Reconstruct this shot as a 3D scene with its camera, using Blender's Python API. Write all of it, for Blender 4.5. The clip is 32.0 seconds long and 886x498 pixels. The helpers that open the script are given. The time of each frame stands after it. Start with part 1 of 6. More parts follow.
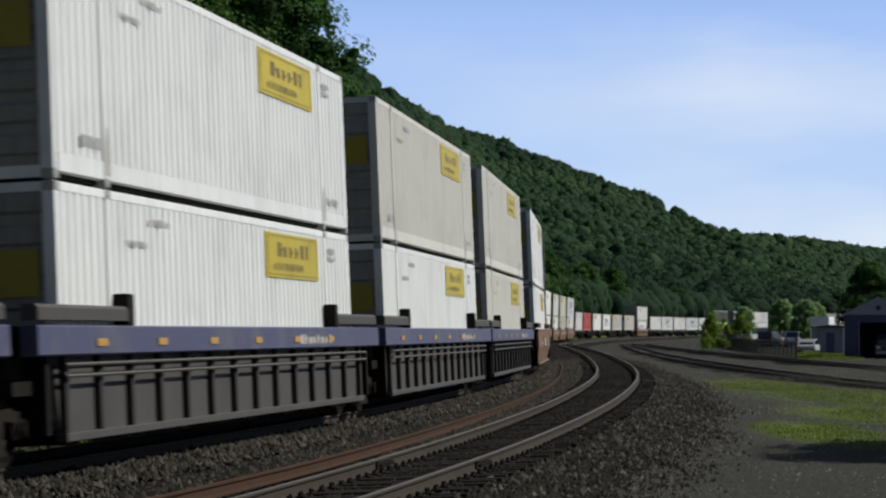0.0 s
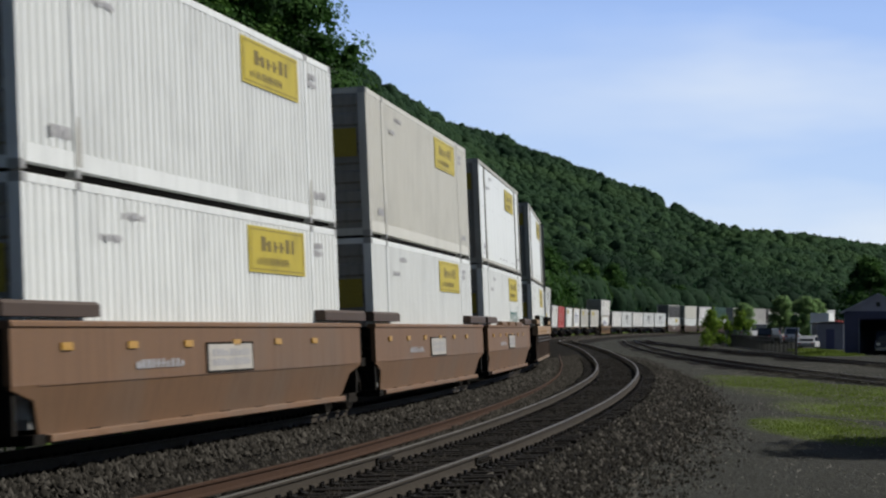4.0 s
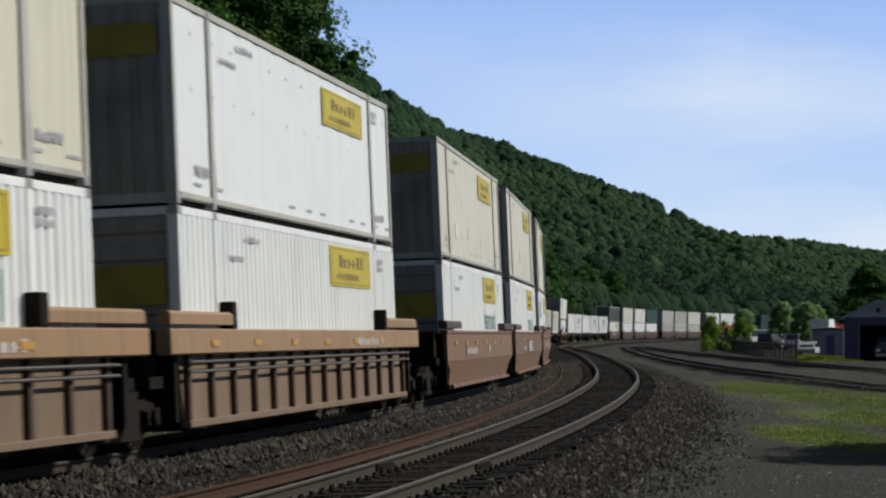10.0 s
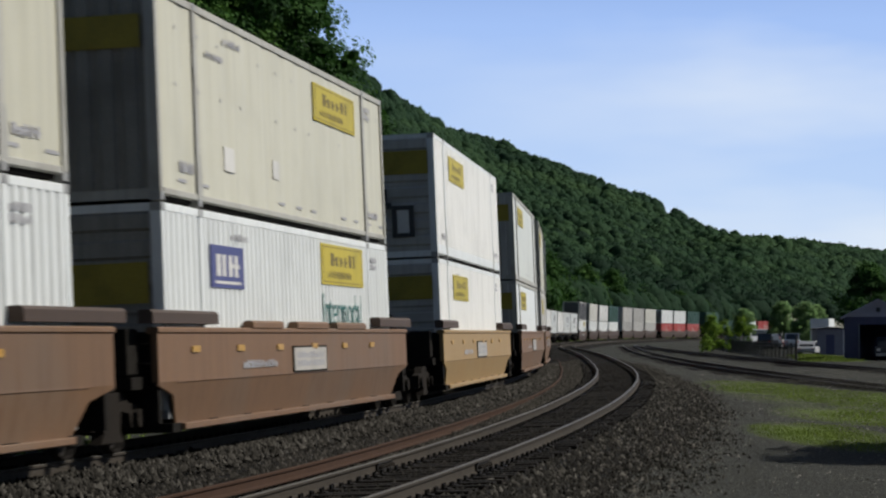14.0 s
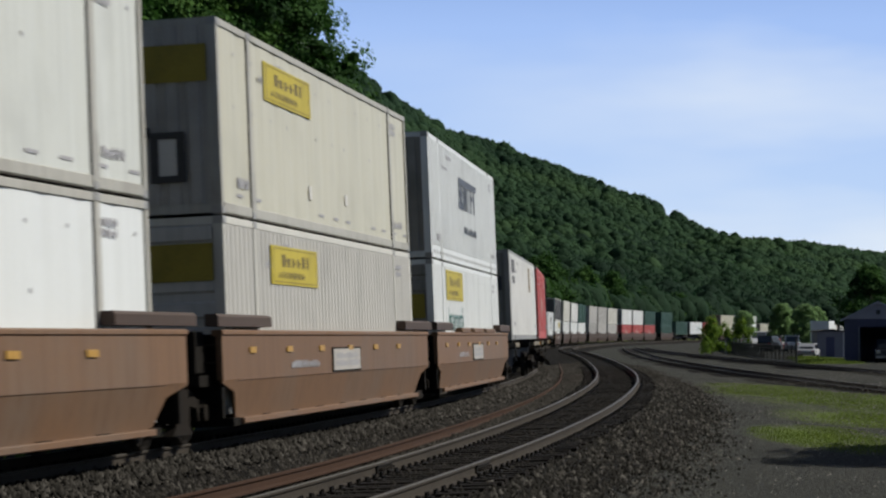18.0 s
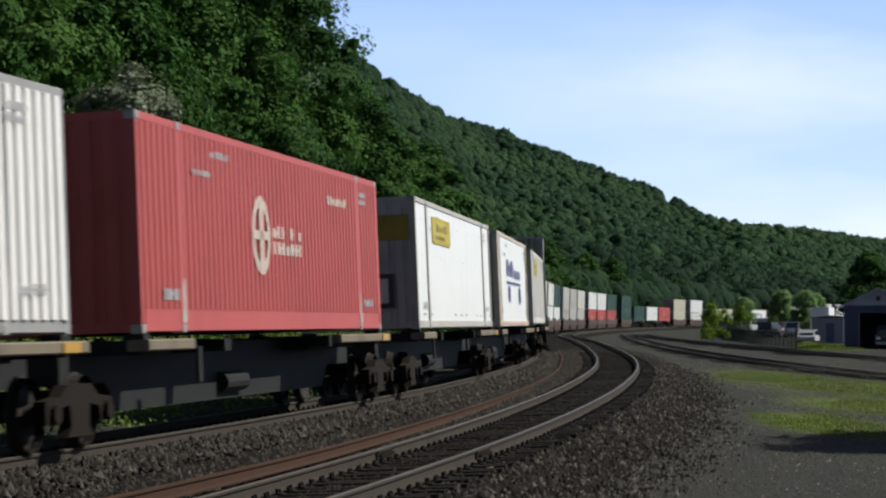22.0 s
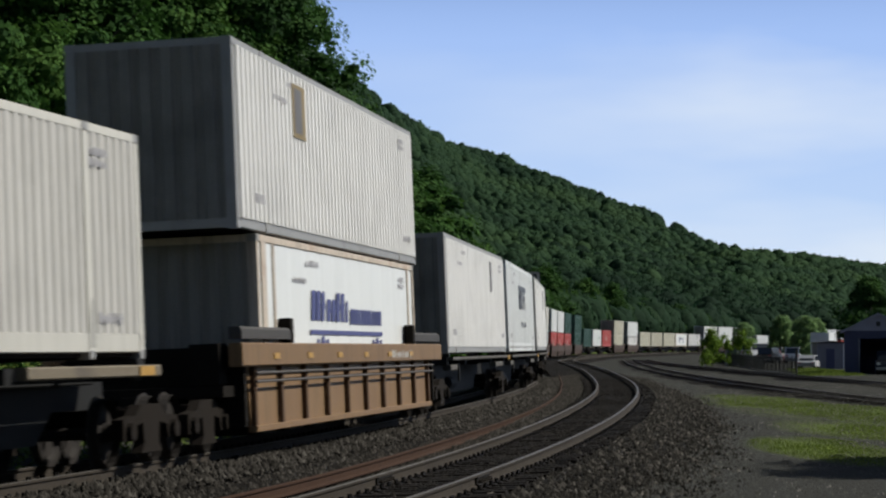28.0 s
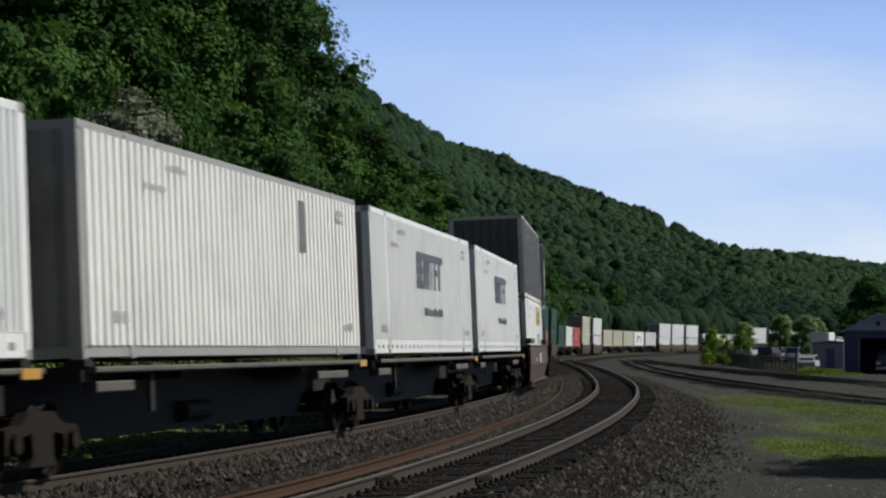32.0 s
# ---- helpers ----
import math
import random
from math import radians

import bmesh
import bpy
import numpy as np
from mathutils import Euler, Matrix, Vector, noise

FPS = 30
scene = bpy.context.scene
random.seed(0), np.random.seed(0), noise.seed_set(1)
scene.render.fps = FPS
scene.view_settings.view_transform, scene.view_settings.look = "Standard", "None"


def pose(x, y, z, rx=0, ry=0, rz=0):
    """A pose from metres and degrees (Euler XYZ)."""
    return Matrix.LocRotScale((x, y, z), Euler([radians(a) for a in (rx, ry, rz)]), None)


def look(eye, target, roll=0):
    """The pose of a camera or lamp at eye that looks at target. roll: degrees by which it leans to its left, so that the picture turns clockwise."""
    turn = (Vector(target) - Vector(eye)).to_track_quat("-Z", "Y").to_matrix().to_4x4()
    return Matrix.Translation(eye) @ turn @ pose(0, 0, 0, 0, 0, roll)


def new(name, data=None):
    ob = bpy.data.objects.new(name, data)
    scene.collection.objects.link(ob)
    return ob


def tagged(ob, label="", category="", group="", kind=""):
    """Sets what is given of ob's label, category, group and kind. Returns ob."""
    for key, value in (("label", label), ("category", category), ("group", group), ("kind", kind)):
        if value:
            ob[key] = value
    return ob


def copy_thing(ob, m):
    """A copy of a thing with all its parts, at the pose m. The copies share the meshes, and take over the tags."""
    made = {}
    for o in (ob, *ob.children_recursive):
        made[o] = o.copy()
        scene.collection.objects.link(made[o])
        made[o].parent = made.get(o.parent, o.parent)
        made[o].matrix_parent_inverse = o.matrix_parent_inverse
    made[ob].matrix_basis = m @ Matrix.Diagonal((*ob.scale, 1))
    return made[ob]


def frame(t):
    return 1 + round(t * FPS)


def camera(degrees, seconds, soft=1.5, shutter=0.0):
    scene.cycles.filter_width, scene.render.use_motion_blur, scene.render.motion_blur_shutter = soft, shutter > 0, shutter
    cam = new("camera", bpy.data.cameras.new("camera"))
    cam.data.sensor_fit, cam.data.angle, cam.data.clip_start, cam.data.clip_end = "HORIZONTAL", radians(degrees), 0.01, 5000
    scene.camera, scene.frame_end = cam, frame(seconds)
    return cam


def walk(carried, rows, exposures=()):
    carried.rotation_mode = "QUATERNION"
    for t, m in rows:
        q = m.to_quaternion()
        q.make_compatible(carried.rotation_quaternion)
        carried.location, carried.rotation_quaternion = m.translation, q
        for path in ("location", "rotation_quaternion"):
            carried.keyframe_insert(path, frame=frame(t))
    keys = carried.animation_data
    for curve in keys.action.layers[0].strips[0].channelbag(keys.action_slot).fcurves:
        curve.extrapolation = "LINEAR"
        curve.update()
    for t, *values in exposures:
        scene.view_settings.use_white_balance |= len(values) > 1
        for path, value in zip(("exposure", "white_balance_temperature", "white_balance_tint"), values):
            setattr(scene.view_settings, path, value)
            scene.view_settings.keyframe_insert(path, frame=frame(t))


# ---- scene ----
# Axes: x to the right of the view, y along it, z up; z = 0 is the outer rail head of the main track near the camera.
FOV = 21.28
FOCAL = 784 / math.tan(radians(FOV / 2))
HORIZON = 586.5
EYE = (0.0, 0.0, 1.56)
cam = camera(FOV, 32.0, soft=2.3, shutter=0.32)

# slow nodding of the tripod head: seconds, rise of the horizon
TILT = [(0, 0), (0.5, -1.8), (1, -2.2), (1.5, -3.8), (2, -4.4), (2.5, -4.9), (3, -6.0), (3.5, -6.2), (5.5, -4.4), (6, -3.4), (6.5, -2.8),
        (7, -1.5), (7.5, 0), (8, 2.2), (8.5, 6.0), (9, 6.8), (9.5, 4.9), (10, 4.5), (10.5, 4.4), (11, 3.7), (12, 3.1), (13, 4), (14, 3.6),
        (14.5, 3.3), (16.5, 5.2), (17, 7.4), (18, 7.6), (18.5, 6.8), (19, 7.3), (19.5, 7.4), (20, 6.4), (20.5, 4.2), (21, -2.6), (21.5, -9.4),
        (22, -16.6), (22.5, -22.2), (23, -23), (23.5, -21.8), (24, -17.2), (24.5, -9.4), (25, -1.7), (25.5, 6), (27.5, 22.8), (28, 28.4),
        (28.5, 34.4), (29, 36.2), (29.5, 34.2), (30, 34.6), (30.5, 32.4), (31, 29.2), (31.5, 28.7), (32, 27.8)]


def tilt_pose(rise):
    a = math.atan((HORIZON + rise - 441) / FOCAL)
    return look(EYE, (0, EYE[1] + 100 * math.cos(a), EYE[2] + 100 * math.sin(a)))


walk(cam, [(t, tilt_pose(d)) for t, d in TILT],
     exposures=[(0.0, 0.0), (20.0, 0.0), (21.0, 0.1), (22.2, 0.3), (23.5, 0.28), (25.0, 0.1), (27.0, 0.0), (32.0, 0.0)])

# ---- daylight ----
SUN_ELEV, SUN_AZ = 42, 75  # degrees; azimuth from +y towards +x
world = bpy.data.worlds.new("sky")
scene.world = world
world.use_nodes = True
wn, wl = world.node_tree.nodes, world.node_tree.links
sky = wn.new("ShaderNodeTexSky")
sky.sky_type, sky.sun_disc = "NISHITA", False
sky.sun_elevation, sky.sun_rotation = radians(SUN_ELEV), radians(SUN_AZ)
sky.altitude, sky.air_density, sky.dust_density, sky.ozone_density = 400, 1.0, 0.3, 3.0
wco = wn.new("ShaderNodeTexCoord")
wsep = wn.new("ShaderNodeSeparateXYZ")
wl.new(wco.outputs["Generated"], wsep.inputs["Vector"])
# clear summer sky: pale at the horizon, blue above, going over into the dome's own light
wgr = wn.new("ShaderNodeValToRGB")
for p, c in ((0.0, (0.62, 0.77, 0.98)), (0.06, (0.52, 0.69, 0.98)), (0.14, (0.37, 0.55, 0.96)), (0.2, (0.19, 0.32, 0.68)), (0.3, (0.09, 0.17, 0.42))):
    e = wgr.color_ramp.elements[0] if p == 0 else wgr.color_ramp.elements.new(p)
    e.position, e.color = p, (*c, 1)
wgr.color_ramp.elements.remove(wgr.color_ramp.elements[-1])
wl.new(wsep.outputs["Z"], wgr.inputs["Fac"])
# thin streaks of high cloud
wmp = wn.new("ShaderNodeMapping")
wmp.inputs["Scale"].default_value = (2.2, 2.2, 9)
wmp.inputs["Rotation"].default_value = (0, radians(4), 0)
wmp.inputs["Location"].default_value = (0.35, 0, 0.4)
wl.new(wco.outputs["Generated"], wmp.inputs["Vector"])
wno = wn.new("ShaderNodeTexNoise")
wno.inputs["Scale"].default_value, wno.inputs["Detail"].default_value = 1.7, 4
wl.new(wmp.outputs["Vector"], wno.inputs["Vector"])
wra = wn.new("ShaderNodeValToRGB")
wra.color_ramp.elements[0].position, wra.color_ramp.elements[1].position = 0.43, 0.66
wra.color_ramp.elements[1].color = (0.85, 0.85, 0.85, 1)
wl.new(wno.outputs["Fac"], wra.inputs["Fac"])
wmix = wn.new("ShaderNodeMix")
wmix.data_type = "RGBA"
wside = wn.new("ShaderNodeMapRange")
wside.inputs["From Min"].default_value, wside.inputs["From Max"].default_value = -0.02, 0.17
wside.inputs["To Min"].default_value = 0.22
wl.new(wsep.outputs["X"], wside.inputs["Value"])
wmul = wn.new("ShaderNodeMath")
wmul.operation = "MULTIPLY"
wl.new(wra.outputs["Color"], wmul.inputs[0])
wl.new(wside.outputs["Result"], wmul.inputs[1])
wl.new(wmul.outputs[0], wmix.inputs["Factor"])
wl.new(wgr.outputs["Color"], wmix.inputs["A"])
wmix.inputs["B"].default_value = (0.80, 0.88, 0.98, 1)
wsc = wn.new("ShaderNodeVectorMath")
wsc.operation = "SCALE"
wsc.inputs["Scale"].default_value = 10.6
wl.new(wmix.outputs["Result"], wsc.inputs[0])
wup = wn.new("ShaderNodeMapRange")
wup.inputs["From Min"].default_value, wup.inputs["From Max"].default_value = 0.13, 0.3
wl.new(wsep.outputs["Z"], wup.inputs["Value"])
wdome = wn.new("ShaderNodeMix")
wdome.data_type = "RGBA"
wl.new(wup.outputs["Result"], wdome.inputs["Factor"])
wl.new(wsc.outputs["Vector"], wdome.inputs["A"])
whi = wn.new("ShaderNodeVectorMath")
whi.operation = "SCALE"
whi.inputs["Scale"].default_value = 0.32
wl.new(sky.outputs["Color"], whi.inputs[0])
wl.new(whi.outputs["Vector"], wdome.inputs["B"])
wl.new(wdome.outputs["Result"], wn["Background"].inputs["Color"])
wn["Background"].inputs["Strength"].default_value = 0.09
sun = new("sun", bpy.data.lights.new("sun", "SUN"))
sun.data.energy, sun.data.angle, sun.data.color = 4.9, radians(0.53), (1.0, 0.95, 0.86)
_d = (math.sin(radians(SUN_AZ)) * math.cos(radians(SUN_ELEV)), math.cos(radians(SUN_AZ)) * math.cos(radians(SUN_ELEV)), math.sin(radians(SUN_ELEV)))
sun.matrix_world = look([80 * c for c in _d], (0, 0, 0))


# ---- materials ----
def surface(name, colour, rough=0.7, metal=0.0, grain=(60, 0.15), stain=(1.2, 0.25), stain_colour=None, bump=(80, 0.15, 0.01), vary=0.0, streak=0.0, spec=0.4):
    """A painted, mineral or metal surface: fine grain, larger stains, fine relief, optional vertical streaks and a change from thing to thing."""
    m = bpy.data.materials.new(name)
    m.use_nodes = True
    n, k = m.node_tree.nodes, m.node_tree.links
    b = n["Principled BSDF"]
    b.inputs["Roughness"].default_value, b.inputs["Metallic"].default_value = rough, metal
    b.inputs["Specular IOR Level"].default_value = spec
    co = n.new("ShaderNodeTexCoord")

    def tex(scale, detail=4, squeeze=None):
        t = n.new("ShaderNodeTexNoise")
        t.inputs["Scale"].default_value, t.inputs["Detail"].default_value = scale, detail
        if squeeze:
            mp = n.new("ShaderNodeMapping")
            mp.inputs["Scale"].default_value = squeeze
            k.new(co.outputs["Object"], mp.inputs["Vector"])
            k.new(mp.outputs["Vector"], t.inputs["Vector"])
        else:
            k.new(co.outputs["Object"], t.inputs["Vector"])
        return t

    def blend(fac, a, c2, lo, hi):
        r = n.new("ShaderNodeMapRange")
        r.inputs["From Min"].default_value, r.inputs["From Max"].default_value = lo, hi
        k.new(fac, r.inputs["Value"])
        x = n.new("ShaderNodeMix")
        x.data_type = "RGBA"
        k.new(r.outputs["Result"], x.inputs["Factor"])
        if isinstance(a, tuple):
            x.inputs["A"].default_value = (*a, 1)
        else:
            k.new(a, x.inputs["A"])
        x.inputs["B"].default_value = (*c2, 1)
        return x.outputs["Result"]

    c = tuple(colour)
    dark = tuple(v * (1 - grain[1]) for v in c)
    out = blend(tex(grain[0]).outputs["Fac"], c, dark, 0.35, 0.7)
    sc = stain_colour or tuple(v * (1 - stain[1]) for v in c)
    out = blend(tex(stain[0], 6).outputs["Fac"], out, sc, 0.5, 0.78 if stain_colour is None else 0.85)
    if streak:
        out = blend(tex(1.0, 5, (9, 9, 0.5)).outputs["Fac"], out, tuple(v * (1 - streak) for v in c), 0.48, 0.75)
    if vary:
        oi = n.new("ShaderNodeObjectInfo")
        hs = n.new("ShaderNodeHueSaturation")
        r = n.new("ShaderNodeMapRange")
        r.inputs["To Min"].default_value, r.inputs["To Max"].default_value = 1 - vary, 1 + vary
        k.new(oi.outputs["Random"], r.inputs["Value"])
        k.new(r.outputs["Result"], hs.inputs["Value"])
        k.new(out, hs.inputs["Color"])
        out = hs.outputs["Color"]
    k.new(out, b.inputs["Base Color"])
    if bump:
        bp = n.new("ShaderNodeBump")
        bp.inputs["Strength"].default_value, bp.inputs["Distance"].default_value = bump[1], bump[2]
        k.new(tex(bump[0], 5).outputs["Fac"], bp.inputs["Height"])
        k.new(bp.outputs["Normal"], b.inputs["Normal"])
    return m


def foliage(name, colours, scale, translucent=0.25, leafwise=0.3, relief=0.0):
    """Leaves: hue changes from patch to patch and from leaf to leaf; relief: leafy unevenness of a closed bough, in metres."""
    m = bpy.data.materials.new(name)
    m.use_nodes = True
    n, k = m.node_tree.nodes, m.node_tree.links
    b = n["Principled BSDF"]
    b.inputs["Roughness"].default_value = 0.8
    b.inputs["Specular IOR Level"].default_value = 0.08
    geo, co = n.new("ShaderNodeNewGeometry"), n.new("ShaderNodeTexCoord")
    t = n.new("ShaderNodeTexNoise")
    t.inputs["Scale"].default_value, t.inputs["Detail"].default_value = scale, 3
    k.new(co.outputs["Object"], t.inputs["Vector"])
    oi = n.new("ShaderNodeObjectInfo")
    add = n.new("ShaderNodeMath")
    add.operation = "MULTIPLY_ADD"
    k.new(geo.outputs["Random Per Island"], add.inputs[0])
    add.inputs[1].default_value = leafwise
    k.new(t.outputs["Fac"], add.inputs[2])
    add2 = n.new("ShaderNodeMath")
    add2.operation = "MULTIPLY_ADD"
    k.new(oi.outputs["Random"], add2.inputs[0])
    add2.inputs[1].default_value = 0.2
    k.new(add.outputs[0], add2.inputs[2])
    r = n.new("ShaderNodeValToRGB")
    while len(r.color_ramp.elements) < len(colours):
        r.color_ramp.elements.new(0.5)
    for i, (e, c) in enumerate(zip(r.color_ramp.elements, colours)):
        e.position, e.color = 0.42 + 0.5 * i / (len(colours) - 1), (*c, 1)
    k.new(add2.outputs[0], r.inputs["Fac"])
    k.new(r.outputs["Color"], b.inputs["Base Color"])
    if relief:
        t2 = n.new("ShaderNodeTexNoise")
        t2.inputs["Scale"].default_value, t2.inputs["Detail"].default_value = 0.45 / relief, 5
        k.new(co.outputs["Object"], t2.inputs["Vector"])
        bp = n.new("ShaderNodeBump")
        bp.inputs["Strength"].default_value, bp.inputs["Distance"].default_value = 1.0, relief
        k.new(t2.outputs["Fac"], bp.inputs["Height"])
        k.new(bp.outputs["Normal"], b.inputs["Normal"])
    tr = n.new("ShaderNodeBsdfTranslucent")
    k.new(r.outputs["Color"], tr.inputs["Color"])
    mx = n.new("ShaderNodeMixShader")
    mx.inputs[0].default_value = translucent
    k.new(b.outputs[0], mx.inputs[1])
    k.new(tr.outputs[0], mx.inputs[2])
    k.new(mx.outputs[0], n["Material Output"].inputs["Surface"])
    return m


WHITE = surface("white_paint", (0.685, 0.71, 0.705), 0.42, 0.0, (40, 0.05), (0.8, 0.2), None, (30, 0.05, 0.005), 0.05, 0.2)
GREYWHITE = surface("greyed_white_paint", (0.53, 0.525, 0.48), 0.5, 0.0, (40, 0.06), (0.8, 0.2), None, (30, 0.05, 0.005), 0.06, 0.15)
LIGHTGREY = surface("light_grey_paint", (0.79, 0.79, 0.77), 0.5, 0.0, (40, 0.06), (0.8, 0.2), None, (30, 0.05, 0.005), 0.05, 0.18)
# end walls: dirt and the shade on them, both put into a darker tone
ENDPALESHADE = surface("dusty_shaded_pale_end_wall", (0.40, 0.39, 0.365), 0.65, 0.0, (30, 0.12), (0.9, 0.35), None, (30, 0.06, 0.005), 0.06, 0.25)
ENDGRIMESHADE = surface("grimy_shaded_white_end_wall", (0.255, 0.245, 0.22), 0.65, 0.0, (30, 0.15), (0.9, 0.45), None, (30, 0.06, 0.005), 0.08, 0.3)
PALE = surface("pale_grey_panel", (0.575, 0.595, 0.56), 0.45, 0.0, (30, 0.05), (0.7, 0.2), None, (30, 0.04, 0.005), 0.04, 0.16)
CREAM = surface("cream_panel", (0.52, 0.505, 0.405), 0.45, 0.0, (30, 0.05), (0.7, 0.18), None, (30, 0.04, 0.005), 0.06, 0.14)
BRIGHT = surface("bright_white_panel", (0.67, 0.695, 0.69), 0.4, 0.0, (30, 0.04), (0.8, 0.1), None, (30, 0.03, 0.005), 0.03, 0.06)
RED = surface("red_container_paint", (0.42, 0.075, 0.068), 0.5, 0.0, (40, 0.08), (0.9, 0.22), None, (30, 0.06, 0.005), 0.05, 0.12)
CHARPAINT = surface("charcoal_container_paint", (0.09, 0.09, 0.092), 0.55, 0.0, (40, 0.1), (0.9, 0.25), None, (30, 0.06, 0.005), 0.05, 0.15)
GREEN = surface("green_container_paint", (0.022, 0.068, 0.05), 0.5, 0.0, (40, 0.1), (0.9, 0.25), None, (30, 0.06, 0.005), 0.05, 0.12)
FRAMEGREY = surface("dirty_pale_frame", (0.40, 0.395, 0.36), 0.55, 0.0, (40, 0.1), (1.2, 0.3), (0.24, 0.225, 0.195), (60, 0.08, 0.005), 0.05, 0.25)
STEEL = surface("greyed_steel_frame", (0.33, 0.33, 0.32), 0.5, 0.3, (50, 0.15), (1.5, 0.3), None, (60, 0.1, 0.005))
RUSTWHITE = surface("rusted_cream_frame", (0.55, 0.48, 0.40), 0.6, 0.0, (30, 0.15), (1.6, 0.5), (0.24, 0.12, 0.07), (60, 0.1, 0.005), 0.0, 0.45)
DARK = surface("dark_seam", (0.05, 0.05, 0.052), 0.7)
YELLOW = surface("yellow_sign_paint", (0.46, 0.37, 0.022), 0.5, 0.0, (40, 0.08), (1.3, 0.3), None, (60, 0.05, 0.004), 0.06, 0.2)
SIGNINK = surface("faded_sign_ink", (0.17, 0.13, 0.025), 0.55, 0.0, (40, 0.2), (2, 0.3))
# front bands: yellow darkened for grime and for the front wall's shade
BAND = surface("grimy_shaded_yellow_band", (0.30, 0.235, 0.025), 0.6, 0.0, (30, 0.2), (1.5, 0.5))
TAPE = surface("red_reflective_tape", (0.42, 0.09, 0.06), 0.4)
PIPE = surface("dusty_pipe_steel", (0.09, 0.08, 0.072), 0.6, 0.1, (30, 0.2), (2, 0.3))
NAVY = surface("navy_lettering", (0.06, 0.068, 0.2), 0.5)
CHARCOAL = surface("charcoal_lettering", (0.06, 0.065, 0.075), 0.5)
FADED = surface("faded_grey_marking", (0.34, 0.34, 0.36), 0.6)
TEAL = surface("teal_lettering", (0.03, 0.14, 0.12), 0.5)
MARKED = surface("dark_grey_marking", (0.13, 0.13, 0.135), 0.6)
OCHRE = surface("ochre_placard", (0.24, 0.185, 0.085), 0.6)
BLUEGREY = surface("blue_grey_car_paint", (0.058, 0.064, 0.125), 0.55, 0.0, (30, 0.15), (1.0, 0.35), (0.12, 0.115, 0.12), (60, 0.1, 0.006))
GREYRIB = surface("dusty_grey_car_paint", (0.0527, 0.0501, 0.0485), 0.7, 0.0, (30, 0.15), (1.3, 0.35), None, (60, 0.12, 0.006), 0.05, 0.25)
BROWN = surface("faded_brown_car_paint", (0.160, 0.089, 0.047), 0.6, 0.0, (25, 0.12), (0.45, 0.3), (0.126, 0.097, 0.075), (60, 0.1, 0.006), 0.12, 0.3)
TAN = surface("faded_tan_car_paint", (0.26, 0.165, 0.088), 0.6, 0.0, (25, 0.12), (0.9, 0.3), (0.22, 0.13, 0.09), (60, 0.1, 0.006), 0.08, 0.3)
GOLD = surface("golden_yellow_car_paint", (0.30, 0.2, 0.088), 0.55, 0.0, (25, 0.1), (0.9, 0.3), (0.28, 0.16, 0.06), (60, 0.1, 0.006), 0.04, 0.2)
MAROON = surface("dull_maroon_car_paint", (0.06, 0.038, 0.028), 0.65, 0.0, (25, 0.12), (0.9, 0.3), None, (60, 0.1, 0.006), 0.1, 0.2)
UNDER = surface("grimy_black_underframe", (0.013, 0.0115, 0.0098), 0.85, 0.0, (30, 0.3), (2, 0.4), (0.016, 0.014, 0.012), (50, 0.3, 0.01), spec=0.08)
WHEEL = surface("wheel_steel", (0.03, 0.027, 0.025), 0.7, 0.1, (40, 0.2), (4, 0.3), spec=0.15)
TRUCK = surface("dusty_cast_steel", (0.017, 0.0138, 0.011), 0.85, 0.0, (40, 0.3), (4, 0.4), None, (50, 0.3, 0.01), spec=0.1)
REFLECT = surface("yellow_reflector", (0.42, 0.235, 0.035), 0.4, 0.0, (60, 0.15), (3, 0.4))
DATAPLATE = surface("dulled_data_panel", (0.42, 0.40, 0.37), 0.6, 0.0, (30, 0.1), (1.5, 0.3))
DULL = surface("dull_grey_container_paint", (0.47, 0.465, 0.44), 0.6, 0.0, (40, 0.06), (0.8, 0.25), None, (30, 0.05, 0.005), 0.12, 0.2)
DULLDARK = surface("weathered_grey_container_paint", (0.41, 0.405, 0.39), 0.6, 0.0, (40, 0.08), (0.8, 0.3), None, (30, 0.05, 0.005), 0.12, 0.25)
PLATE = surface("pale_data_panel", (0.62, 0.61, 0.58), 0.5)
WORNPALE = surface("worn_pale_paint", (0.5, 0.42, 0.37), 0.6, 0.0, (25, 0.25), (6, 0.4), (0.42, 0.16, 0.14))
RAILSIDE = surface("brown_rail_web", (0.044, 0.037, 0.0295), 0.85, 0.0, (25, 0.25), (1.5, 0.35), None, (60, 0.3, 0.006), spec=0.15)
RAILTOP = surface("worn_rail_head", (0.098, 0.091, 0.082), 0.5, 0.2, (40, 0.12), (1.5, 0.2), None, None, spec=0.25)
RUSTRAIL = surface("rust_brown_rail", (0.05, 0.0265, 0.0165), 0.85, 0.0, (25, 0.25), (2, 0.3), None, (60, 0.3, 0.006), spec=0.15)
TIE = surface("weathered_tie_timber", (0.012, 0.0102, 0.0088), 0.85, 0.0, (18, 0.4), (3, 0.4), None, (30, 0.5, 0.02), 0.3, spec=0.1)
STONE = surface("ballast_stone", (0.066, 0.058, 0.049), 0.9, 0.0, (9, 0.35), (0.35, 0.3), None, (35, 0.5, 0.02), spec=0.1)


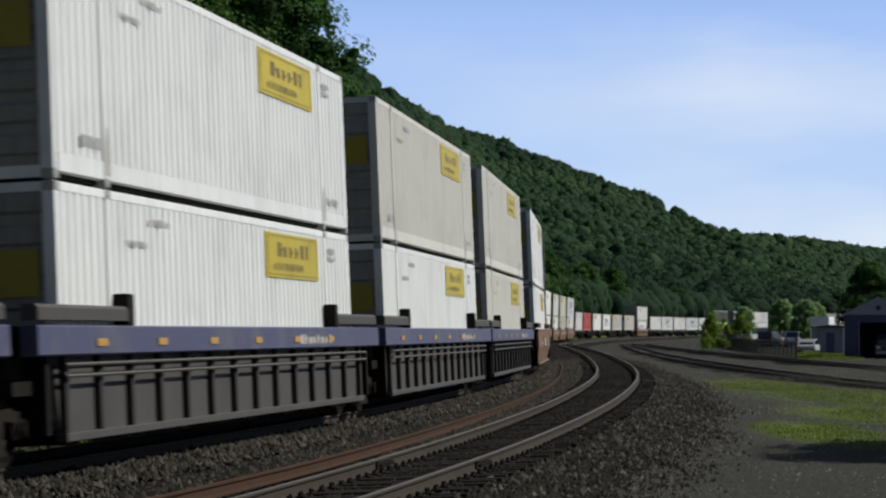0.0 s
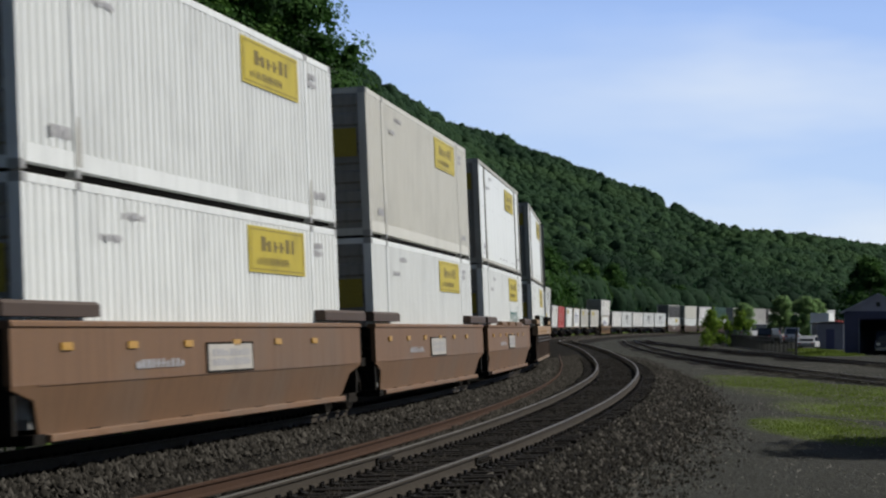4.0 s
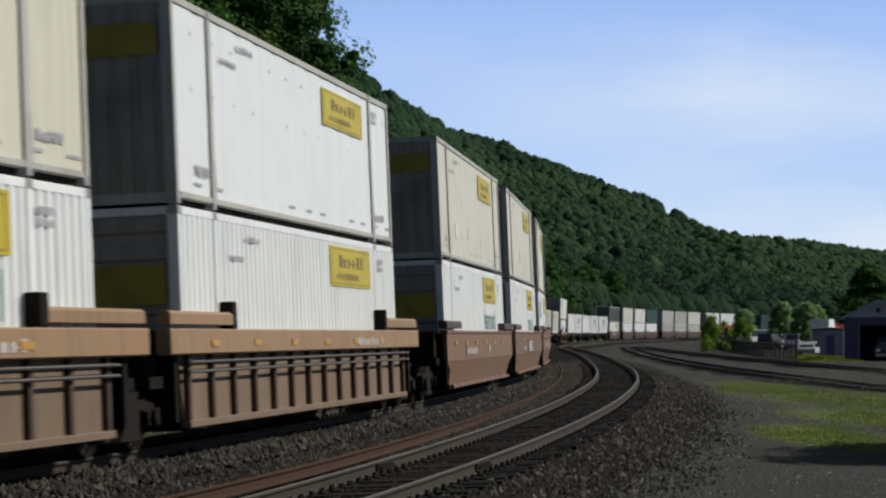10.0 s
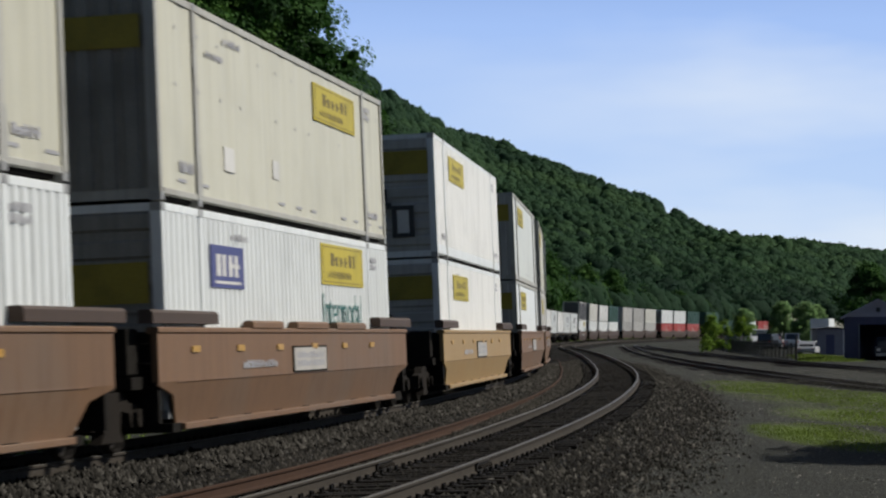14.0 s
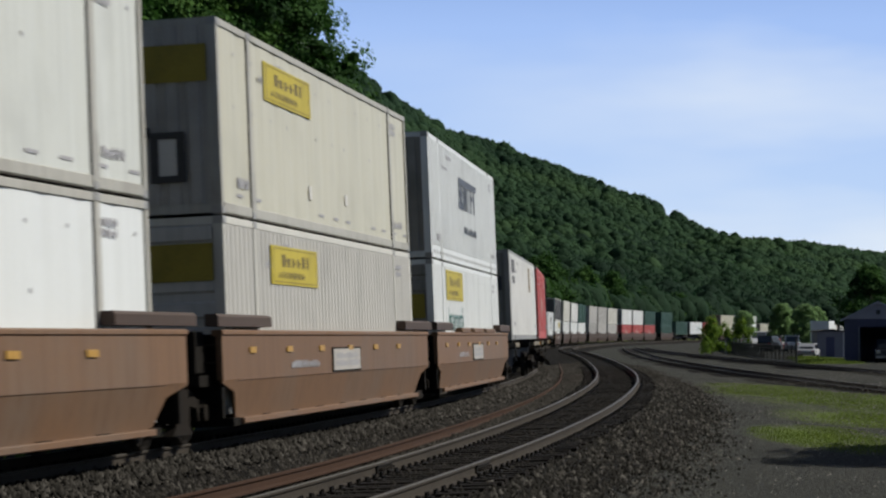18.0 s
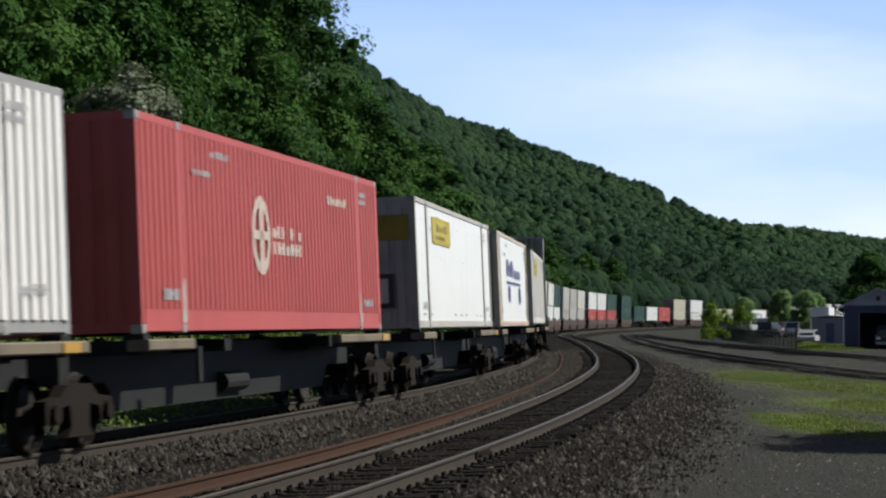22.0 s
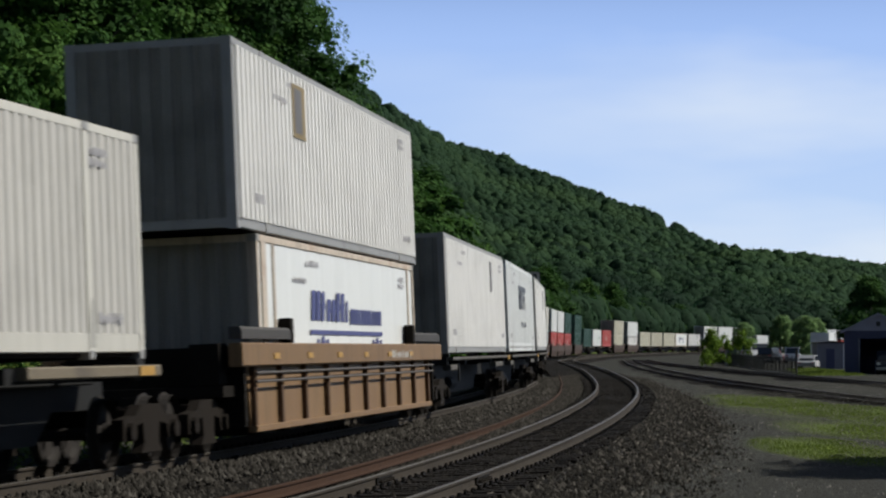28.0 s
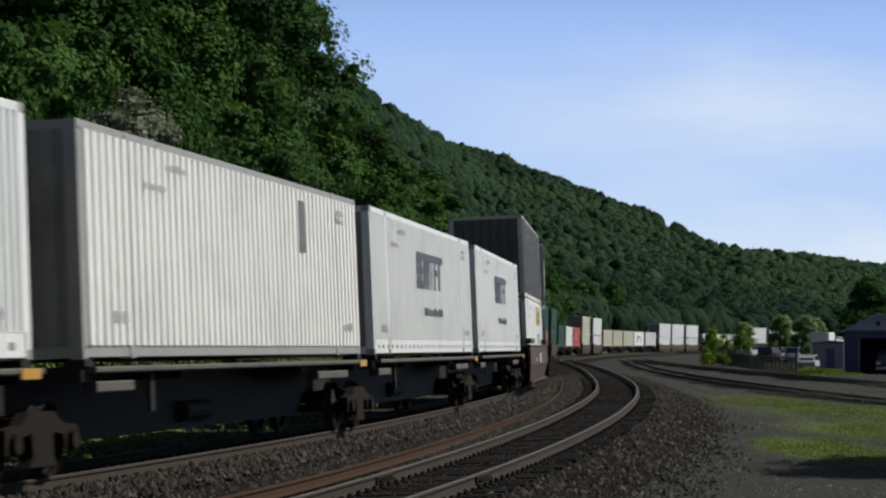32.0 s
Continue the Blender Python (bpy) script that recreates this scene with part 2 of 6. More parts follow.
def speckled(m, tones):
    """Gives each loose piece of a mesh its own tone."""
    n, k = m.node_tree.nodes, m.node_tree.links
    geo, r = n.new("ShaderNodeNewGeometry"), n.new("ShaderNodeValToRGB")
    while len(r.color_ramp.elements) < len(tones):
        r.color_ramp.elements.new(0.5)
    for i, (e, c) in enumerate(zip(r.color_ramp.elements, tones)):
        e.position, e.color = i / (len(tones) - 1), (*c, 1)
    k.new(geo.outputs["Random Per Island"], r.inputs["Fac"])
    k.new(r.outputs["Color"], m.node_tree.nodes["Principled BSDF"].inputs["Base Color"])


speckled(STONE, [(0.004, 0.0037, 0.003), (0.009, 0.0083, 0.0068), (0.015, 0.014, 0.0115), (0.027, 0.025, 0.021), (0.1, 0.094, 0.083)])
MIDSTONE = surface("mid_grey_ballast_stone", (0.03, 0.027, 0.024), 0.9, spec=0.1)
speckled(MIDSTONE, [(0.011, 0.0102, 0.0086), (0.02, 0.0185, 0.0155), (0.03, 0.0275, 0.0235), (0.042, 0.039, 0.034), (0.075, 0.07, 0.062)])
BALLAST = surface("ballast_bed", (0.0125, 0.0112, 0.0093), 0.95, 0.0, (16, 0.75), (0.5, 0.3), (0.022, 0.0195, 0.0165), (22, 1.0, 0.08), spec=0.08)

# ---- small mesh kit ----
class Shape:
    """Collects vertices and faces of one mesh."""

    def __init__(self):
        self.v, self.f = [], []

    def add(self, verts, faces):
        o = len(self.v)
        self.v += [tuple(p) for p in verts]
        self.f += [tuple(i + o for i in q) for q in faces]
        return self

    def box(self, x0, x1, y0, y1, z0, z1, c=0.0):
        """A box, its edges along x chamfered by c."""
        if not c:
            return self.add([(x0, y0, z0), (x1, y0, z0), (x1, y1, z0), (x0, y1, z0), (x0, y0, z1), (x1, y0, z1), (x1, y1, z1), (x0, y1, z1)],
                            [(0, 3, 2, 1), (4, 5, 6, 7), (0, 1, 5, 4), (1, 2, 6, 5), (2, 3, 7, 6), (3, 0, 4, 7)])
        pr = [(y0 + c, z0), (y1 - c, z0), (y1, z0 + c), (y1, z1 - c), (y1 - c, z1), (y0 + c, z1), (y0, z1 - c), (y0, z0 + c)]
        return self.along(pr, x0, x1)

    def along(self, profile, x0, x1):
        """A closed profile of (y, z) drawn out along x."""
        n = len(profile)
        vs = [(x0, *p) for p in profile] + [(x1, *p) for p in profile]
        fs = [(i, (i + 1) % n, n + (i + 1) % n, n + i) for i in range(n)]
        return self.add(vs, fs + [tuple(range(n - 1, -1, -1)), tuple(range(n, 2 * n))])

    def across(self, profile, y0, y1):
        """A closed profile of (x, z) drawn out along y."""
        n = len(profile)
        vs = [(p[0], y0, p[1]) for p in profile] + [(p[0], y1, p[1]) for p in profile]
        fs = [(i, n + i, n + (i + 1) % n, (i + 1) % n) for i in range(n)]
        return self.add(vs, fs + [tuple(range(n)), tuple(range(2 * n - 1, n - 1, -1))])

    def upright(self, profile, z0, z1):
        """A closed profile of (x, y) drawn out along z."""
        n = len(profile)
        vs = [(*p, z0) for p in profile] + [(*p, z1) for p in profile]
        fs = [(i, (i + 1) % n, n + (i + 1) % n, n + i) for i in range(n)]
        return self.add(vs, fs + [tuple(range(n - 1, -1, -1)), tuple(range(n, 2 * n))])

    def rod(self, a, b, r0, r1=None, n=8):
        """A tapered rod from a to b."""
        r1 = r0 if r1 is None else r1
        a, b = Vector(a), Vector(b)
        q = (b - a).to_track_quat("Z", "Y")
        ring = [q @ Vector((math.cos(2 * math.pi * i / n), math.sin(2 * math.pi * i / n), 0)) for i in range(n)]
        vs = [a + p * r0 for p in ring] + [b + p * r1 for p in ring]
        fs = [(i, (i + 1) % n, n + (i + 1) % n, n + i) for i in range(n)]
        return self.add(vs, fs + [tuple(range(n - 1, -1, -1)), tuple(range(n, 2 * n))])

    def weld(self):
        """Joins corners that lie on one another, so that the shape is one piece."""
        seen, idx, vs = {}, [], []
        for p in self.v:
            k = (round(p[0], 4), round(p[1], 4), round(p[2], 4))
            if k not in seen:
                seen[k] = len(vs)
                vs.append(p)
            idx.append(seen[k])
        self.v, self.f = vs, [tuple(idx[i] for i in q) for q in self.f]
        return self

    def mesh(self, name, materials):
        me = bpy.data.meshes.new(name)
        me.from_pydata(self.v, [], self.f)
        for m in materials if isinstance(materials, (list, tuple)) else [materials]:
            me.materials.append(m)
        return me


def part(name, shape, material, parent, label=""):
    """One mesh under a thing or a part; shape is a Shape or a mesh to share."""
    ob = new(name, shape if isinstance(shape, bpy.types.Mesh) else shape.mesh(name, material))
    ob.parent = parent
    return tagged(ob, label)


def quad_cloud(name, verts, material, per=4):
    """A mesh of loose faces with per corners each, from an array of corners."""
    me = bpy.data.meshes.new(name)
    nv = len(verts)
    me.vertices.add(nv)
    me.vertices.foreach_set("co", np.asarray(verts, np.float32).ravel())
    me.loops.add(nv)
    me.loops.foreach_set("vertex_index", np.arange(nv, dtype=np.int32))
    me.polygons.add(nv // per)
    me.polygons.foreach_set("loop_start", np.arange(0, nv, per, dtype=np.int32))
    me.update(calc_edges=True)
    me.materials.append(material)
    return me


# ---- the line of the main track ----
NODES_S = (-900, -250, 0, 30, 60, 95, 128, 170, 270, 370, 480, 585, 650, 730, 900, 1500)
NODES_T = (0.85, 0.7219, 0.2523, 0.188, 0.1173, 0.0748, 0.0258, 0.0205, 0.075, 0.121, 0.2042, 0.293, 0.4057, 0.5519, 0.7939, 1.0123)
LINE_S = np.arange(-900, 1500, 0.5)
ZERO = 1800  # index of s = 0
_t = np.interp(LINE_S, NODES_S, NODES_T)
LINE_T = np.convolve(np.pad(_t, 20, mode="edge"), np.ones(41) / 41, "valid")
LINE_X = np.cumsum(np.sin(LINE_T)) * 0.5
LINE_Y = np.cumsum(np.cos(LINE_T)) * 0.5
LINE_X += -11.8787 - LINE_X[ZERO]
LINE_Y -= LINE_Y[ZERO]
LINE_C = np.interp(LINE_S, (-250, 0, 100, 160, 300, 1500), (2.5, 2.5, 2.3, 0.0, -1.4, -1.4))  # cant in degrees, leaning to the hill
LINE_Z = np.interp(LINE_S, (-250, 90, 500, 1500), (-0.033, -0.033, 0.42, 0.9))


def on_line(s, off=0.0):
    """Place and heading (from +y towards +x) on the main track's centre, off metres to its right."""
    x, y, t = np.interp(s, LINE_S, LINE_X), np.interp(s, LINE_S, LINE_Y), np.interp(s, LINE_S, LINE_T)
    return float(x + off * np.cos(t)), float(y - off * np.sin(t)), float(t)


def line_z(s):
    return float(np.interp(s, LINE_S, LINE_Z))


def car_pose(s):
    """Pose of a vehicle whose middle stands at s: x backwards along the train, the side seen by the camera at -y."""
    a, b = on_line(s - 6.5), on_line(s + 6.5)
    rz = math.degrees(math.atan2(b[1] - a[1], b[0] - a[0]))
    m = pose((a[0] + b[0]) / 2, (a[1] + b[1]) / 2, line_z(s), 0, 0, rz)
    return m @ pose(0, 0, 0, -float(np.interp(s, LINE_S, LINE_C)))


def swept(profile, s0, s1, step, dz=0.0, cant=True, closed=True, zfun=None, side=None):
    """A profile of (offset to the right, height) carried along the line; side: a further offset that changes on the way."""
    sh = Shape()
    n = len(profile)
    ss = np.arange(s0, s1 + step * 0.5, step)
    for s in ss:
        c = radians(float(np.interp(s, LINE_S, LINE_C))) if cant else 0.0
        z0 = (zfun or line_z)(s) + dz
        for o, h in profile:
            x, y, _ = on_line(s, o + (side(s) if side else 0.0))
            sh.v.append((x, y, z0 + h + o * math.sin(c) if cant else z0 + h))
    for i in range(len(ss) - 1):
        for j in range(n if closed else n - 1):
            a, b = i * n + j, i * n + (j + 1) % n
            sh.f.append((a, a + n, b + n, b))
    if closed:
        sh.f += [tuple(range(n)), tuple(range(len(sh.v) - 1, len(sh.v) - n - 1, -1))]
    return sh


# ---- ground ----
GROUND_Z = -0.62
gravel = surface("gravel_yard", (0.06, 0.062, 0.056), 0.95, 0.0, (17, 0.65), (0.3, 0.4), (0.034, 0.036, 0.031), (20, 1.0, 0.08), spec=0.08)


def grassy(m, patches):
    """Blends thin green growth into a ground material inside given ellipses with ragged edges."""
    n, k = m.node_tree.nodes, m.node_tree.links
    b = n["Principled BSDF"]
    base = b.inputs["Base Color"].links[0].from_socket
    co = n.new("ShaderNodeTexCoord")
    no = n.new("ShaderNodeTexNoise")
    no.inputs["Scale"].default_value, no.inputs["Detail"].default_value = 0.75, 8
    ms = n.new("ShaderNodeMapping")
    ms.inputs["Scale"].default_value = (1.0, 0.12, 1.0)
    k.new(co.outputs["Object"], ms.inputs["Vector"])
    k.new(ms.outputs["Vector"], no.inputs["Vector"])
    total = None
    for cx, cy, rx, ry in patches:
        mp = n.new("ShaderNodeMapping")
        mp.inputs["Location"].default_value = (-cx / rx, -cy / ry, 0)
        mp.inputs["Scale"].default_value = (1 / rx, 1 / ry, 0)
        k.new(co.outputs["Object"], mp.inputs["Vector"])
        ln = n.new("ShaderNodeVectorMath")
        ln.operation = "LENGTH"
        k.new(mp.outputs["Vector"], ln.inputs[0])
        r = n.new("ShaderNodeMapRange")
        r.inputs["From Min"].default_value, r.inputs["From Max"].default_value = 1.2, 0.5
        k.new(ln.outputs["Value"], r.inputs["Value"])
        if total is None:
            total = r.outputs["Result"]
        else:
            mx = n.new("ShaderNodeMath")
            mx.operation = "MAXIMUM"
            k.new(total, mx.inputs[0])
            k.new(r.outputs["Result"], mx.inputs[1])
            total = mx.outputs[0]
    mu = n.new("ShaderNodeMath")
    mu.operation = "MULTIPLY"
    k.new(total, mu.inputs[0])
    r2 = n.new("ShaderNodeMapRange")
    r2.inputs["From Min"].default_value, r2.inputs["From Max"].default_value = 0.32, 0.62
    k.new(no.outputs["Fac"], r2.inputs["Value"])
    k.new(r2.outputs["Result"], mu.inputs[1])
    mix = n.new("ShaderNodeMix")
    mix.data_type = "RGBA"
    soft = n.new("ShaderNodeMath")
    soft.operation = "MULTIPLY"
    soft.inputs[1].default_value = 0.8
    k.new(mu.outputs[0], soft.inputs[0])
    k.new(soft.outputs[0], mix.inputs["Factor"])
    k.new(base, mix.inputs["A"])
    mix.inputs["B"].default_value = (0.12, 0.168, 0.038, 1)
    k.new(mix.outputs["Result"], b.inputs["Base Color"])


GRASS = [(13.2, 78, 2.9, 14), (11.2, 62, 2.0, 9), (8.2, 50.5, 1.4, 6.5), (11.6, 88, 1.6, 7), (12.8, 94, 2.1, 13), (29.4, 180, 2.4, 9), (31.8, 200, 1.6, 14)]
grassy(gravel, GRASS)


def ground_at(x, y):
    """Height of the ground sheet, with slight unevenness near the yard."""
    w = noise.noise((x * 0.16, y * 0.1, 0)) * 0.10 + noise.noise((x * 0.7, y * 0.5, 3)) * 0.03
    return GROUND_Z + 0.45 * min(max((y - 90) / 410, 0), 1.3) + (w if abs(x) < 60 and y < 260 else 0)


def build_ground():
    """One sheet to the horizon, finer near the camera, with slight unevenness."""
    xs = np.concatenate([np.linspace(-2500, -60, 18), np.linspace(-50, 60, 89), np.linspace(80, 2500, 18)])
    ys = np.concatenate([np.linspace(-600, -12, 8), np.linspace(-8, 200, 140), np.linspace(215, 700, 40), np.linspace(750, 4000, 14)])
    sh = Shape()
    for y in ys:
        for x in xs:
            sh.v.append((x, y, ground_at(x, y)))
    n = len(xs)
    for j in range(len(ys) - 1):
        for i in range(n - 1):
            sh.f.append((j * n + i, j * n + i + 1, (j + 1) * n + i + 1, (j + 1) * n + i))
    me = sh.mesh("ground", gravel)
    me.shade_smooth()
    tagged(new("ground", me), "grey-brown gravel ground with patches of thin grass", "ground", kind="structure")


build_ground()

# ---- tracks ----
RAIL = [(-0.070, -0.172), (0.070, -0.172), (0.070, -0.158), (0.014, -0.135), (0.009, -0.045), (0.036, -0.034), (0.036, -0.006), (0.026, 0.0), (-0.026, 0.0),
        (-0.036, -0.006), (-0.036, -0.034), (-0.009, -0.045), (-0.014, -0.135), (-0.070, -0.158)]
SECOND_S = (-60, 20, 35, 50, 65, 80, 95, 110, 125, 140, 160, 180, 200, 230, 260, 300, 340, 520)
SECOND_OFF = (4.65, 4.63, 4.55, 4.52, 4.48, 4.42, 4.31, 4.26, 4.40, 4.73, 5.12, 5.38, 5.36, 4.86, 4.2, 3.95, 4.2, 4.3)  # centre of the second track, to the right of the main one
SECOND_Z = (-0.25, -0.197, -0.149, -0.064, 0.0, 0.027, 0.045, 0.055, 0.066, 0.083, 0.105, 0.126, 0.148, 0.143, 0.135, 0.125, 0.14, 0.38)


def second_side(s):
    return np.interp(s, SECOND_S, SECOND_OFF)


def second_z(s):
    """Height of the second track's own middle."""
    return np.interp(s, SECOND_S, SECOND_Z)


def rail(name, parent, off, s0, s1, dz, top=RAILTOP, side=RAILSIDE, dz_cant=0.0, label=""):
    sh = swept([(off + o, h + dz_cant) for o, h in RAIL], s0, s1, 2.0, dz)
    me = sh.mesh(name, [side, top])
    n = len(RAIL)
    for i, p in enumerate(me.polygons):
        p.material_index = 1 if i % n in (6, 7, 8) and i < len(me.polygons) - 2 else 0
    return part(name, me, None, parent, label)


def track_bed(name, off, dz, s0, s1, right=2.1, left=2.1, depth=0.55, label=""):
    """Ballast bed: crown just under the tie tops, sloping shoulders."""
    pr = [(off - left - depth * 1.6, -0.24 - depth), (off - left, -0.26), (off - 0.9, -0.235), (off, -0.245), (off + 0.9, -0.235), (off + right, -0.26),
          (off + right + depth * 1.6, -0.24 - depth)]
    me = swept(pr, s0, s1, 2.0, dz, closed=False).mesh(name, BALLAST)
    me.shade_smooth()
    ob = new(name, me)
    return tagged(ob, label, "track bed", kind="structure")


main_track = tagged(new("railway_track"), "curved main line on wooden ties in grey ballast", "railway track", kind="structure")
rail("rail", main_track, -0.7525, -60, 700, 0.0)
rail("rail", main_track, 0.7525, -60, 700, 0.0)
second_track = tagged(new("railway_track"), "curved second main line, empty, with worn steel rails", "railway track", kind="structure")
def second_rail(off):
    sh = swept([(off + o, h) for o, h in RAIL], -60, 520, 2.0, zfun=second_z, side=second_side)
    me = sh.mesh("rail", [RAILSIDE, RAILTOP])
    n = len(RAIL)
    for i, p in enumerate(me.polygons):
        p.material_index = 1 if i % n in (6, 7, 8) and i < len(me.polygons) - 2 else 0
    part("rail", me, None, second_track)


second_rail(-0.7525)
second_rail(0.7525)
track_bed("ballast_main", 0.0, 0.0, -60, 700, right=1.4, left=2.2, depth=0.5, label="grey-brown ballast under the main line")
_pr = [(-2.9, -0.42), (-1.5, -0.27), (-0.9, -0.205), (0, -0.198), (0.9, -0.205), (1.4, -0.24), (2.6, -0.62), (3.3, -0.8)]
_me = swept(_pr, -60, 520, 2.0, closed=False, zfun=second_z, side=second_side).mesh("ballast_second", BALLAST)
_me.shade_smooth()
tagged(new("ballast_second", _me), "dark ballast under the second line with a sloping shoulder", "track bed", kind="structure")
# spare rail lying between the two tracks
SPARE_OFF = ((-20, 35, 47, 56, 74, 93, 112, 135, 159), (2.5, 2.5, 2.3, 2.21, 2.13, 2.0, 1.93, 2.25, 2.8))
spare = tagged(new("spare_rail"), "rust-brown spare rail lying loose between the tracks", "rail", kind="structure")
_sh = swept(RAIL, -20, 158, 2.0, zfun=lambda s: line_z(s) - 0.28, side=lambda s: float(np.interp(s, *SPARE_OFF)))
part("rail", _sh.mesh("rail", [RUSTRAIL]), None, spare)
# ---- containers ----
SHARED = {}


def once(key, build):
    """Builds a mesh or a thing once and gives the same one again."""
    if key not in SHARED:
        SHARED[key] = build()
    return SHARED[key]


def ribbed_wall(length, z0, z1, y, pitch, depth, out=-1, flat=0.45):
    """A sheet with upright ribs along x; out: the side to which it bulges."""
    sh = Shape()
    n = max(1, round(length / pitch))
    p = length / n
    xs = []
    for i in range(n):
        a = -length / 2 + i * p
        r = p * (1 - flat) / 2
        xs += [(a, 0), (a + p * flat * 0.5, 0), (a + p * flat * 0.5 + r * 0.5, depth), (a + p - r * 0.5 - p * flat * 0.1, depth)]
    xs.append((length / 2, 0))
    for x, d in xs:
        sh.v += [(x, y + out * d, z0), (x, y + out * d, z1)]
    for i in range(len(xs) - 1):
        a = 2 * i
        sh.f.append((a, a + 2, a + 3, a + 1) if out < 0 else (a + 1, a + 3, a + 2, a))
    return sh


def ribbed_end(fx, out, y0, y1, z0, z1, level):
    """An end wall sheet with seven pressed ribs, level or upright."""
    sh = Shape()
    a, b = (z0, z1) if level else (y0, y1)
    p = (b - a) / 7
    prof = []
    for i in range(7):
        k = a + i * p
        prof += [(k, -0.02), (k + p * 0.3, -0.02), (k + p * 0.4, 0.02), (k + p * 0.9, 0.02)]
    prof.append((b, -0.02))
    for k, d in prof:
        sh.v += [(fx + out * d, y0, k), (fx + out * d, y1, k)] if level else [(fx + out * d, k, z0), (fx + out * d, k, z1)]
    sh.f = [(2 * i, 2 * i + 1, 2 * i + 3, 2 * i + 2) for i in range(len(prof) - 1)]
    return sh


def bars(shape, x0, x1, z0, z1, y, n, seed, rows=1, skew=0.0, thin=0.0):
    """Lettering that cannot be read: short upright bars of uneven width."""
    rnd = random.Random(seed)
    for r in range(rows):
        h = (z1 - z0) / rows
        a0, a1 = z0 + r * h + h * 0.12, z0 + (r + 1) * h - h * 0.12
        w = (x1 - x0) / n
        for i in range(n):
            if rnd.random() < thin:
                continue
            a = x0 + i * w + w * 0.1
            b = a + w * rnd.uniform(0.45, 0.8)
            t = a1 - (a1 - a0) * rnd.choice((0, 0, 0, 0.25))
            shape.add([(a, y, a0), (b, y, a0), (b + skew, y, t), (a + skew, y, t)], [(0, 1, 2, 3)])
            if rnd.random() < 0.6:
                m = (a0 + t) / 2
                shape.add([(b, y, m - h * 0.07), (b + w * 0.3, y, m - h * 0.07), (b + w * 0.3, y, m + h * 0.07), (b, y, m + h * 0.07)], [(0, 1, 2, 3)])
    return shape


def word_mesh(text, height, material):
    """A word in the built-in font as a flat mesh standing upright in xz."""
    cu = bpy.data.curves.new("word", "FONT")
    cu.body, cu.size, cu.align_x = text, height, "CENTER"
    ob = bpy.data.objects.new("word", cu)
    me = bpy.data.meshes.new_from_object(ob)
    bpy.data.objects.remove(ob)
    me.transform(Euler((radians(90), 0, 0)).to_matrix().to_4x4())
    me.materials.append(material)
    return me


HALF = 1.295


def sign_panel(parent, x, z, w, h, frame_mat=YELLOW, ink=SIGNINK, rows=2, seed=1, y=None):
    y = y or -HALF - 0.022
    sg = part("sign_panel", once(("sign", round(w, 2), round(h, 2), frame_mat.name), lambda: Shape().box(-w / 2, w / 2, 0, 0.012, -h / 2, h / 2).mesh("sign_panel", frame_mat)),
              None, parent, "yellow sign panel with dark lettering" if frame_mat is YELLOW else "")
    sg.location = (x, y, z)
    lt = bars(Shape(), -w * 0.3, w * 0.34, -h * 0.08, h * 0.34, -0.004, 6, seed)
    bars(lt, -w * 0.37, w * 0.2, -h * 0.36, -h * 0.14, -0.004, 11, seed + 3)
    for a, b, c, d in ((-0.465, -0.455, -0.43, 0.43), (0.455, 0.465, -0.43, 0.43), (-0.465, 0.465, 0.42, 0.44), (-0.465, 0.465, -0.44, -0.42)):
        lt.add([(a * w, -0.004, c * h), (b * w, -0.004, c * h), (b * w, -0.004, d * h), (a * w, -0.004, d * h)], [(0, 1, 2, 3)])
    tagged(part("lettering", lt, ink, sg), kind="stuff")
    return sg


FAR_FROM = 612.0  # cars behind this place never come near


SMALL = {"corner_casting", "scuff_mark", "seam", "stencil_mark", "rivet_mark", "floor_pan", "lifting_post", "repair_patch", "reflector", "panel_frame", "panel_bar", "data_panel",
         "fold_line", "grab_iron", "spring", "brake_box", "draft_sill", "rail_slot", "reflective_tape", "brake_rod", "hanger", "pedestal", "air_tank", "brake_cylinder", "faded_strip", "data_square", "sign_panel", "front_band", "front_panel"}


def pruned(thing):
    """Leaves out the smallest fittings of things that stay far off."""
    small = [o for o in thing.children_recursive if o.name.split(".")[0] in SMALL]
    gone = set(small)
    for o in small:
        gone.update(o.children_recursive)
    for o in gone:
        bpy.data.objects.remove(o)
    return thing


def container(style, length=16.15, far=False):
    """A shipping container, its base at z = 0, its seen side at -y. Its parts: walls, roof, rails, posts, castings, signs."""
    return once((style, length, far), lambda: pruned(build_container(style, length)) if far else build_container(style, length))


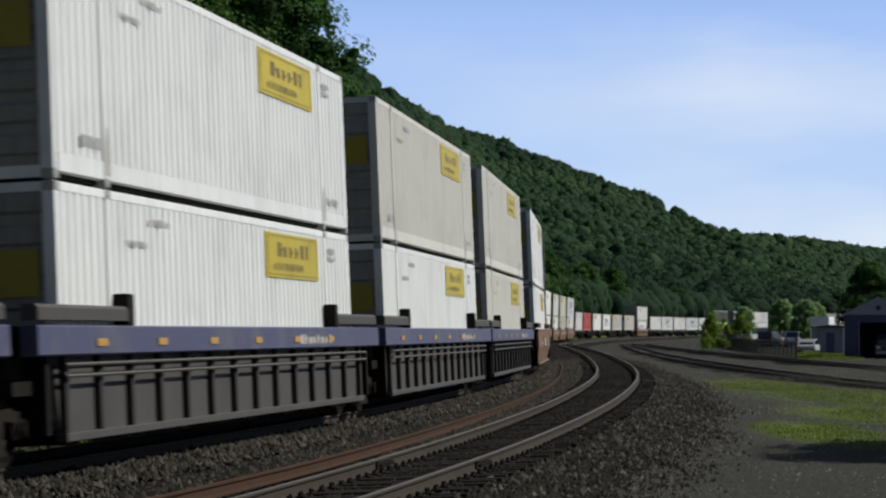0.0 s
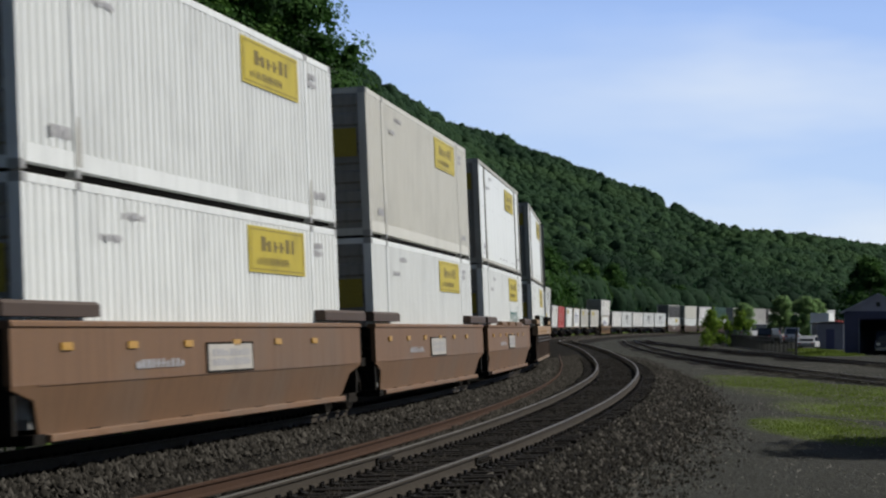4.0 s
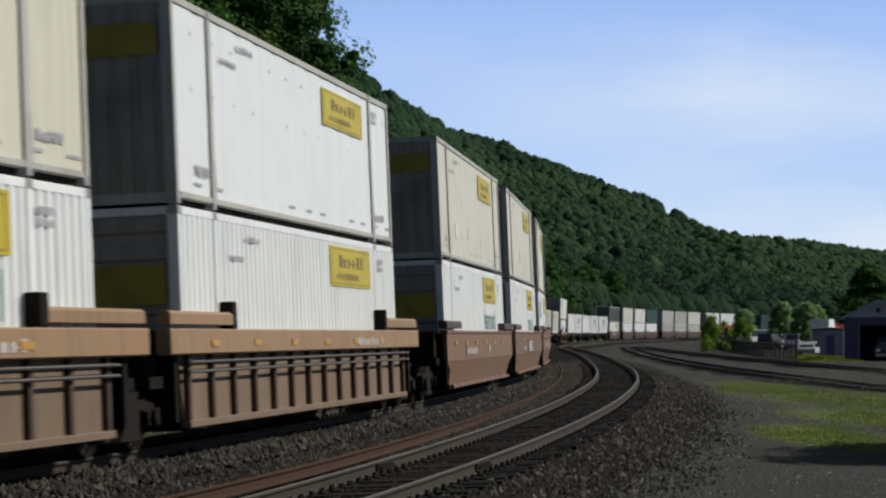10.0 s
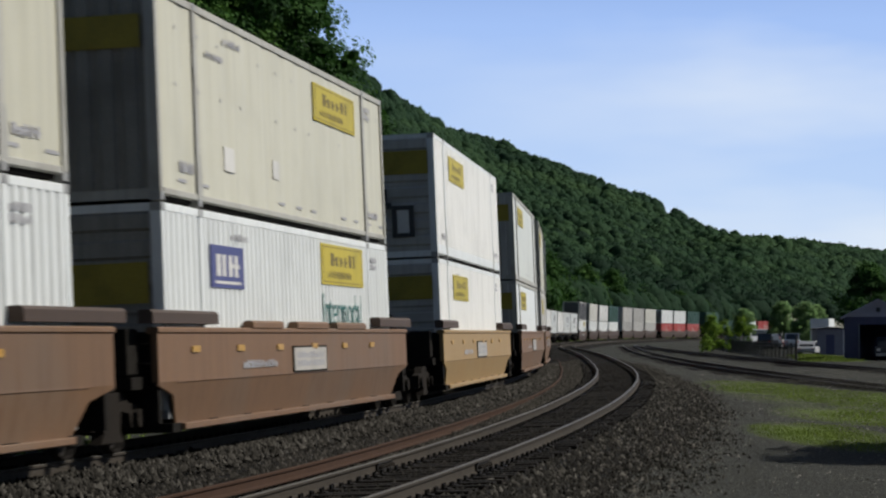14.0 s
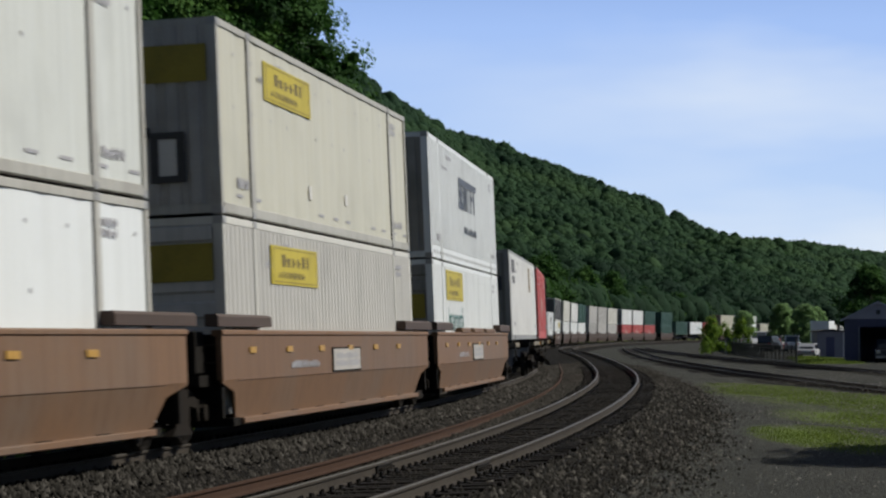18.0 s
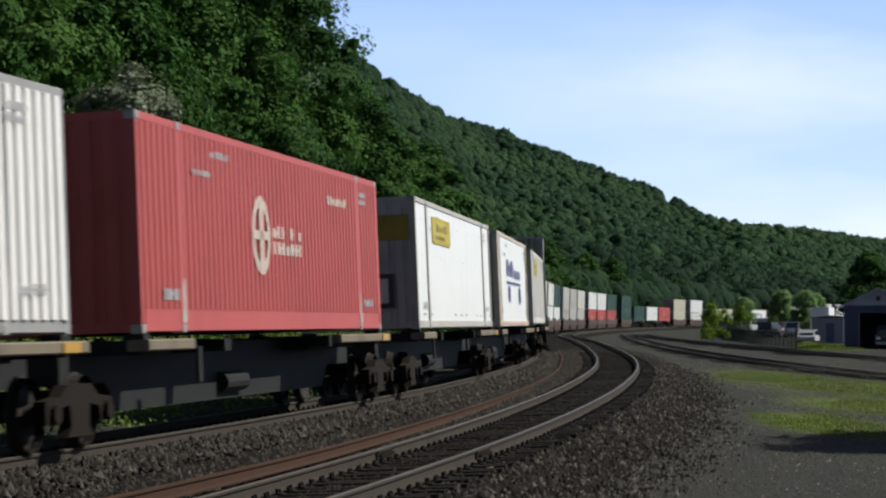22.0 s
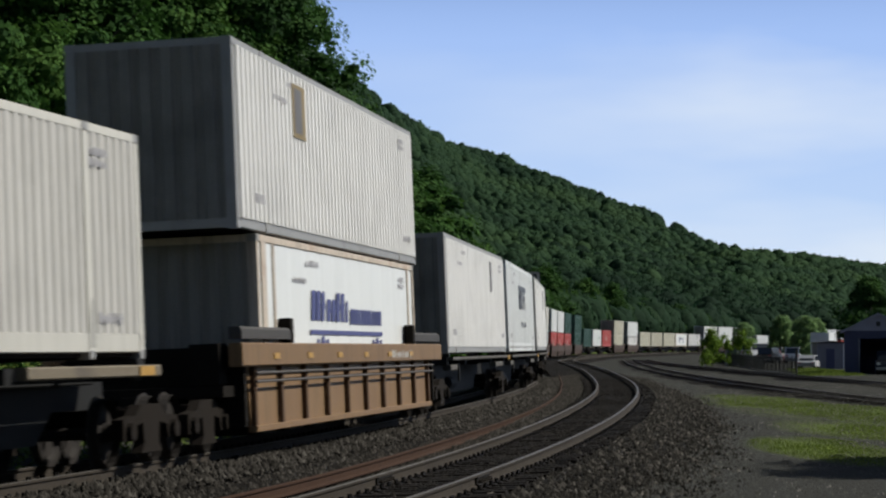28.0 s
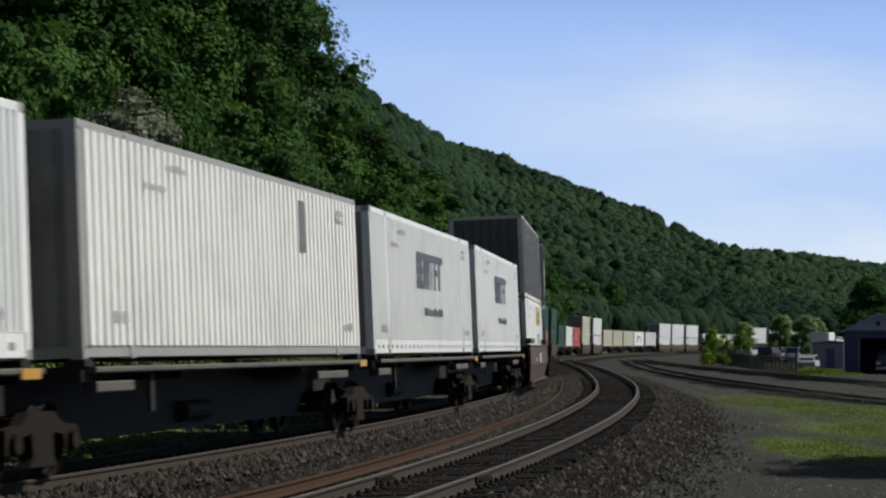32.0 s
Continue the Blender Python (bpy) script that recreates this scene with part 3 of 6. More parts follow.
SCUFF = surface("rubbed_grey_scuff", (0.38, 0.38, 0.36), 0.7, 0.0, (20, 0.3), (3, 0.4))
OCHREPAINT = surface("faded_ochre_car_paint", (0.2, 0.122, 0.058), 0.6, 0.0, (25, 0.15), (0.9, 0.35), (0.15, 0.085, 0.045), (60, 0.1, 0.006), 0.08, 0.35)
TANPANEL = surface("dusty_tan_car_panel", (0.165, 0.115, 0.074), 0.65, 0.0, (25, 0.15), (0.9, 0.35), (0.13, 0.085, 0.055), (60, 0.1, 0.006), 0.08, 0.35)
STYLES = {
    # paint, rib pitch, rib depth, frame, label
    "fine": (WHITE, 0.28, 0.034, WHITE, "white corrugated shipping container with a yellow sign"),
    "fine_grey": (GREYWHITE, 0.28, 0.034, GREYWHITE, "grey-white corrugated shipping container with a yellow sign"),
    "word": (WHITE, 0.28, 0.034, WHITE, "white corrugated container with yellow sign and teal lettering"),
    "word_blue": (WHITE, 0.28, 0.034, WHITE, "white corrugated container with yellow sign and blue square panel"),
    "word_front": (WHITE, 0.28, 0.034, WHITE, "white corrugated container with yellow sign and teal lettering near its front"),
    "post": (CREAM, 0, 0, FRAMEGREY, "cream smooth-sided container with steel posts and yellow sign"),
    "post_white": (BRIGHT, 0, 0, FRAMEGREY, "white smooth-sided container with steel posts and yellow sign"),
    "front_sign": (CREAM, 0, 0, FRAMEGREY, "cream smooth-sided container with yellow sign near its front"),
    "front_sign_pale": (PALE, 0, 0, FRAMEGREY, "pale grey smooth-sided container with yellow sign near its front"),
    "front_sign_white": (BRIGHT, 0, 0, FRAMEGREY, "white smooth-sided container with yellow sign near its front"),
    "fine_front": (LIGHTGREY, 0.28, 0.034, WHITE, "grey-white corrugated container with yellow sign near its front"),
    "fine_front_grey": (DULL, 0.28, 0.034, GREYWHITE, "greyed corrugated container with yellow sign near its front"),
    "wide": (LIGHTGREY, 0.30, 0.065, STEEL, "white deep-ribbed shipping container with an ochre placard"),
    "wide_front": (LIGHTGREY, 0.30, 0.065, STEEL, "white deep-ribbed container with placard near its front"),
    "wide_dark": (LIGHTGREY, 0.30, 0.065, STEEL, "greyed deep-ribbed container with dark markings"),
    "block_letters": (WHITE, 0.2, 0.042, WHITE, "white ribbed container with large charcoal lettering"),
    "navy_letters": (BRIGHT, 0, 0, RUSTWHITE, "white smooth container with navy lettering and rusted frame"),
    "red": (RED, 0.27, 0.04, RED, "red ribbed shipping container with a pale cross emblem"),
    "green": (GREEN, 0.27, 0.04, GREEN, "dark green ribbed shipping container"),
    "charcoal": (CHARPAINT, 0.30, 0.065, GREYWHITE, "dark charcoal ribbed shipping container with pale frame"),
    "dull": (DULLDARK, 0.27, 0.04, DULLDARK, "dull grey ribbed shipping container"),
    "plain_cream": (CREAM, 0.27, 0.04, CREAM, "plain cream ribbed shipping container"),
}


def build_container(style, L):
    paint, pitch, depth, fr, label = STYLES[style]
    H = 2.90
    ob = tagged(new("shipping_container"), label, "container", "containers of the train")
    rail_h, post_w = 0.16, 0.13
    high_rail = style in ("fine", "fine_front", "fine_front_grey", "block_letters", "red", "fine_grey")
    low = 0.30 if high_rail else rail_h
    for side, nm in ((-1, "near"), (1, "far")):
        y = side * (HALF - 0.03)
        if pitch:
            w = ribbed_wall(L - 2 * post_w, low + 0.01, H - 0.11, y, pitch, depth, side, 0.36 if depth < 0.05 else 0.45)
        else:
            w = ribbed_wall(L - 2 * post_w, low, H - 0.11, y, 1.216, 0.012, side, 0.07)
        part("side_wall", w.weld(), paint, ob)
        part("bottom_rail", Shape().box(-L / 2 + 0.18, L / 2 - 0.18, *sorted((side * (HALF - 0.10), side * HALF)), 0.085 if style.startswith(("fine", "word", "post")) else 0.02, low + 0.02, 0.012), fr, ob)
        part("top_rail", Shape().box(-L / 2 + 0.18, L / 2 - 0.18, *sorted((side * (HALF - 0.09), side * (HALF + 0.004))), H - 0.12, H - 0.005, 0.012), fr, ob)
        for e in (-1, 1):
            xx = e * (L / 2 - post_w / 2)
            part("corner_post", Shape().box(xx - post_w / 2, xx + post_w / 2, *sorted((side * (HALF - 0.16), side * HALF)), 0.118, H - 0.118), fr, ob)
            for z in (0.0, H - 0.118):
                part("corner_casting", once("casting", lambda: Shape().box(-0.09, 0.09, -0.081, 0.081, 0, 0.118, 0.01).mesh("corner_casting", STEEL)), None, ob).location = (e * (L / 2 - 0.09), side * (HALF - 0.078), z)
        # lifting posts at the forty-foot points
        if L > 15:
            for e in (-1, 1):
                part("lifting_post", Shape().box(e * 6.1 - 0.09, e * 6.1 + 0.09, *sorted((side * (HALF - 0.03), side * (HALF + 0.008))), 0.10, H - 0.1, 0.006), fr, ob)
                for z in (0.0, H - 0.118):
                    part("corner_casting", once("casting", lambda: None), None, ob).location = (e * 6.1, side * (HALF - 0.066), z)
                part("scuff_mark", once("scuff", lambda: Shape().add([(-0.12, 0, 0), (0.1, 0, 0.0), (0.11, 0, 0.3), (0.06, 0, 0.6), (0.0, 0, 0.62), (-0.09, 0, 0.4)], [(0, 1, 2, 3, 4, 5)]).mesh("scuff_mark", SCUFF)), None, ob, "dark scuff").location = (e * 6.1 + 0.05, side * (HALF + 0.0095), 0.14)
                if style.startswith(("post", "front")):
                    part("seam", Shape().box(e * 6.1 - 0.125, e * 6.1 - 0.09, *sorted((side * (HALF - 0.03), side * (HALF - 0.004))), 0.12, H - 0.12), DARK, ob)
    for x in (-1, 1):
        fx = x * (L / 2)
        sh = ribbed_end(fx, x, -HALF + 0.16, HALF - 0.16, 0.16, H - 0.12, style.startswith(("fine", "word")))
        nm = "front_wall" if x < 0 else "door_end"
        # pale containers get end sheets whose colour holds shade as well as grime
        part(nm, sh.weld(), ENDPALESHADE if style.startswith("front_sign") or style == "fine_front" else ENDGRIMESHADE if paint in (WHITE, GREYWHITE, LIGHTGREY, CREAM, BRIGHT) else paint, ob)
        part("end_sill", Shape().box(*sorted((fx, fx - x * 0.1)), -HALF + 0.15, HALF - 0.15, 0.02, 0.16), fr, ob)
        part("end_header", Shape().box(*sorted((fx, fx - x * 0.1)), -HALF + 0.15, HALF - 0.15, H - 0.12, H - 0.008), fr, ob)
    n = 12
    prof = [(L / 2 - 0.15, H - 0.07), (-L / 2 + 0.15, H - 0.07)]
    for i in range(n):
        a = -L / 2 + 0.15 + i * (L - 0.3) / n
        prof += [(a, H - 0.045), (a + 0.02, H - 0.012), (a + (L - 0.3) / n - 0.06, H - 0.012), (a + (L - 0.3) / n - 0.04, H - 0.045)]
    prof.append((L / 2 - 0.15, H - 0.045))
    part("roof", Shape().across(prof[::-1], -HALF + 0.08, HALF - 0.08), paint, ob)
    part("floor_pan", Shape().box(-L / 2 + 0.1, L / 2 - 0.1, -HALF + 0.1, HALF - 0.1, 0.03, 0.14), UNDER, ob)
    yy = -(HALF - 0.03 + max(depth, 0.02)) - 0.004
    if style in ("fine", "fine_grey", "word", "word_blue", "word_front"):
        sign_panel(ob, -3.65 if style == "word_front" else 3.62, 2.36, 3.7, 0.72, y=yy - 0.010)
        part("front_band", Shape().box(-L / 2 - 0.045, -L / 2 - 0.032, -HALF + 0.2, HALF - 0.2, 1.55, 2.1), BAND, ob, "yellow band on the front wall")
    if style in ("post", "post_white"):
        sign_panel(ob, 3.5, 2.28, 3.6, 0.66, y=yy - 0.010)
        part("front_band", Shape().box(-L / 2 - 0.05, -L / 2 - 0.037, -HALF + 0.2, HALF - 0.2, 2.05, 2.5), BAND, ob, "yellow band on the front wall")
        part("front_panel", Shape().box(-L / 2 - 0.05, -L / 2 - 0.037, 0.3, 0.9, 0.9, 1.4), BAND, ob)
    if style in ("front_sign", "front_sign_white", "front_sign_pale", "fine_front", "fine_front_grey"):
        sign_panel(ob, -3.35, 2.27, 3.5, 0.62, y=yy - 0.010)
        part("front_band", Shape().box(-L / 2 - 0.05, -L / 2 - 0.037, -HALF + 0.15, HALF - 0.15, 1.95, 2.5), BAND, ob, "yellow band on the front wall")
    if style in ("front_sign", "front_sign_white", "front_sign_pale", "fine_front"):
        fx = -L / 2 - 0.05
        part("front_panel", Shape().box(fx, fx + 0.013, -0.66, -0.38, 0.58, 1.12), PLATE, ob, "pale service hatch")
        hatch = Shape().box(fx - 0.02, fx + 0.013, -0.78, -0.66, 0.48, 1.22).box(fx - 0.02, fx + 0.013, -0.38, -0.26, 0.48, 1.22)
        hatch.box(fx - 0.02, fx + 0.013, -0.66, -0.38, 1.12, 1.22).box(fx - 0.02, fx + 0.013, -0.66, -0.38, 0.48, 0.58)
        part("hatch_frame", hatch, DARK, ob, "dark hatch frame")
        part("latch", Shape().box(fx - 0.03, fx + 0.013, -0.16, -0.02, 1.15, 1.62).box(fx - 0.03, fx + 0.013, -0.26, -0.16, 1.15, 1.3), DARK, ob)
    if style in ("word", "word_blue", "word_front"):
        wd = part("lettering", once("word_mesh", lambda: word_mesh("Intermodal", 0.62, TEAL)), None, ob, "teal word on the side wall")
        wd.location = (-3.55 if style == "word_front" else 3.5, yy - 0.006, 1.27)
        wd.scale = (1.26, 1, 1.36)
    if style == "word_blue":
        sq = Shape()
        x0 = -4.7
        sq.box(x0 - 0.95, x0 + 0.95, yy - 0.008, yy + 0.006, 1.8, 2.42)
        part("square_panel", sq, NAVY, ob, "navy square panel with pale bars")
        part("lettering", bars(Shape().add([(x0 - 0.75, yy - 0.011, 1.86), (x0 + 0.75, yy - 0.011, 1.86), (x0 + 0.75, yy - 0.011, 1.9), (x0 - 0.75, yy - 0.011, 1.9)], [(0, 1, 2, 3)]), x0 - 0.7, x0 + 0.7, 1.92, 2.34, yy - 0.012, 4, 5), PLATE, ob)
    # small stencilled marks
    mk = Shape()
    bars(mk, -L / 2 + 3.6, -L / 2 + 4.7, 2.5, 2.64, yy - 0.005, 8, 11)
    bars(mk, L / 2 - 1.9, L / 2 - 1.2, 2.35, 2.62, yy - 0.005, 5, 12, 2)
    bars(mk, -L / 2 + 1.0, -L / 2 + 1.8, 0.42, 0.62, yy - 0.005, 5, 13)
    bars(mk, L / 2 - 1.7, L / 2 - 0.8, 0.42, 0.6, yy - 0.005, 5, 14)
    bars(mk, -L / 2 + 2.6, -L / 2 + 3.6, 2.2, 2.32, yy - 0.005, 6, 15)
    tagged(part("stencil_mark", mk, FADED, ob), kind="stuff")
    if style.startswith(("post", "front")):
        rv = Shape()
        rnd = random.Random(8)
        for z, wd, ht in ((2.42, 0.06, 0.05), (1.62, 0.05, 0.06), (0.3, 0.42, 0.045)):
            for i in range(int(L / 1.2)):
                if rnd.random() < 0.7:
                    a = -L / 2 + 0.9 + i * 1.216 + rnd.uniform(-0.1, 0.1)
                    rv.add([(a, yy + 0.001, z), (a + wd, yy + 0.001, z), (a + wd, yy + 0.001, z + ht), (a, yy + 0.001, z + ht)], [(0, 1, 2, 3)])
        tagged(part("rivet_mark", rv, FADED, ob), kind="stuff")
        if style in ("post", "front_sign"):
            for a, z, w, h in ((-4.6, 0.62, 0.62, 0.36), (-1.5, 0.7, 0.42, 0.3)) if style == "post" else ((1.2, 0.62, 0.26, 0.2), (-1.9, 0.55, 0.2, 0.24)):
                part("repair_patch", Shape().upright([(a, yy - 0.004), (a + w, yy - 0.004), (a + w, yy + 0.004), (a, yy + 0.004)], z, z + h), PLATE, ob, "pale riveted repair patch")
    if style == "wide_front":
        part("placard", Shape().box(-4.1, -3.1, yy - 0.012, yy, 1.72, 2.62), OCHRE, ob, "faded ochre upright placard")
        part("placard_bar", Shape().box(-3.95, -3.4, yy - 0.016, yy - 0.012, 1.8, 2.55), MARKED, ob)
    if style in ("wide", "wide_dark"):
        part("placard", Shape().box(2.95 if style == "wide_dark" else 3.3, 3.75, yy - 0.012, yy, 1.74, 2.6), OCHRE if style == "wide_dark" else MARKED, ob, "faded upright placard")
        if style == "wide_dark":
            bl = Shape()
            bl.box(-L / 2 + 0.8, -L / 2 + 2.3, yy - 0.01, yy, 2.2, 2.62)
            bl.box(-L / 2 + 1.0, -L / 2 + 2.2, yy - 0.01, yy, 1.85, 2.08)
            part("dark_marking", bl, MARKED, ob)
            part("front_band", Shape().box(-L / 2 - 0.05, -L / 2 - 0.037, -HALF + 0.25, HALF - 0.25, 1.6, 2.05), CHARCOAL, ob)
            part("front_panel", Shape().box(-L / 2 - 0.05, -L / 2 - 0.037, -0.3, 0.3, 2.2, 2.6), CHARCOAL, ob)
    if style == "block_letters":
        sh = Shape()
        x = -1.95
        # five heavy slanted strokes, a plain stand-in for a lettered name
        for i, (w, gap) in enumerate(((0.95, 0.12), (1.15, 0.12), (0.35, 0.12), (0.65, 0.1), (0.75, 0.0))):
            z0 = 1.45
            if i in (0, 1):
                for q in range(3):
                    sh.add([(x + q * w / 3, yy - 0.006, z0), (x + q * w / 3 + w * 0.2, yy - 0.006, z0), (x + q * w / 3 + w * 0.28, yy - 0.006, 2.25), (x + q * w / 3 + w * 0.08, yy - 0.006, 2.25)], [(0, 1, 2, 3)])
            else:
                sh.add([(x, yy - 0.006, z0), (x + w * 0.4, yy - 0.006, z0), (x + w * 0.5, yy - 0.006, 2.25), (x + w * 0.1, yy - 0.006, 2.25)], [(0, 1, 2, 3)])
            sh.add([(x, yy - 0.007, 2.08), (x + w + 0.12, yy - 0.007, 2.08), (x + w + 0.14, yy - 0.007, 2.25), (x + 0.02, yy - 0.007, 2.25)], [(0, 1, 2, 3)])
            if i in (0, 3):
                sh.add([(x, yy - 0.007, 1.78), (x + w, yy - 0.007, 1.78), (x + w, yy - 0.007, 1.93), (x, yy - 0.007, 1.93)], [(0, 1, 2, 3)])
            if i == 0:
                sh.add([(x - 0.05, yy - 0.007, 1.45), (x + w, yy - 0.007, 1.45), (x + w, yy - 0.007, 1.62), (x - 0.05, yy - 0.007, 1.62)], [(0, 1, 2, 3)])
            x += w + gap
        part("block_lettering", sh, CHARCOAL, ob, "large charcoal letter shapes")
        part("lettering", bars(Shape(), -0.9, 2.2, 0.82, 1.06, yy - 0.006, 12, 21), CHARCOAL, ob)
        rv = Shape()
        for i in range(26):
            a = -L / 2 + 0.5 + i * 0.6
            rv.box(a, a + 0.16, -HALF - 0.012, -HALF + 0.002, 0.12, 0.2)
        tagged(part("rail_slot", rv, STEEL, ob), kind="stuff")
    if style == "navy_letters":
        sh = bars(Shape(), -3.45, 0.0, 1.52, 2.2, yy - 0.006, 8, 36, 1, 0.1)
        bars(sh, 0.05, 3.35, 1.52, 1.9, yy - 0.006, 14, 33, 1, 0.05)
        tagged(part("navy_lettering", sh, NAVY, ob, "navy letter shapes over a navy line"), kind="stuff")
        for e, w in ((-1, 0.3), (-1, 0.12), (1, 0.14)):
            xx = e * (L / 2 - (0.45 if w == 0.3 else 1.15 if e < 0 else 0.75))
            part("side_post", Shape().box(xx - w / 2, xx + w / 2, -HALF - 0.004, -HALF + 0.03, 0.1, H - 0.1, 0.004), RUSTWHITE, ob, "rust-streaked upright post")
        part("underline", Shape().box(-3.5, 3.35, yy - 0.007, yy, 1.36, 1.44), NAVY, ob)
        for cx in (-2.65, 2.6):
            for q in range(3):
                ov = Shape()
                x0 = cx + 0.18 + (q - 1) * 0.4
                ov.upright([(x0 - 0.15, yy - 0.007), (x0 + 0.15, yy - 0.007), (x0 + 0.15, yy), (x0 - 0.15, yy)], 0.86 if q != 1 else 0.8, 1.2 if q != 1 else 1.26)
                ov.upright([(x0 - 0.1, yy - 0.005), (x0 + 0.1, yy - 0.005), (x0 + 0.1, yy), (x0 - 0.1, yy)], 0.78 if q != 1 else 0.73, 1.28 if q != 1 else 1.33)
                part("emblem", ov, NAVY, ob, "navy emblem stripe")
    if style == "navy_letters":
        tp = Shape()
        for i in range(int(L / 0.9)):
            a = -L / 2 + 0.4 + i * 0.9
            tp.box(a, a + 0.42, -HALF - 0.006, -HALF + 0.004, 0.07, 0.11)
        tagged(part("reflective_tape", tp, TAPE, ob), kind="stuff")
    if style == "red":
        sh = Shape()
        ring = []
        for i in range(24):
            a = 2 * math.pi * i / 24
            ring.append((-1.55 + 0.6 * math.cos(a), yy - 0.006, 1.5 + 0.62 * math.sin(a)))
        inner = [(-1.55 + (p[0] + 1.55) * 0.72, yy - 0.006, 1.5 + (p[2] - 1.5) * 0.72) for p in ring]
        sh.add(ring + inner, [(i, (i + 1) % 24, 24 + (i + 1) % 24, 24 + i) for i in range(24)])
        sh.box(-1.68, -1.42, yy - 0.012, yy, 0.95, 2.05)
        sh.box(-2.13, -0.97, yy - 0.012, yy, 1.43, 1.57)
        part("cross_emblem", sh, WORNPALE, ob, "pale cross in a ring")
        part("lettering", bars(Shape(), -0.8, 1.3, 1.2, 1.72, yy - 0.006, 7, 41, 2, 0, 0.2), WORNPALE, ob)
        part("number_bars", bars(Shape(), 3.4, 5.0, 2.2, 2.42, yy - 0.006, 7, 43), WORNPALE, ob)
    return ob


# ---- wheels and cars ----
def wheelset_shape():
    sh = Shape()
    for sd in (-1, 1):
        y = sd * 0.7525
        n = 24
        prof = [(y + 0.07 * sd, 0.44), (y - 0.055 * sd, 0.455), (y - 0.06 * sd, 0.49), (y - 0.085 * sd, 0.48), (y - 0.085 * sd, 0.39), (y - 0.01 * sd, 0.34), (y - 0.0 * sd, 0.14), (y + 0.06 * sd, 0.12)]
        o = len(sh.v)
        for yy, r in prof:
            for i in range(n):
                a = 2 * math.pi * i / n
                sh.v.append((r * math.cos(a), yy, r * math.sin(a)))
        for j in range(len(prof) - 1):
            for i in range(n):
                sh.f.append((o + j * n + i, o + j * n + (i + 1) % n, o + (j + 1) * n + (i + 1) % n, o + (j + 1) * n + i))
        sh.rod((0, y + 0.06 * sd, 0), (0, y + 0.28 * sd, 0), 0.12, 0.1, 12)
    sh.rod((0, -0.75, 0), (0, 0.75, 0), 0.085, 0.085, 10)
    return sh


def truck(parent, x):
    """A four-wheeled truck under a car."""
    tr = part("truck_frame", once("truck", truck_mesh), None, parent, "dusty cast-steel truck frame")
    tr.location = (x, 0, 0)
    for dx in (-0.89, 0.89):
        w = part("wheelset", once("wheelset", lambda: wheelset_shape().mesh("wheelset", WHEEL)), None, tr)
        w.location = (dx, 0, 0.455)
    for sd in (-1, 1):
        for k in (-0.14, 0.14):
            sp = part("spring", once("spring", lambda: Shape().rod((0, 0, 0.3), (0, 0, 0.55), 0.07, 0.07, 10).mesh("spring", TRUCK)), None, tr)
            sp.location = (k, sd * 1.0, 0)
    return tr


def truck_mesh():
    sh = Shape()
    for sd in (-1, 1):
        y0, y1 = sorted((sd * 0.93, sd * 1.09))
        sh.across([(-1.12, 0.34), (-1.12, 0.62), (-0.62, 0.66), (-0.4, 0.8), (0.4, 0.8), (0.62, 0.66), (1.12, 0.62), (1.12, 0.34), (0.7, 0.34), (0.66, 0.52), (0.34, 0.56), (0.3, 0.3), (0.42, 0.17), (-0.42, 0.17), (-0.3, 0.3), (-0.34, 0.56), (-0.66, 0.52), (-0.7, 0.34)], y0, y1)
        for dx in (-0.89, 0.89):
            sh.rod((dx, sd * 1.05, 0.455), (dx, sd * 1.16, 0.455), 0.13, 0.12, 10)
    sh.box(-0.2, 0.2, -1.05, 1.05, 0.5, 0.74, 0.02)
    return sh.mesh("truck_frame", TRUCK)


def end_fittings(car, e, xe, hi=1.6, paint=None):
    """Platform, bulkhead, guide brackets and hand brake gear at one end."""
    part("end_platform", Shape().box(*sorted((e * (xe - 0.2), e * (xe + 0.75))), -1.25, 1.25, 0.82, 0.98), UNDER, car)
    part("draft_sill", Shape().box(*sorted((e * (xe - 0.6), e * (xe + 1.0))), -0.25, 0.25, 0.55, 0.86), UNDER, car)
    for sd in (-1, 1):
        bx = sorted((e * (xe - 2.75), e * (xe + 0.55)))
        part("guide_bracket", Shape().along([(sd * 1.3, hi + 0.06), (sd * 1.5, hi + 0.06), (sd * 1.5, hi + 0.2), (sd * 1.46, hi + 0.24), (sd * 1.3, hi + 0.24)], *bx), paint or UNDER, car, "dark steel container guide")
    part("end_bulkhead", Shape().box(*sorted((e * (xe - 0.05), e * (xe + 0.08))), -1.4, 1.4, 0.36, hi - 0.04), UNDER, car)


# ribs in a darker tone than the panel behind them
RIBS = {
    GREYRIB.name: surface("dark_grey_rib", (0.024, 0.0225, 0.0215), 0.75, 0.0, (30, 0.2), (1.3, 0.35), None, (60, 0.12, 0.006), 0.05, 0.25),
    TANPANEL.name: surface("dark_brown_rib", (0.06, 0.037, 0.023), 0.7, 0.0, (30, 0.2), (1.3, 0.35), None, (60, 0.12, 0.006), 0.05, 0.25),
    OCHREPAINT.name: surface("dark_ochre_rib", (0.085, 0.045, 0.021), 0.7, 0.0, (30, 0.2), (1.3, 0.35), None, (60, 0.12, 0.006), 0.05, 0.25),
}


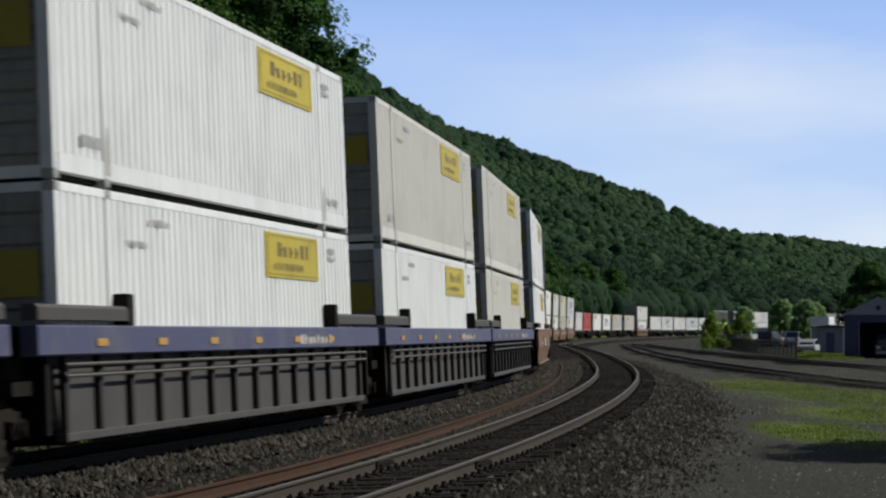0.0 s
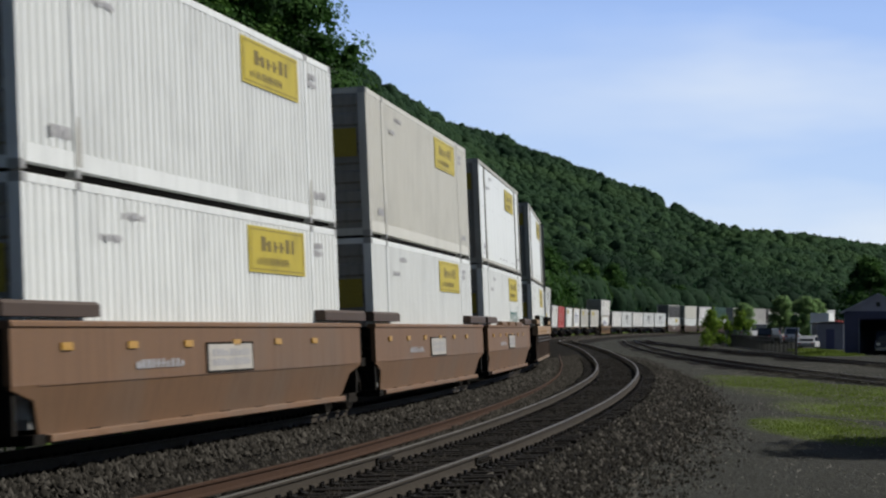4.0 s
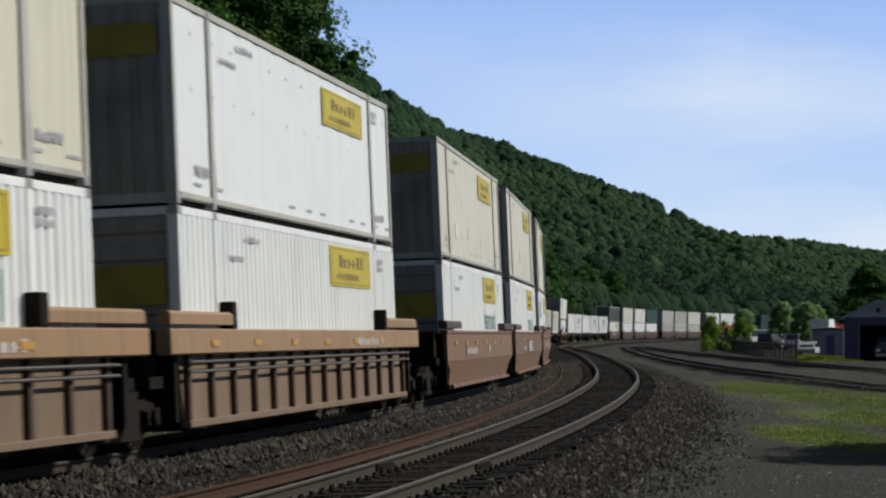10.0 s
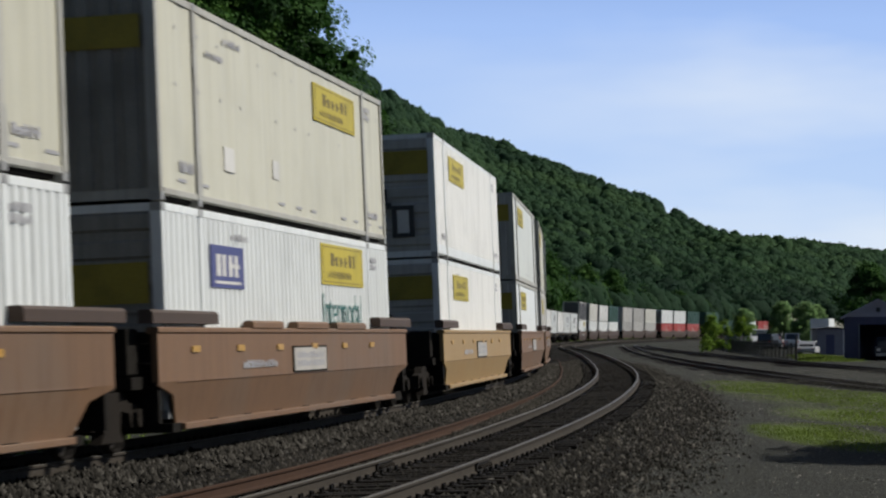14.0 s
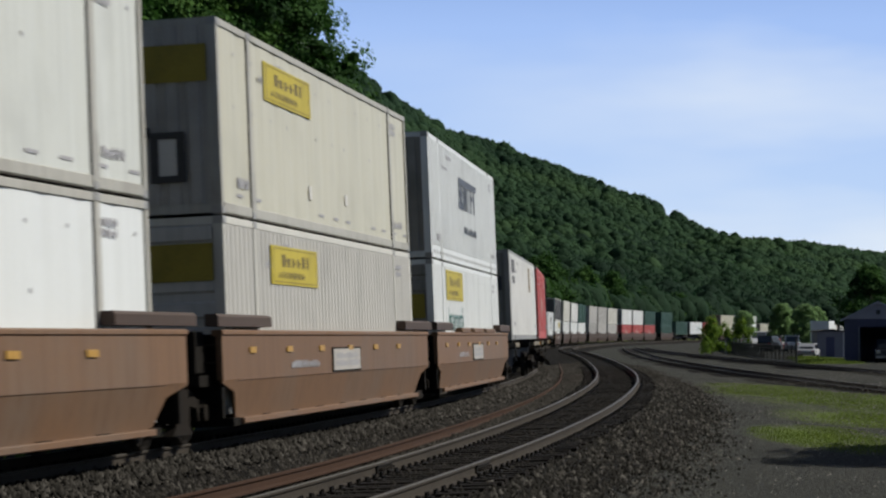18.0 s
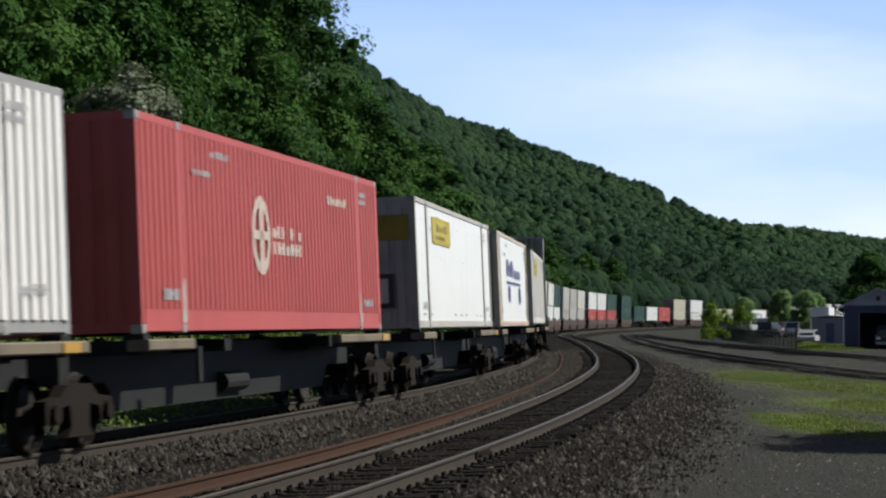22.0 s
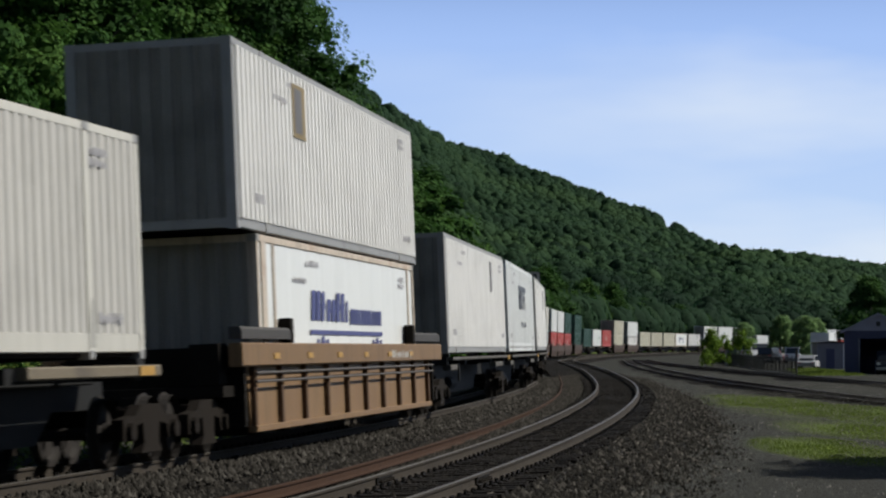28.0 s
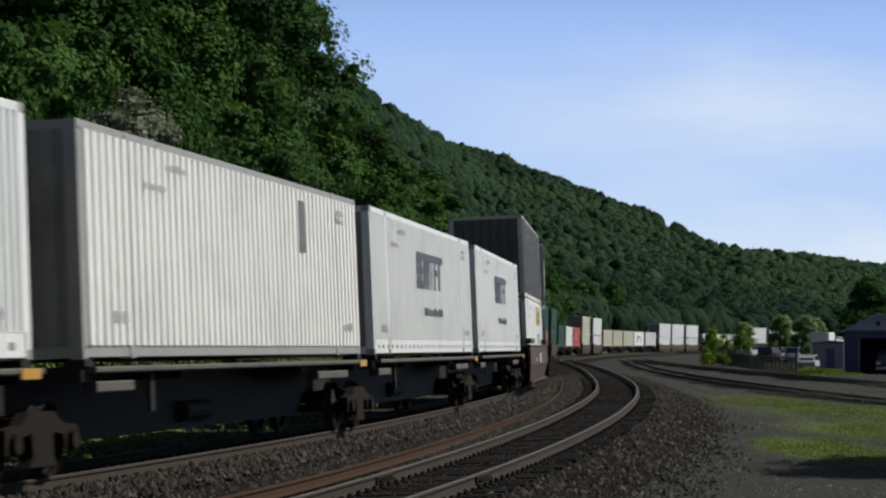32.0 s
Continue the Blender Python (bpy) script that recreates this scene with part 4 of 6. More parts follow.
def well_car(kind, sill, panel, length=17.6, trucks=(-1, 1), label="", reach=9.85, ribs=13, plate=True):
    """A double-stack well car unit: two side girders, floor, ends, fittings and trucks; x along the car."""
    car = tagged(new("well_car"), label, "rail car", "cars of the train")
    xe = length / 2
    for sd in (-1, 1):
        if kind == "ribbed":
            part("top_sill", Shape().box(-xe - 0.62, xe + 0.62, *sorted((sd * 1.31, sd * 1.52)), 1.25, 1.6, 0.02), sill, car)
            part("side_panel", Shape().across([(-xe + 0.55, 0.32), (xe - 0.55, 0.32), (xe - 0.35, 1.25), (-xe + 0.35, 1.25)], *sorted((sd * 1.3, sd * 1.335))), panel, car)
            part("bottom_chord", Shape().box(-xe + 0.5, xe - 0.5, *sorted((sd * 1.3, sd * 1.44)), 0.26, 0.36, 0.01), panel, car)
            n = ribs
            for i in range(n + 1):
                x = -xe + 0.62 + i * (2 * xe - 1.24) / n
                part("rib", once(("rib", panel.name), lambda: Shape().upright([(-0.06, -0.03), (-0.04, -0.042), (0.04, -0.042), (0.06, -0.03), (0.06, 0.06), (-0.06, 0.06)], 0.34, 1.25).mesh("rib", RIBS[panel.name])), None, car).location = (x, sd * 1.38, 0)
            pipes = Shape()
            for z in (1.02, 1.15):
                pipes.rod((-xe + 0.4, sd * 1.475, z), (xe - 0.4, sd * 1.475, z), 0.022, 0.022, 6)
            part("brake_pipe", pipes, PIPE, car)
            for e in (-1, 1):
                part("end_post", Shape().box(*sorted((e * (xe - 3.0), e * (xe - 2.75))), *sorted((sd * 1.3, sd * 1.5)), 1.6, 2.0, 0.02), UNDER, car, "short dark guide post")
        else:
            tp = 0.75
            part("side_panel", Shape().across([(-xe - 0.2, 0.9), (xe + 0.2, 0.9), (xe + 0.2, 1.60), (-xe - 0.2, 1.60)], *sorted((sd * 1.36, sd * 1.45))), panel, car)
            out = [(-xe + tp + 0.25, 0.3), (xe - tp - 0.25, 0.3), (xe - tp + 0.15, 0.72), (xe + 0.2, 0.86), (xe + 0.2, 0.9), (-xe - 0.2, 0.9), (-xe - 0.2, 0.86), (-xe + tp - 0.15, 0.72)]
            k = len(out)
            lean = [(x, sd * (1.45 - (0.9 - z) * 0.235), z) for x, z in out] + [(x, sd * (1.41 - (0.9 - z) * 0.235), z) for x, z in out]
            part("lower_panel", Shape().add(lean, [tuple(range(k)) if sd > 0 else tuple(range(k - 1, -1, -1))] + [tuple(range(2 * k - 1, k - 1, -1)) if sd > 0 else tuple(range(k, 2 * k))] + [(i, (i + 1) % k, k + (i + 1) % k, k + i) for i in range(k)]), panel, car)
            part("top_sill", Shape().box(-xe - 0.22, xe + 0.22, *sorted((sd * 1.3, sd * 1.475)), 1.53, 1.615, 0.02), sill, car)
            part("bottom_chord", Shape().box(-xe + 1.1, xe - 1.1, *sorted((sd * 1.3, sd * 1.425)), 0.24, 0.33, 0.012), sill, car)
            part("fold_line", Shape().box(-xe + 0.7, xe - 0.7, *sorted((sd * 1.44, sd * 1.458)), 0.885, 0.91), sill, car)
        if sd < 0:
            yy = -1.524 if kind == "ribbed" else -1.462
            for i in range(6):
                x = -xe + 1.6 + i * (2 * xe - 2.6) / 6
                part("reflector", once("reflector", lambda: Shape().box(-0.2, 0.2, -0.012, 0.004, -0.045, 0.045).mesh("reflector", REFLECT)), None, car).location = (x, yy, 1.4 if kind == "ribbed" else 1.32)
            if kind != "ribbed" and not plate:
                fp = part("faded_strip", Shape().box(-4.9, -1.9, yy - 0.012, yy + 0.012, 0.98, 1.24), TANPANEL, car, "faded tan stencil strip")
                tagged(part("stencil_mark", bars(Shape(), -4.75, -2.05, 1.01, 1.21, yy - 0.016, 11, 57), DATAPLATE, fp), kind="stuff")
                part("data_square", Shape().box(1.1, 1.5, yy - 0.012, yy + 0.012, 1.06, 1.22), DATAPLATE, car, "small pale data square")
            elif kind != "ribbed":
                dp = part("data_panel", Shape().box(-1.25, 1.15, yy - 0.012, yy + 0.012, 0.93, 1.3), DATAPLATE, car, "dulled pale data panel")
                part("panel_frame", Shape().box(-1.33, 1.23, yy - 0.006, yy + 0.012, 0.90, 0.93).box(-1.33, 1.23, yy - 0.006, yy + 0.012, 1.3, 1.33).box(-1.33, -1.25, yy - 0.006, yy + 0.012, 0.93, 1.3).box(1.15, 1.23, yy - 0.006, yy + 0.012, 0.93, 1.3), UNDER, dp)
                tagged(part("panel_bar", bars(Shape(), -1.1, 1.0, 0.98, 1.25, yy - 0.016, 9, 51, 2), FADED, dp), kind="stuff")
                tagged(part("stencil_mark", bars(Shape(), -4.6, -2.4, 1.0, 1.15, yy - 0.006, 10, 53), FADED, car), kind="stuff")
            else:
                tagged(part("stencil_mark", bars(Shape(), 3.0, 5.4, 1.3, 1.5, yy - 0.006, 8, 55), DATAPLATE, car), kind="stuff")
    fl = Shape()
    for i in range(9):
        x = -xe + 0.9 + i * (2 * xe - 1.8) / 8
        fl.box(x - 0.2, x + 0.2, -1.36, 1.36, 0.22, 0.34)
    fl.box(-xe + 0.6, xe - 0.6, -0.35, 0.35, 0.22, 0.33)
    part("well_floor", fl, UNDER, car)
    for e in (-1, 1):
        end_fittings(car, e, xe, 1.6, TAN if sill is TAN else MAROON if kind == 'smooth' else GREYRIB)
    for e in trucks:
        truck(car, e * reach)
    part("brake_box", Shape().box(-xe - 0.75, -xe - 0.25, -1.2, -0.75, 1.0, 1.6, 0.02), UNDER, car)
    for sd in (-1, 1):
        for z in (1.15, 1.4):
            part("grab_iron", Shape().rod((-xe - 0.32, sd * 1.35, z), (-xe - 0.32, sd * 0.95, z), 0.015, 0.015, 6), UNDER, car)
    return car


SPINEBLACK = surface("dusty_black_spine_paint", (0.02, 0.0208, 0.0215), 0.7, 0.0, (30, 0.3), (1.2, 0.4), (0.024, 0.023, 0.022), (50, 0.3, 0.01), spec=0.12)


def spine_car(label, length=16.2, trucks=(1,), reach=8.85, dark=False):
    """A spine car unit: one centre girder, cross arms and side shelves that carry a container's corners."""
    car = tagged(new("spine_car"), label, "rail car", "cars of the train")
    xe = length / 2
    part("centre_sill", Shape().across([(-reach, 0.76), (-7.0, 0.76), (-6.4, 0.36), (6.4, 0.36), (7.0, 0.76), (reach, 0.76), (reach, 1.28), (-reach, 1.28)], -0.42, 0.42), SPINEBLACK, car)
    for x in (-xe + 0.25, -3.6, 3.6, xe - 0.25):
        part("cross_arm", Shape().along([(-1.25, 1.12), (1.25, 1.12), (1.25, 1.3), (0.4, 1.32), (-0.4, 1.32), (-1.25, 1.3)], x - 0.18, x + 0.18), SPINEBLACK, car)
    for sd in (-1, 1):
        for a, b in ((-xe - 0.1, -xe + 2.1), (xe - 4.4, xe + 0.25)):
            if not dark:
                part("side_shelf", Shape().box(a, b, *sorted((sd * 1.12, sd * 1.42)), 1.16, 1.31, 0.02), surface_shelf(), car, "scuffed ochre-grey side shelf")
        for x in (-xe + 0.2, xe - 0.2):
            part("pedestal", Shape().box(x - 0.14, x + 0.14, *sorted((sd * 1.02, sd * 1.3)), 1.3, 1.39, 0.01), SPINEBLACK, car)
        if dark:
            part("side_shelf", Shape().box(-xe + 0.2, xe + 0.1, *sorted((sd * 1.14, sd * 1.4)), 1.22, 1.3, 0.02), DARKSHELF, car, "dusty dark grey side shelf")
            for a, b in ((-xe + 0.5, -xe + 2.0), (xe - 3.6, xe - 1.2)):
                part("shelf_bracket", Shape().box(a, b, *sorted((sd * 1.1, sd * 1.3)), 0.98, 1.12, 0.02), DARKSHELF, car)
        part("reflector", once("reflector_wide", lambda: Shape().box(-0.28, 0.28, -0.012, 0.004, -0.06, 0.06).mesh("reflector", REFLECT)), None, car).location = (xe - 0.35, sd * (1.41 if dark else 1.432), 1.235)
        part("hanger", Shape().box(-5.2, -5.0, *sorted((sd * 1.2, sd * 1.24)), 0.7, 1.2), SPINEBLACK, car)
    part("hitch_beam", Shape().box(xe - 4.8, xe - 0.9, -0.9, 0.9, 1.08, 1.2, 0.02), SPINEBLACK, car)
    part("brake_cylinder", Shape().rod((-1.2, -0.45, 0.62), (0.2, -0.45, 0.62), 0.16, 0.16, 12), SPINEBLACK, car)
    part("brake_rod", Shape().rod((-6.5, -0.2, 0.6), (6.5, -0.2, 0.6), 0.025, 0.025, 6), SPINEBLACK, car)
    part("air_tank", Shape().rod((2.2, 0.45, 0.6), (3.6, 0.45, 0.6), 0.2, 0.2, 12), SPINEBLACK, car)
    for e in trucks:
        truck(car, e * (reach - (0.0 if e > 0 else 1.0)))
    return car


DARKSHELF = surface("dusty_dark_shelf", (0.085, 0.08, 0.072), 0.75, 0.0, (30, 0.2), (1.2, 0.5), (0.04, 0.037, 0.034), (60, 0.2, 0.006))


def surface_shelf():
    return once("shelf_paint", lambda: surface("scuffed_shelf_paint", (0.16, 0.135, 0.095), 0.7, 0.0, (30, 0.2), (1.2, 0.5), (0.05, 0.045, 0.04), (60, 0.2, 0.006)))


CAR_KINDS = {
    "blue": lambda tr: well_car("ribbed", BLUEGREY, GREYRIB, 17.6, tr, "well car with blue-grey sill and dusty grey ribbed sides"),
    "tan": lambda tr: well_car("ribbed", TAN, TANPANEL, 17.6, tr, "well car with tan sill and brown ribbed sides"),
    "brown": lambda tr: well_car("smooth", BROWN, BROWN, 17.6, tr, "smooth-sided faded brown well car"),
    "brown_plain": lambda tr: well_car("smooth", BROWN, BROWN, 17.6, tr, "smooth-sided faded brown well car with tan stencil strip", plate=False),
    "gold": lambda tr: well_car("smooth", GOLD, GOLD, 17.6, tr, "smooth-sided golden yellow well car"),
    "maroon": lambda tr: well_car("smooth", MAROON, MAROON, 17.6, tr, "smooth-sided dull maroon well car"),
    "rib40": lambda tr: well_car("ribbed", OCHREPAINT, OCHREPAINT, 17.6, tr, "ochre-brown ribbed single well car", ribs=9),
    "spine_dark": lambda tr: spine_car("black spine car with dark grey shelves", 16.2, tr, dark=True),
    "spine": lambda tr: spine_car("black spine car with ochre-grey shelves", 16.2, tr),
}

# the train from front to rear: place of the middle at the start, car, its place in its set, containers from below
CONSIST = [
    (-2.9, "blue", "m", "fine fine"), (16.7, "blue", "f", "fine fine_grey"),
    (36.3, "blue", "f", "fine fine"), (55.9, "blue", "m", "fine fine_grey"), (75.3, "blue", "l", "fine_grey fine_grey"),
    (98.9, "brown", "f", "fine fine"), (118.4, "brown", "m", "fine fine_grey"), (137.9, "brown", "l", "word post_white"),
    (161.0, "tan", "f", "word post_white"), (180.6, "tan", "m", "word post"), (200.3, "tan", "l", "fine post_white"),
    (223.9, "brown_plain", "f", "word post"), (243.5, "brown", "m", "word post"), (263.2, "brown", "l", "word_blue post"),
    (286.9, "gold", "s", "fine_front fine_front"),
    (310.2, "brown", "f", "front_sign_white front_sign_pale"), (329.9, "brown", "m", "fine_front_grey front_sign"), (349.5, "brown", "l", "word_front block_letters"),
    (370.7, "spine", "f", "wide_dark"), (389.5, "spine", "l", "red"), (410.6, "spine", "f", "front_sign_white"),
    (428.9, "spine", "m", "navy_letters/14.63"), (447.9, "spine", "l", "fine_front_grey"), (469.0, "spine", "s", "fine_front_grey"),
    (490.3, "rib40", "s", "navy_letters/14.63 wide_front/16.15/-0.4"),
    (511.0, "spine_dark", "f", "wide"), (528.6, "spine_dark", "m", "block_letters"), (546.4, "spine_dark", "m", "wide"), (564.0, "spine_dark", "m", "block_letters"), (581.7, "spine_dark", "l", "block_letters"),
    (602.0, "maroon", "s", "word charcoal"),
    (625.5, "maroon", "f", "fine fine_grey"), (645.4, "maroon", "m", "fine wide"), (664.0, "maroon", "l", "fine green"),
    (688.5, "maroon", "f", "dull dull"), (707.0, "maroon", "m", "dull dull"), (726.0, "maroon", "l", "dull fine_grey"),
    (751.0, "maroon", "f", "red fine"), (769.5, "maroon", "m", "red fine"), (788.5, "maroon", "l", "red green"),
    (814.0, "maroon", "s", "green green"),
    (835.7, "spine", "f", "green"), (856.0, "spine", "m", "word"), (874.7, "spine", "l", "red"),
    (896.4, "maroon", "s", "plain_cream plain_cream"), (920.0, "maroon", "s", "wide fine"),
    (940.6, "spine", "f", "plain_cream"), (958.5, "spine", "m", "plain_cream"), (976.9, "spine", "m", "plain_cream"), (994.2, "spine", "m", "navy_letters"), (1012.6, "spine", "l", "wide"),
    (1034.4, "maroon", "f", "fine fine"), (1053.3, "maroon", "m", "fine fine"), (1073.3, "maroon", "l", "wide fine"),
    (1096.4, "spine", "f", "fine"), (1114.1, "spine", "m", "wide"), (1131.8, "spine", "l", "fine"),
    (1153.0, "maroon", "f", "fine fine"), (1172.6, "maroon", "m", "red fine"), (1192.2, "maroon", "l", "fine wide"),
    (1214.5, "spine", "f", "fine"), (1232.2, "spine", "m", "wide"), (1249.9, "spine", "m", "fine"), (1267.6, "spine", "l", "wide"),
    (1290, "maroon", "f", "fine fine"), (1309.6, "maroon", "m", "fine fine"), (1329.2, "maroon", "l", "wide fine"),
]
SPEED = 15.915
MOVERS = []  # thing, place at the start, height above the rail heads


def place(proto, key, s, dz):
    """The first use takes the thing itself, later ones a copy."""
    m = car_pose(s) @ pose(0, 0, dz)
    if key in PLACED:
        ob = copy_thing(proto, m)
    else:
        PLACED.add(key)
        ob = proto
        ob.matrix_basis = m
    MOVERS.append((ob, s, dz))
    return ob


PLACED = set()
TRUCK_ENDS = {"f": (-1, 1), "m": (1,), "l": (1,), "s": (-1, 1)}
for _s, _kind, _set, _load in CONSIST:
    _tr = TRUCK_ENDS[_set]
    _key = (_kind, _tr, _s > FAR_FROM, _set == "l" and _kind == "brown")
    _fresh = _key not in PLACED
    _car = once(_key, lambda: pruned(CAR_KINDS[_kind](_tr)) if _s > FAR_FROM else CAR_KINDS[_kind](_tr))
    if _fresh and _key[3]:
        # short rounded guides along the sill of the last unit of a set
        for _a, _b in ((-4.0, -2.0), (-1.0, 1.4), (2.1, 4.7)):
            for _sd in (-1, 1):
                part("sill_guide", Shape().along([(_sd * 1.32, 1.615), (_sd * 1.49, 1.615), (_sd * 1.49, 1.69), (_sd * 1.45, 1.725), (_sd * 1.36, 1.725), (_sd * 1.32, 1.69)], _a, _b), BROWN, _car)
    place(_car, _key, _s, 0.0)
    _z = 1.39 if _kind.startswith("spine") else 0.40
    for _c in _load.split():
        _style, _len, _dx = (_c.split("/") + ["16.15", "0"])[:3] if "/" not in _c else (_c.split("/") + ["0"])[:3]
        _len = float(_len)
        place(container(_style, _len, _s > FAR_FROM), (_style, _len, _s > FAR_FROM), _s + float(_dx), _z)
        _z += 2.925


def motions():
    """The train runs towards the camera at a steady speed."""
    for ob, s, dz in MOVERS:
        walk(ob, [(t, car_pose(s - SPEED * t) @ pose(0, 0, dz)) for t in range(0, 33)])


# ---- hill and woods ----
LEAF_DARK = foliage("oak_leaves", [(0.01, 0.032, 0.008), (0.021, 0.06, 0.013), (0.036, 0.092, 0.019), (0.062, 0.132, 0.027)], 0.3, 0.25, 0.25)
# bluish distance haze is mixed into the hillside leaf colours
LEAF_HILL = foliage("hazed_hillside_leaves", [(0.019, 0.048, 0.026), (0.028, 0.065, 0.033), (0.039, 0.084, 0.038), (0.054, 0.106, 0.043)], 0.014, 0.5, 0.22)
LEAF_BOUGH = foliage("hazed_hillside_boughs", [(0.019, 0.048, 0.026), (0.028, 0.065, 0.033), (0.039, 0.084, 0.038), (0.054, 0.106, 0.043)], 0.014, 0.42, 0.22, 0.4)
# darker copy of the boughs: the lower slope's shade put into the colour
LEAF_SHADED = foliage("shaded_hillside_boughs", [(0.009, 0.027, 0.016), (0.014, 0.037, 0.02), (0.02, 0.05, 0.024), (0.03, 0.066, 0.028)], 0.014, 0.4, 0.22, 0.4)
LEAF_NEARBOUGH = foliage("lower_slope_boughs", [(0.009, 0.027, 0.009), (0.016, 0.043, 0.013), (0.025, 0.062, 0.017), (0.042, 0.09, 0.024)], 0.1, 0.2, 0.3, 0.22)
LEAF_LIGHT = foliage("young_leaves", [(0.075, 0.14, 0.02), (0.12, 0.205, 0.028), (0.19, 0.29, 0.04)], 0.9, 0.4)
LEAF_PALE = foliage("pale_leaves", [(0.05, 0.08, 0.035), (0.13, 0.16, 0.10), (0.26, 0.29, 0.22)], 1.1)
BARK = surface("grey_brown_bark", (0.075, 0.06, 0.048), 0.9, 0.0, (14, 0.45), (2, 0.4), None, (20, 0.8, 0.03))
FLOOR = surface("woodland_floor", (0.02, 0.046, 0.017), 0.95, 0.0, (3, 0.4), (0.2, 0.4), (0.026, 0.04, 0.017), (4, 0.8, 0.1))
RNG = np.random.default_rng(7)


def ray_x(px):
    return (px - 784) / FOCAL


def leaf_quads(rng, centres, normals, size):
    """Pointed leaf faces at given places, turned about given normals."""
    n = len(centres)
    nn = normals / np.maximum(np.linalg.norm(normals, axis=1, keepdims=True), 1e-6)
    ref = rng.normal(size=(n, 3))
    a = np.cross(nn, ref)
    a /= np.maximum(np.linalg.norm(a, axis=1, keepdims=True), 1e-6)
    b = np.cross(nn, a)
    ln = (size * rng.uniform(0.6, 1.35, n))[:, None]
    wd = ln * rng.uniform(0.45, 0.75, n)[:, None]
    q = np.stack([centres - a * ln, centres - b * wd + nn * ln * 0.15, centres + a * ln, centres + b * wd + nn * ln * 0.15], axis=1)
    return q.reshape(-1, 3)


def crown_points(rng, height, radius, base, clumps, leaves, clump_r, loose=1.0, belly=0.75):
    """Leaf places and normals of one crown: clumps scattered over a lopsided, lobed body with gaps between."""
    ph = rng.uniform(0, 6.28, 6)
    cs = []
    while len(cs) < clumps:
        u = rng.uniform(0, 1) ** 0.8
        a = rng.uniform(0, 2 * math.pi)
        # outline: widest below the middle, lobed
        w = math.sin(math.pi * min(1, (0.12 + 0.88 * u) ** belly)) ** (0.7 if belly < 1 else 0.5)
        lobe = 1 + (0.22 if belly < 1 else 0.06) * math.sin(3 * a + ph[0] + 4 * u) + (0.16 if belly < 1 else 0.07) * math.sin(5 * a + ph[1] - 7 * u) + (0.12 if belly < 1 else 0.06) * math.sin(9 * u + ph[2])
        r = radius * w * lobe * rng.uniform(0.55 if belly < 1.2 else 0.35, 1.0) ** 0.6
        cs.append((r * math.cos(a), r * math.sin(a), base + (height - base) * u))
    cs = np.array(cs)
    per = leaves // clumps
    axis = np.zeros_like(cs)
    axis[:, 2] = base + (height - base) * 0.42
    out = cs - axis
    out /= np.maximum(np.linalg.norm(out, axis=1, keepdims=True), 1e-6)
    cr = clump_r * rng.uniform(0.6, 1.35, clumps)
    d = rng.normal(size=(clumps, per, 3))
    d /= np.linalg.norm(d, axis=2, keepdims=True)
    rad = rng.uniform(0.35, 1.0, (clumps, per, 1)) ** 0.6
    pts = cs[:, None, :] + d * rad * cr[:, None, None] * np.array([1.0, 1.0, 0.72])
    nor = d * (0.8 if loose > 0.5 else 0.55) + out[:, None, :] * (0.8 if loose > 0.5 else 1.3) + rng.normal(size=d.shape) * 0.45 * loose + np.array([0, 0, 0.3])
    return pts.reshape(-1, 3), nor.reshape(-1, 3)


def bough_quads(rng, mids, r):
    """Closed inner bodies of the leaf clumps, so that no sky shows through them."""
    u, a = np.meshgrid(np.linspace(-1.5, 1.5, 5), np.linspace(0, 2 * math.pi, 7), indexing="ij")
    d = np.stack([np.cos(u) * np.cos(a), np.cos(u) * np.sin(a), np.sin(u) * 0.75], axis=2)
    out = []
    for m in mids:
        k = rng.uniform(0.75, 1.2, d.shape[:2] + (1,))
        k[:, -1] = k[:, 0]
        p = m + d * r * rng.uniform(0.75, 1.2) * k
        out.append(np.stack([p[:-1, :-1], p[:-1, 1:], p[1:, 1:], p[1:, :-1]], axis=2).reshape(-1, 3))
    return np.concatenate(out)


def trunk_shape(rng, height, radius, r0):
    sh = Shape()
    p = Vector((0, 0, -1.0))
    r = r0
    pts = [(p.copy(), r)]
    for i in range(6):
        p = p + Vector((rng.uniform(-0.25, 0.25), rng.uniform(-0.25, 0.25), (height * 0.8 + 1.0) / 6))
        r *= 0.8
        pts.append((p.copy(), r))
    for (a, ra), (b, rb) in zip(pts, pts[1:]):
        sh.rod(a, b, ra, rb, 8)
    for i in range(9):
        a, ra = pts[2 + i % 4]
        az = rng.uniform(0, 6.28)
        b = a + Vector((math.cos(az) * radius * 0.45, math.sin(az) * radius * 0.45, height * 0.12))
        c = b + Vector((math.cos(az + 0.4) * radius * 0.3, math.sin(az + 0.4) * radius * 0.3, height * 0.08))
        sh.rod(a, b, ra * 0.5, ra * 0.3, 6)
        sh.rod(b, c, ra * 0.3, ra * 0.1, 6)
    return sh


def tree(label, seed, height, radius, base, clumps, leaves, leaf, clump_r, mat, name="tree", category="tree", group="", belly=0.75):
    """A tree or tall shrub: trunk with limbs, crown of separate leaves in clumps."""
    rng = np.random.default_rng(seed)
    t = tagged(new(name), label, category, group)
    part("trunk", trunk_shape(rng, height, radius, max(0.05, height * 0.016)), BARK, t)
    pts, nor = crown_points(rng, height, radius, base, clumps, leaves, clump_r, 1.0, belly)
    mids = pts.reshape(clumps, -1, 3).mean(axis=1)
    part("crown", quad_cloud("crown", np.concatenate([leaf_quads(rng, pts, nor, leaf), bough_quads(rng, mids, clump_r * 0.4)]), mat), None, t)
    return t


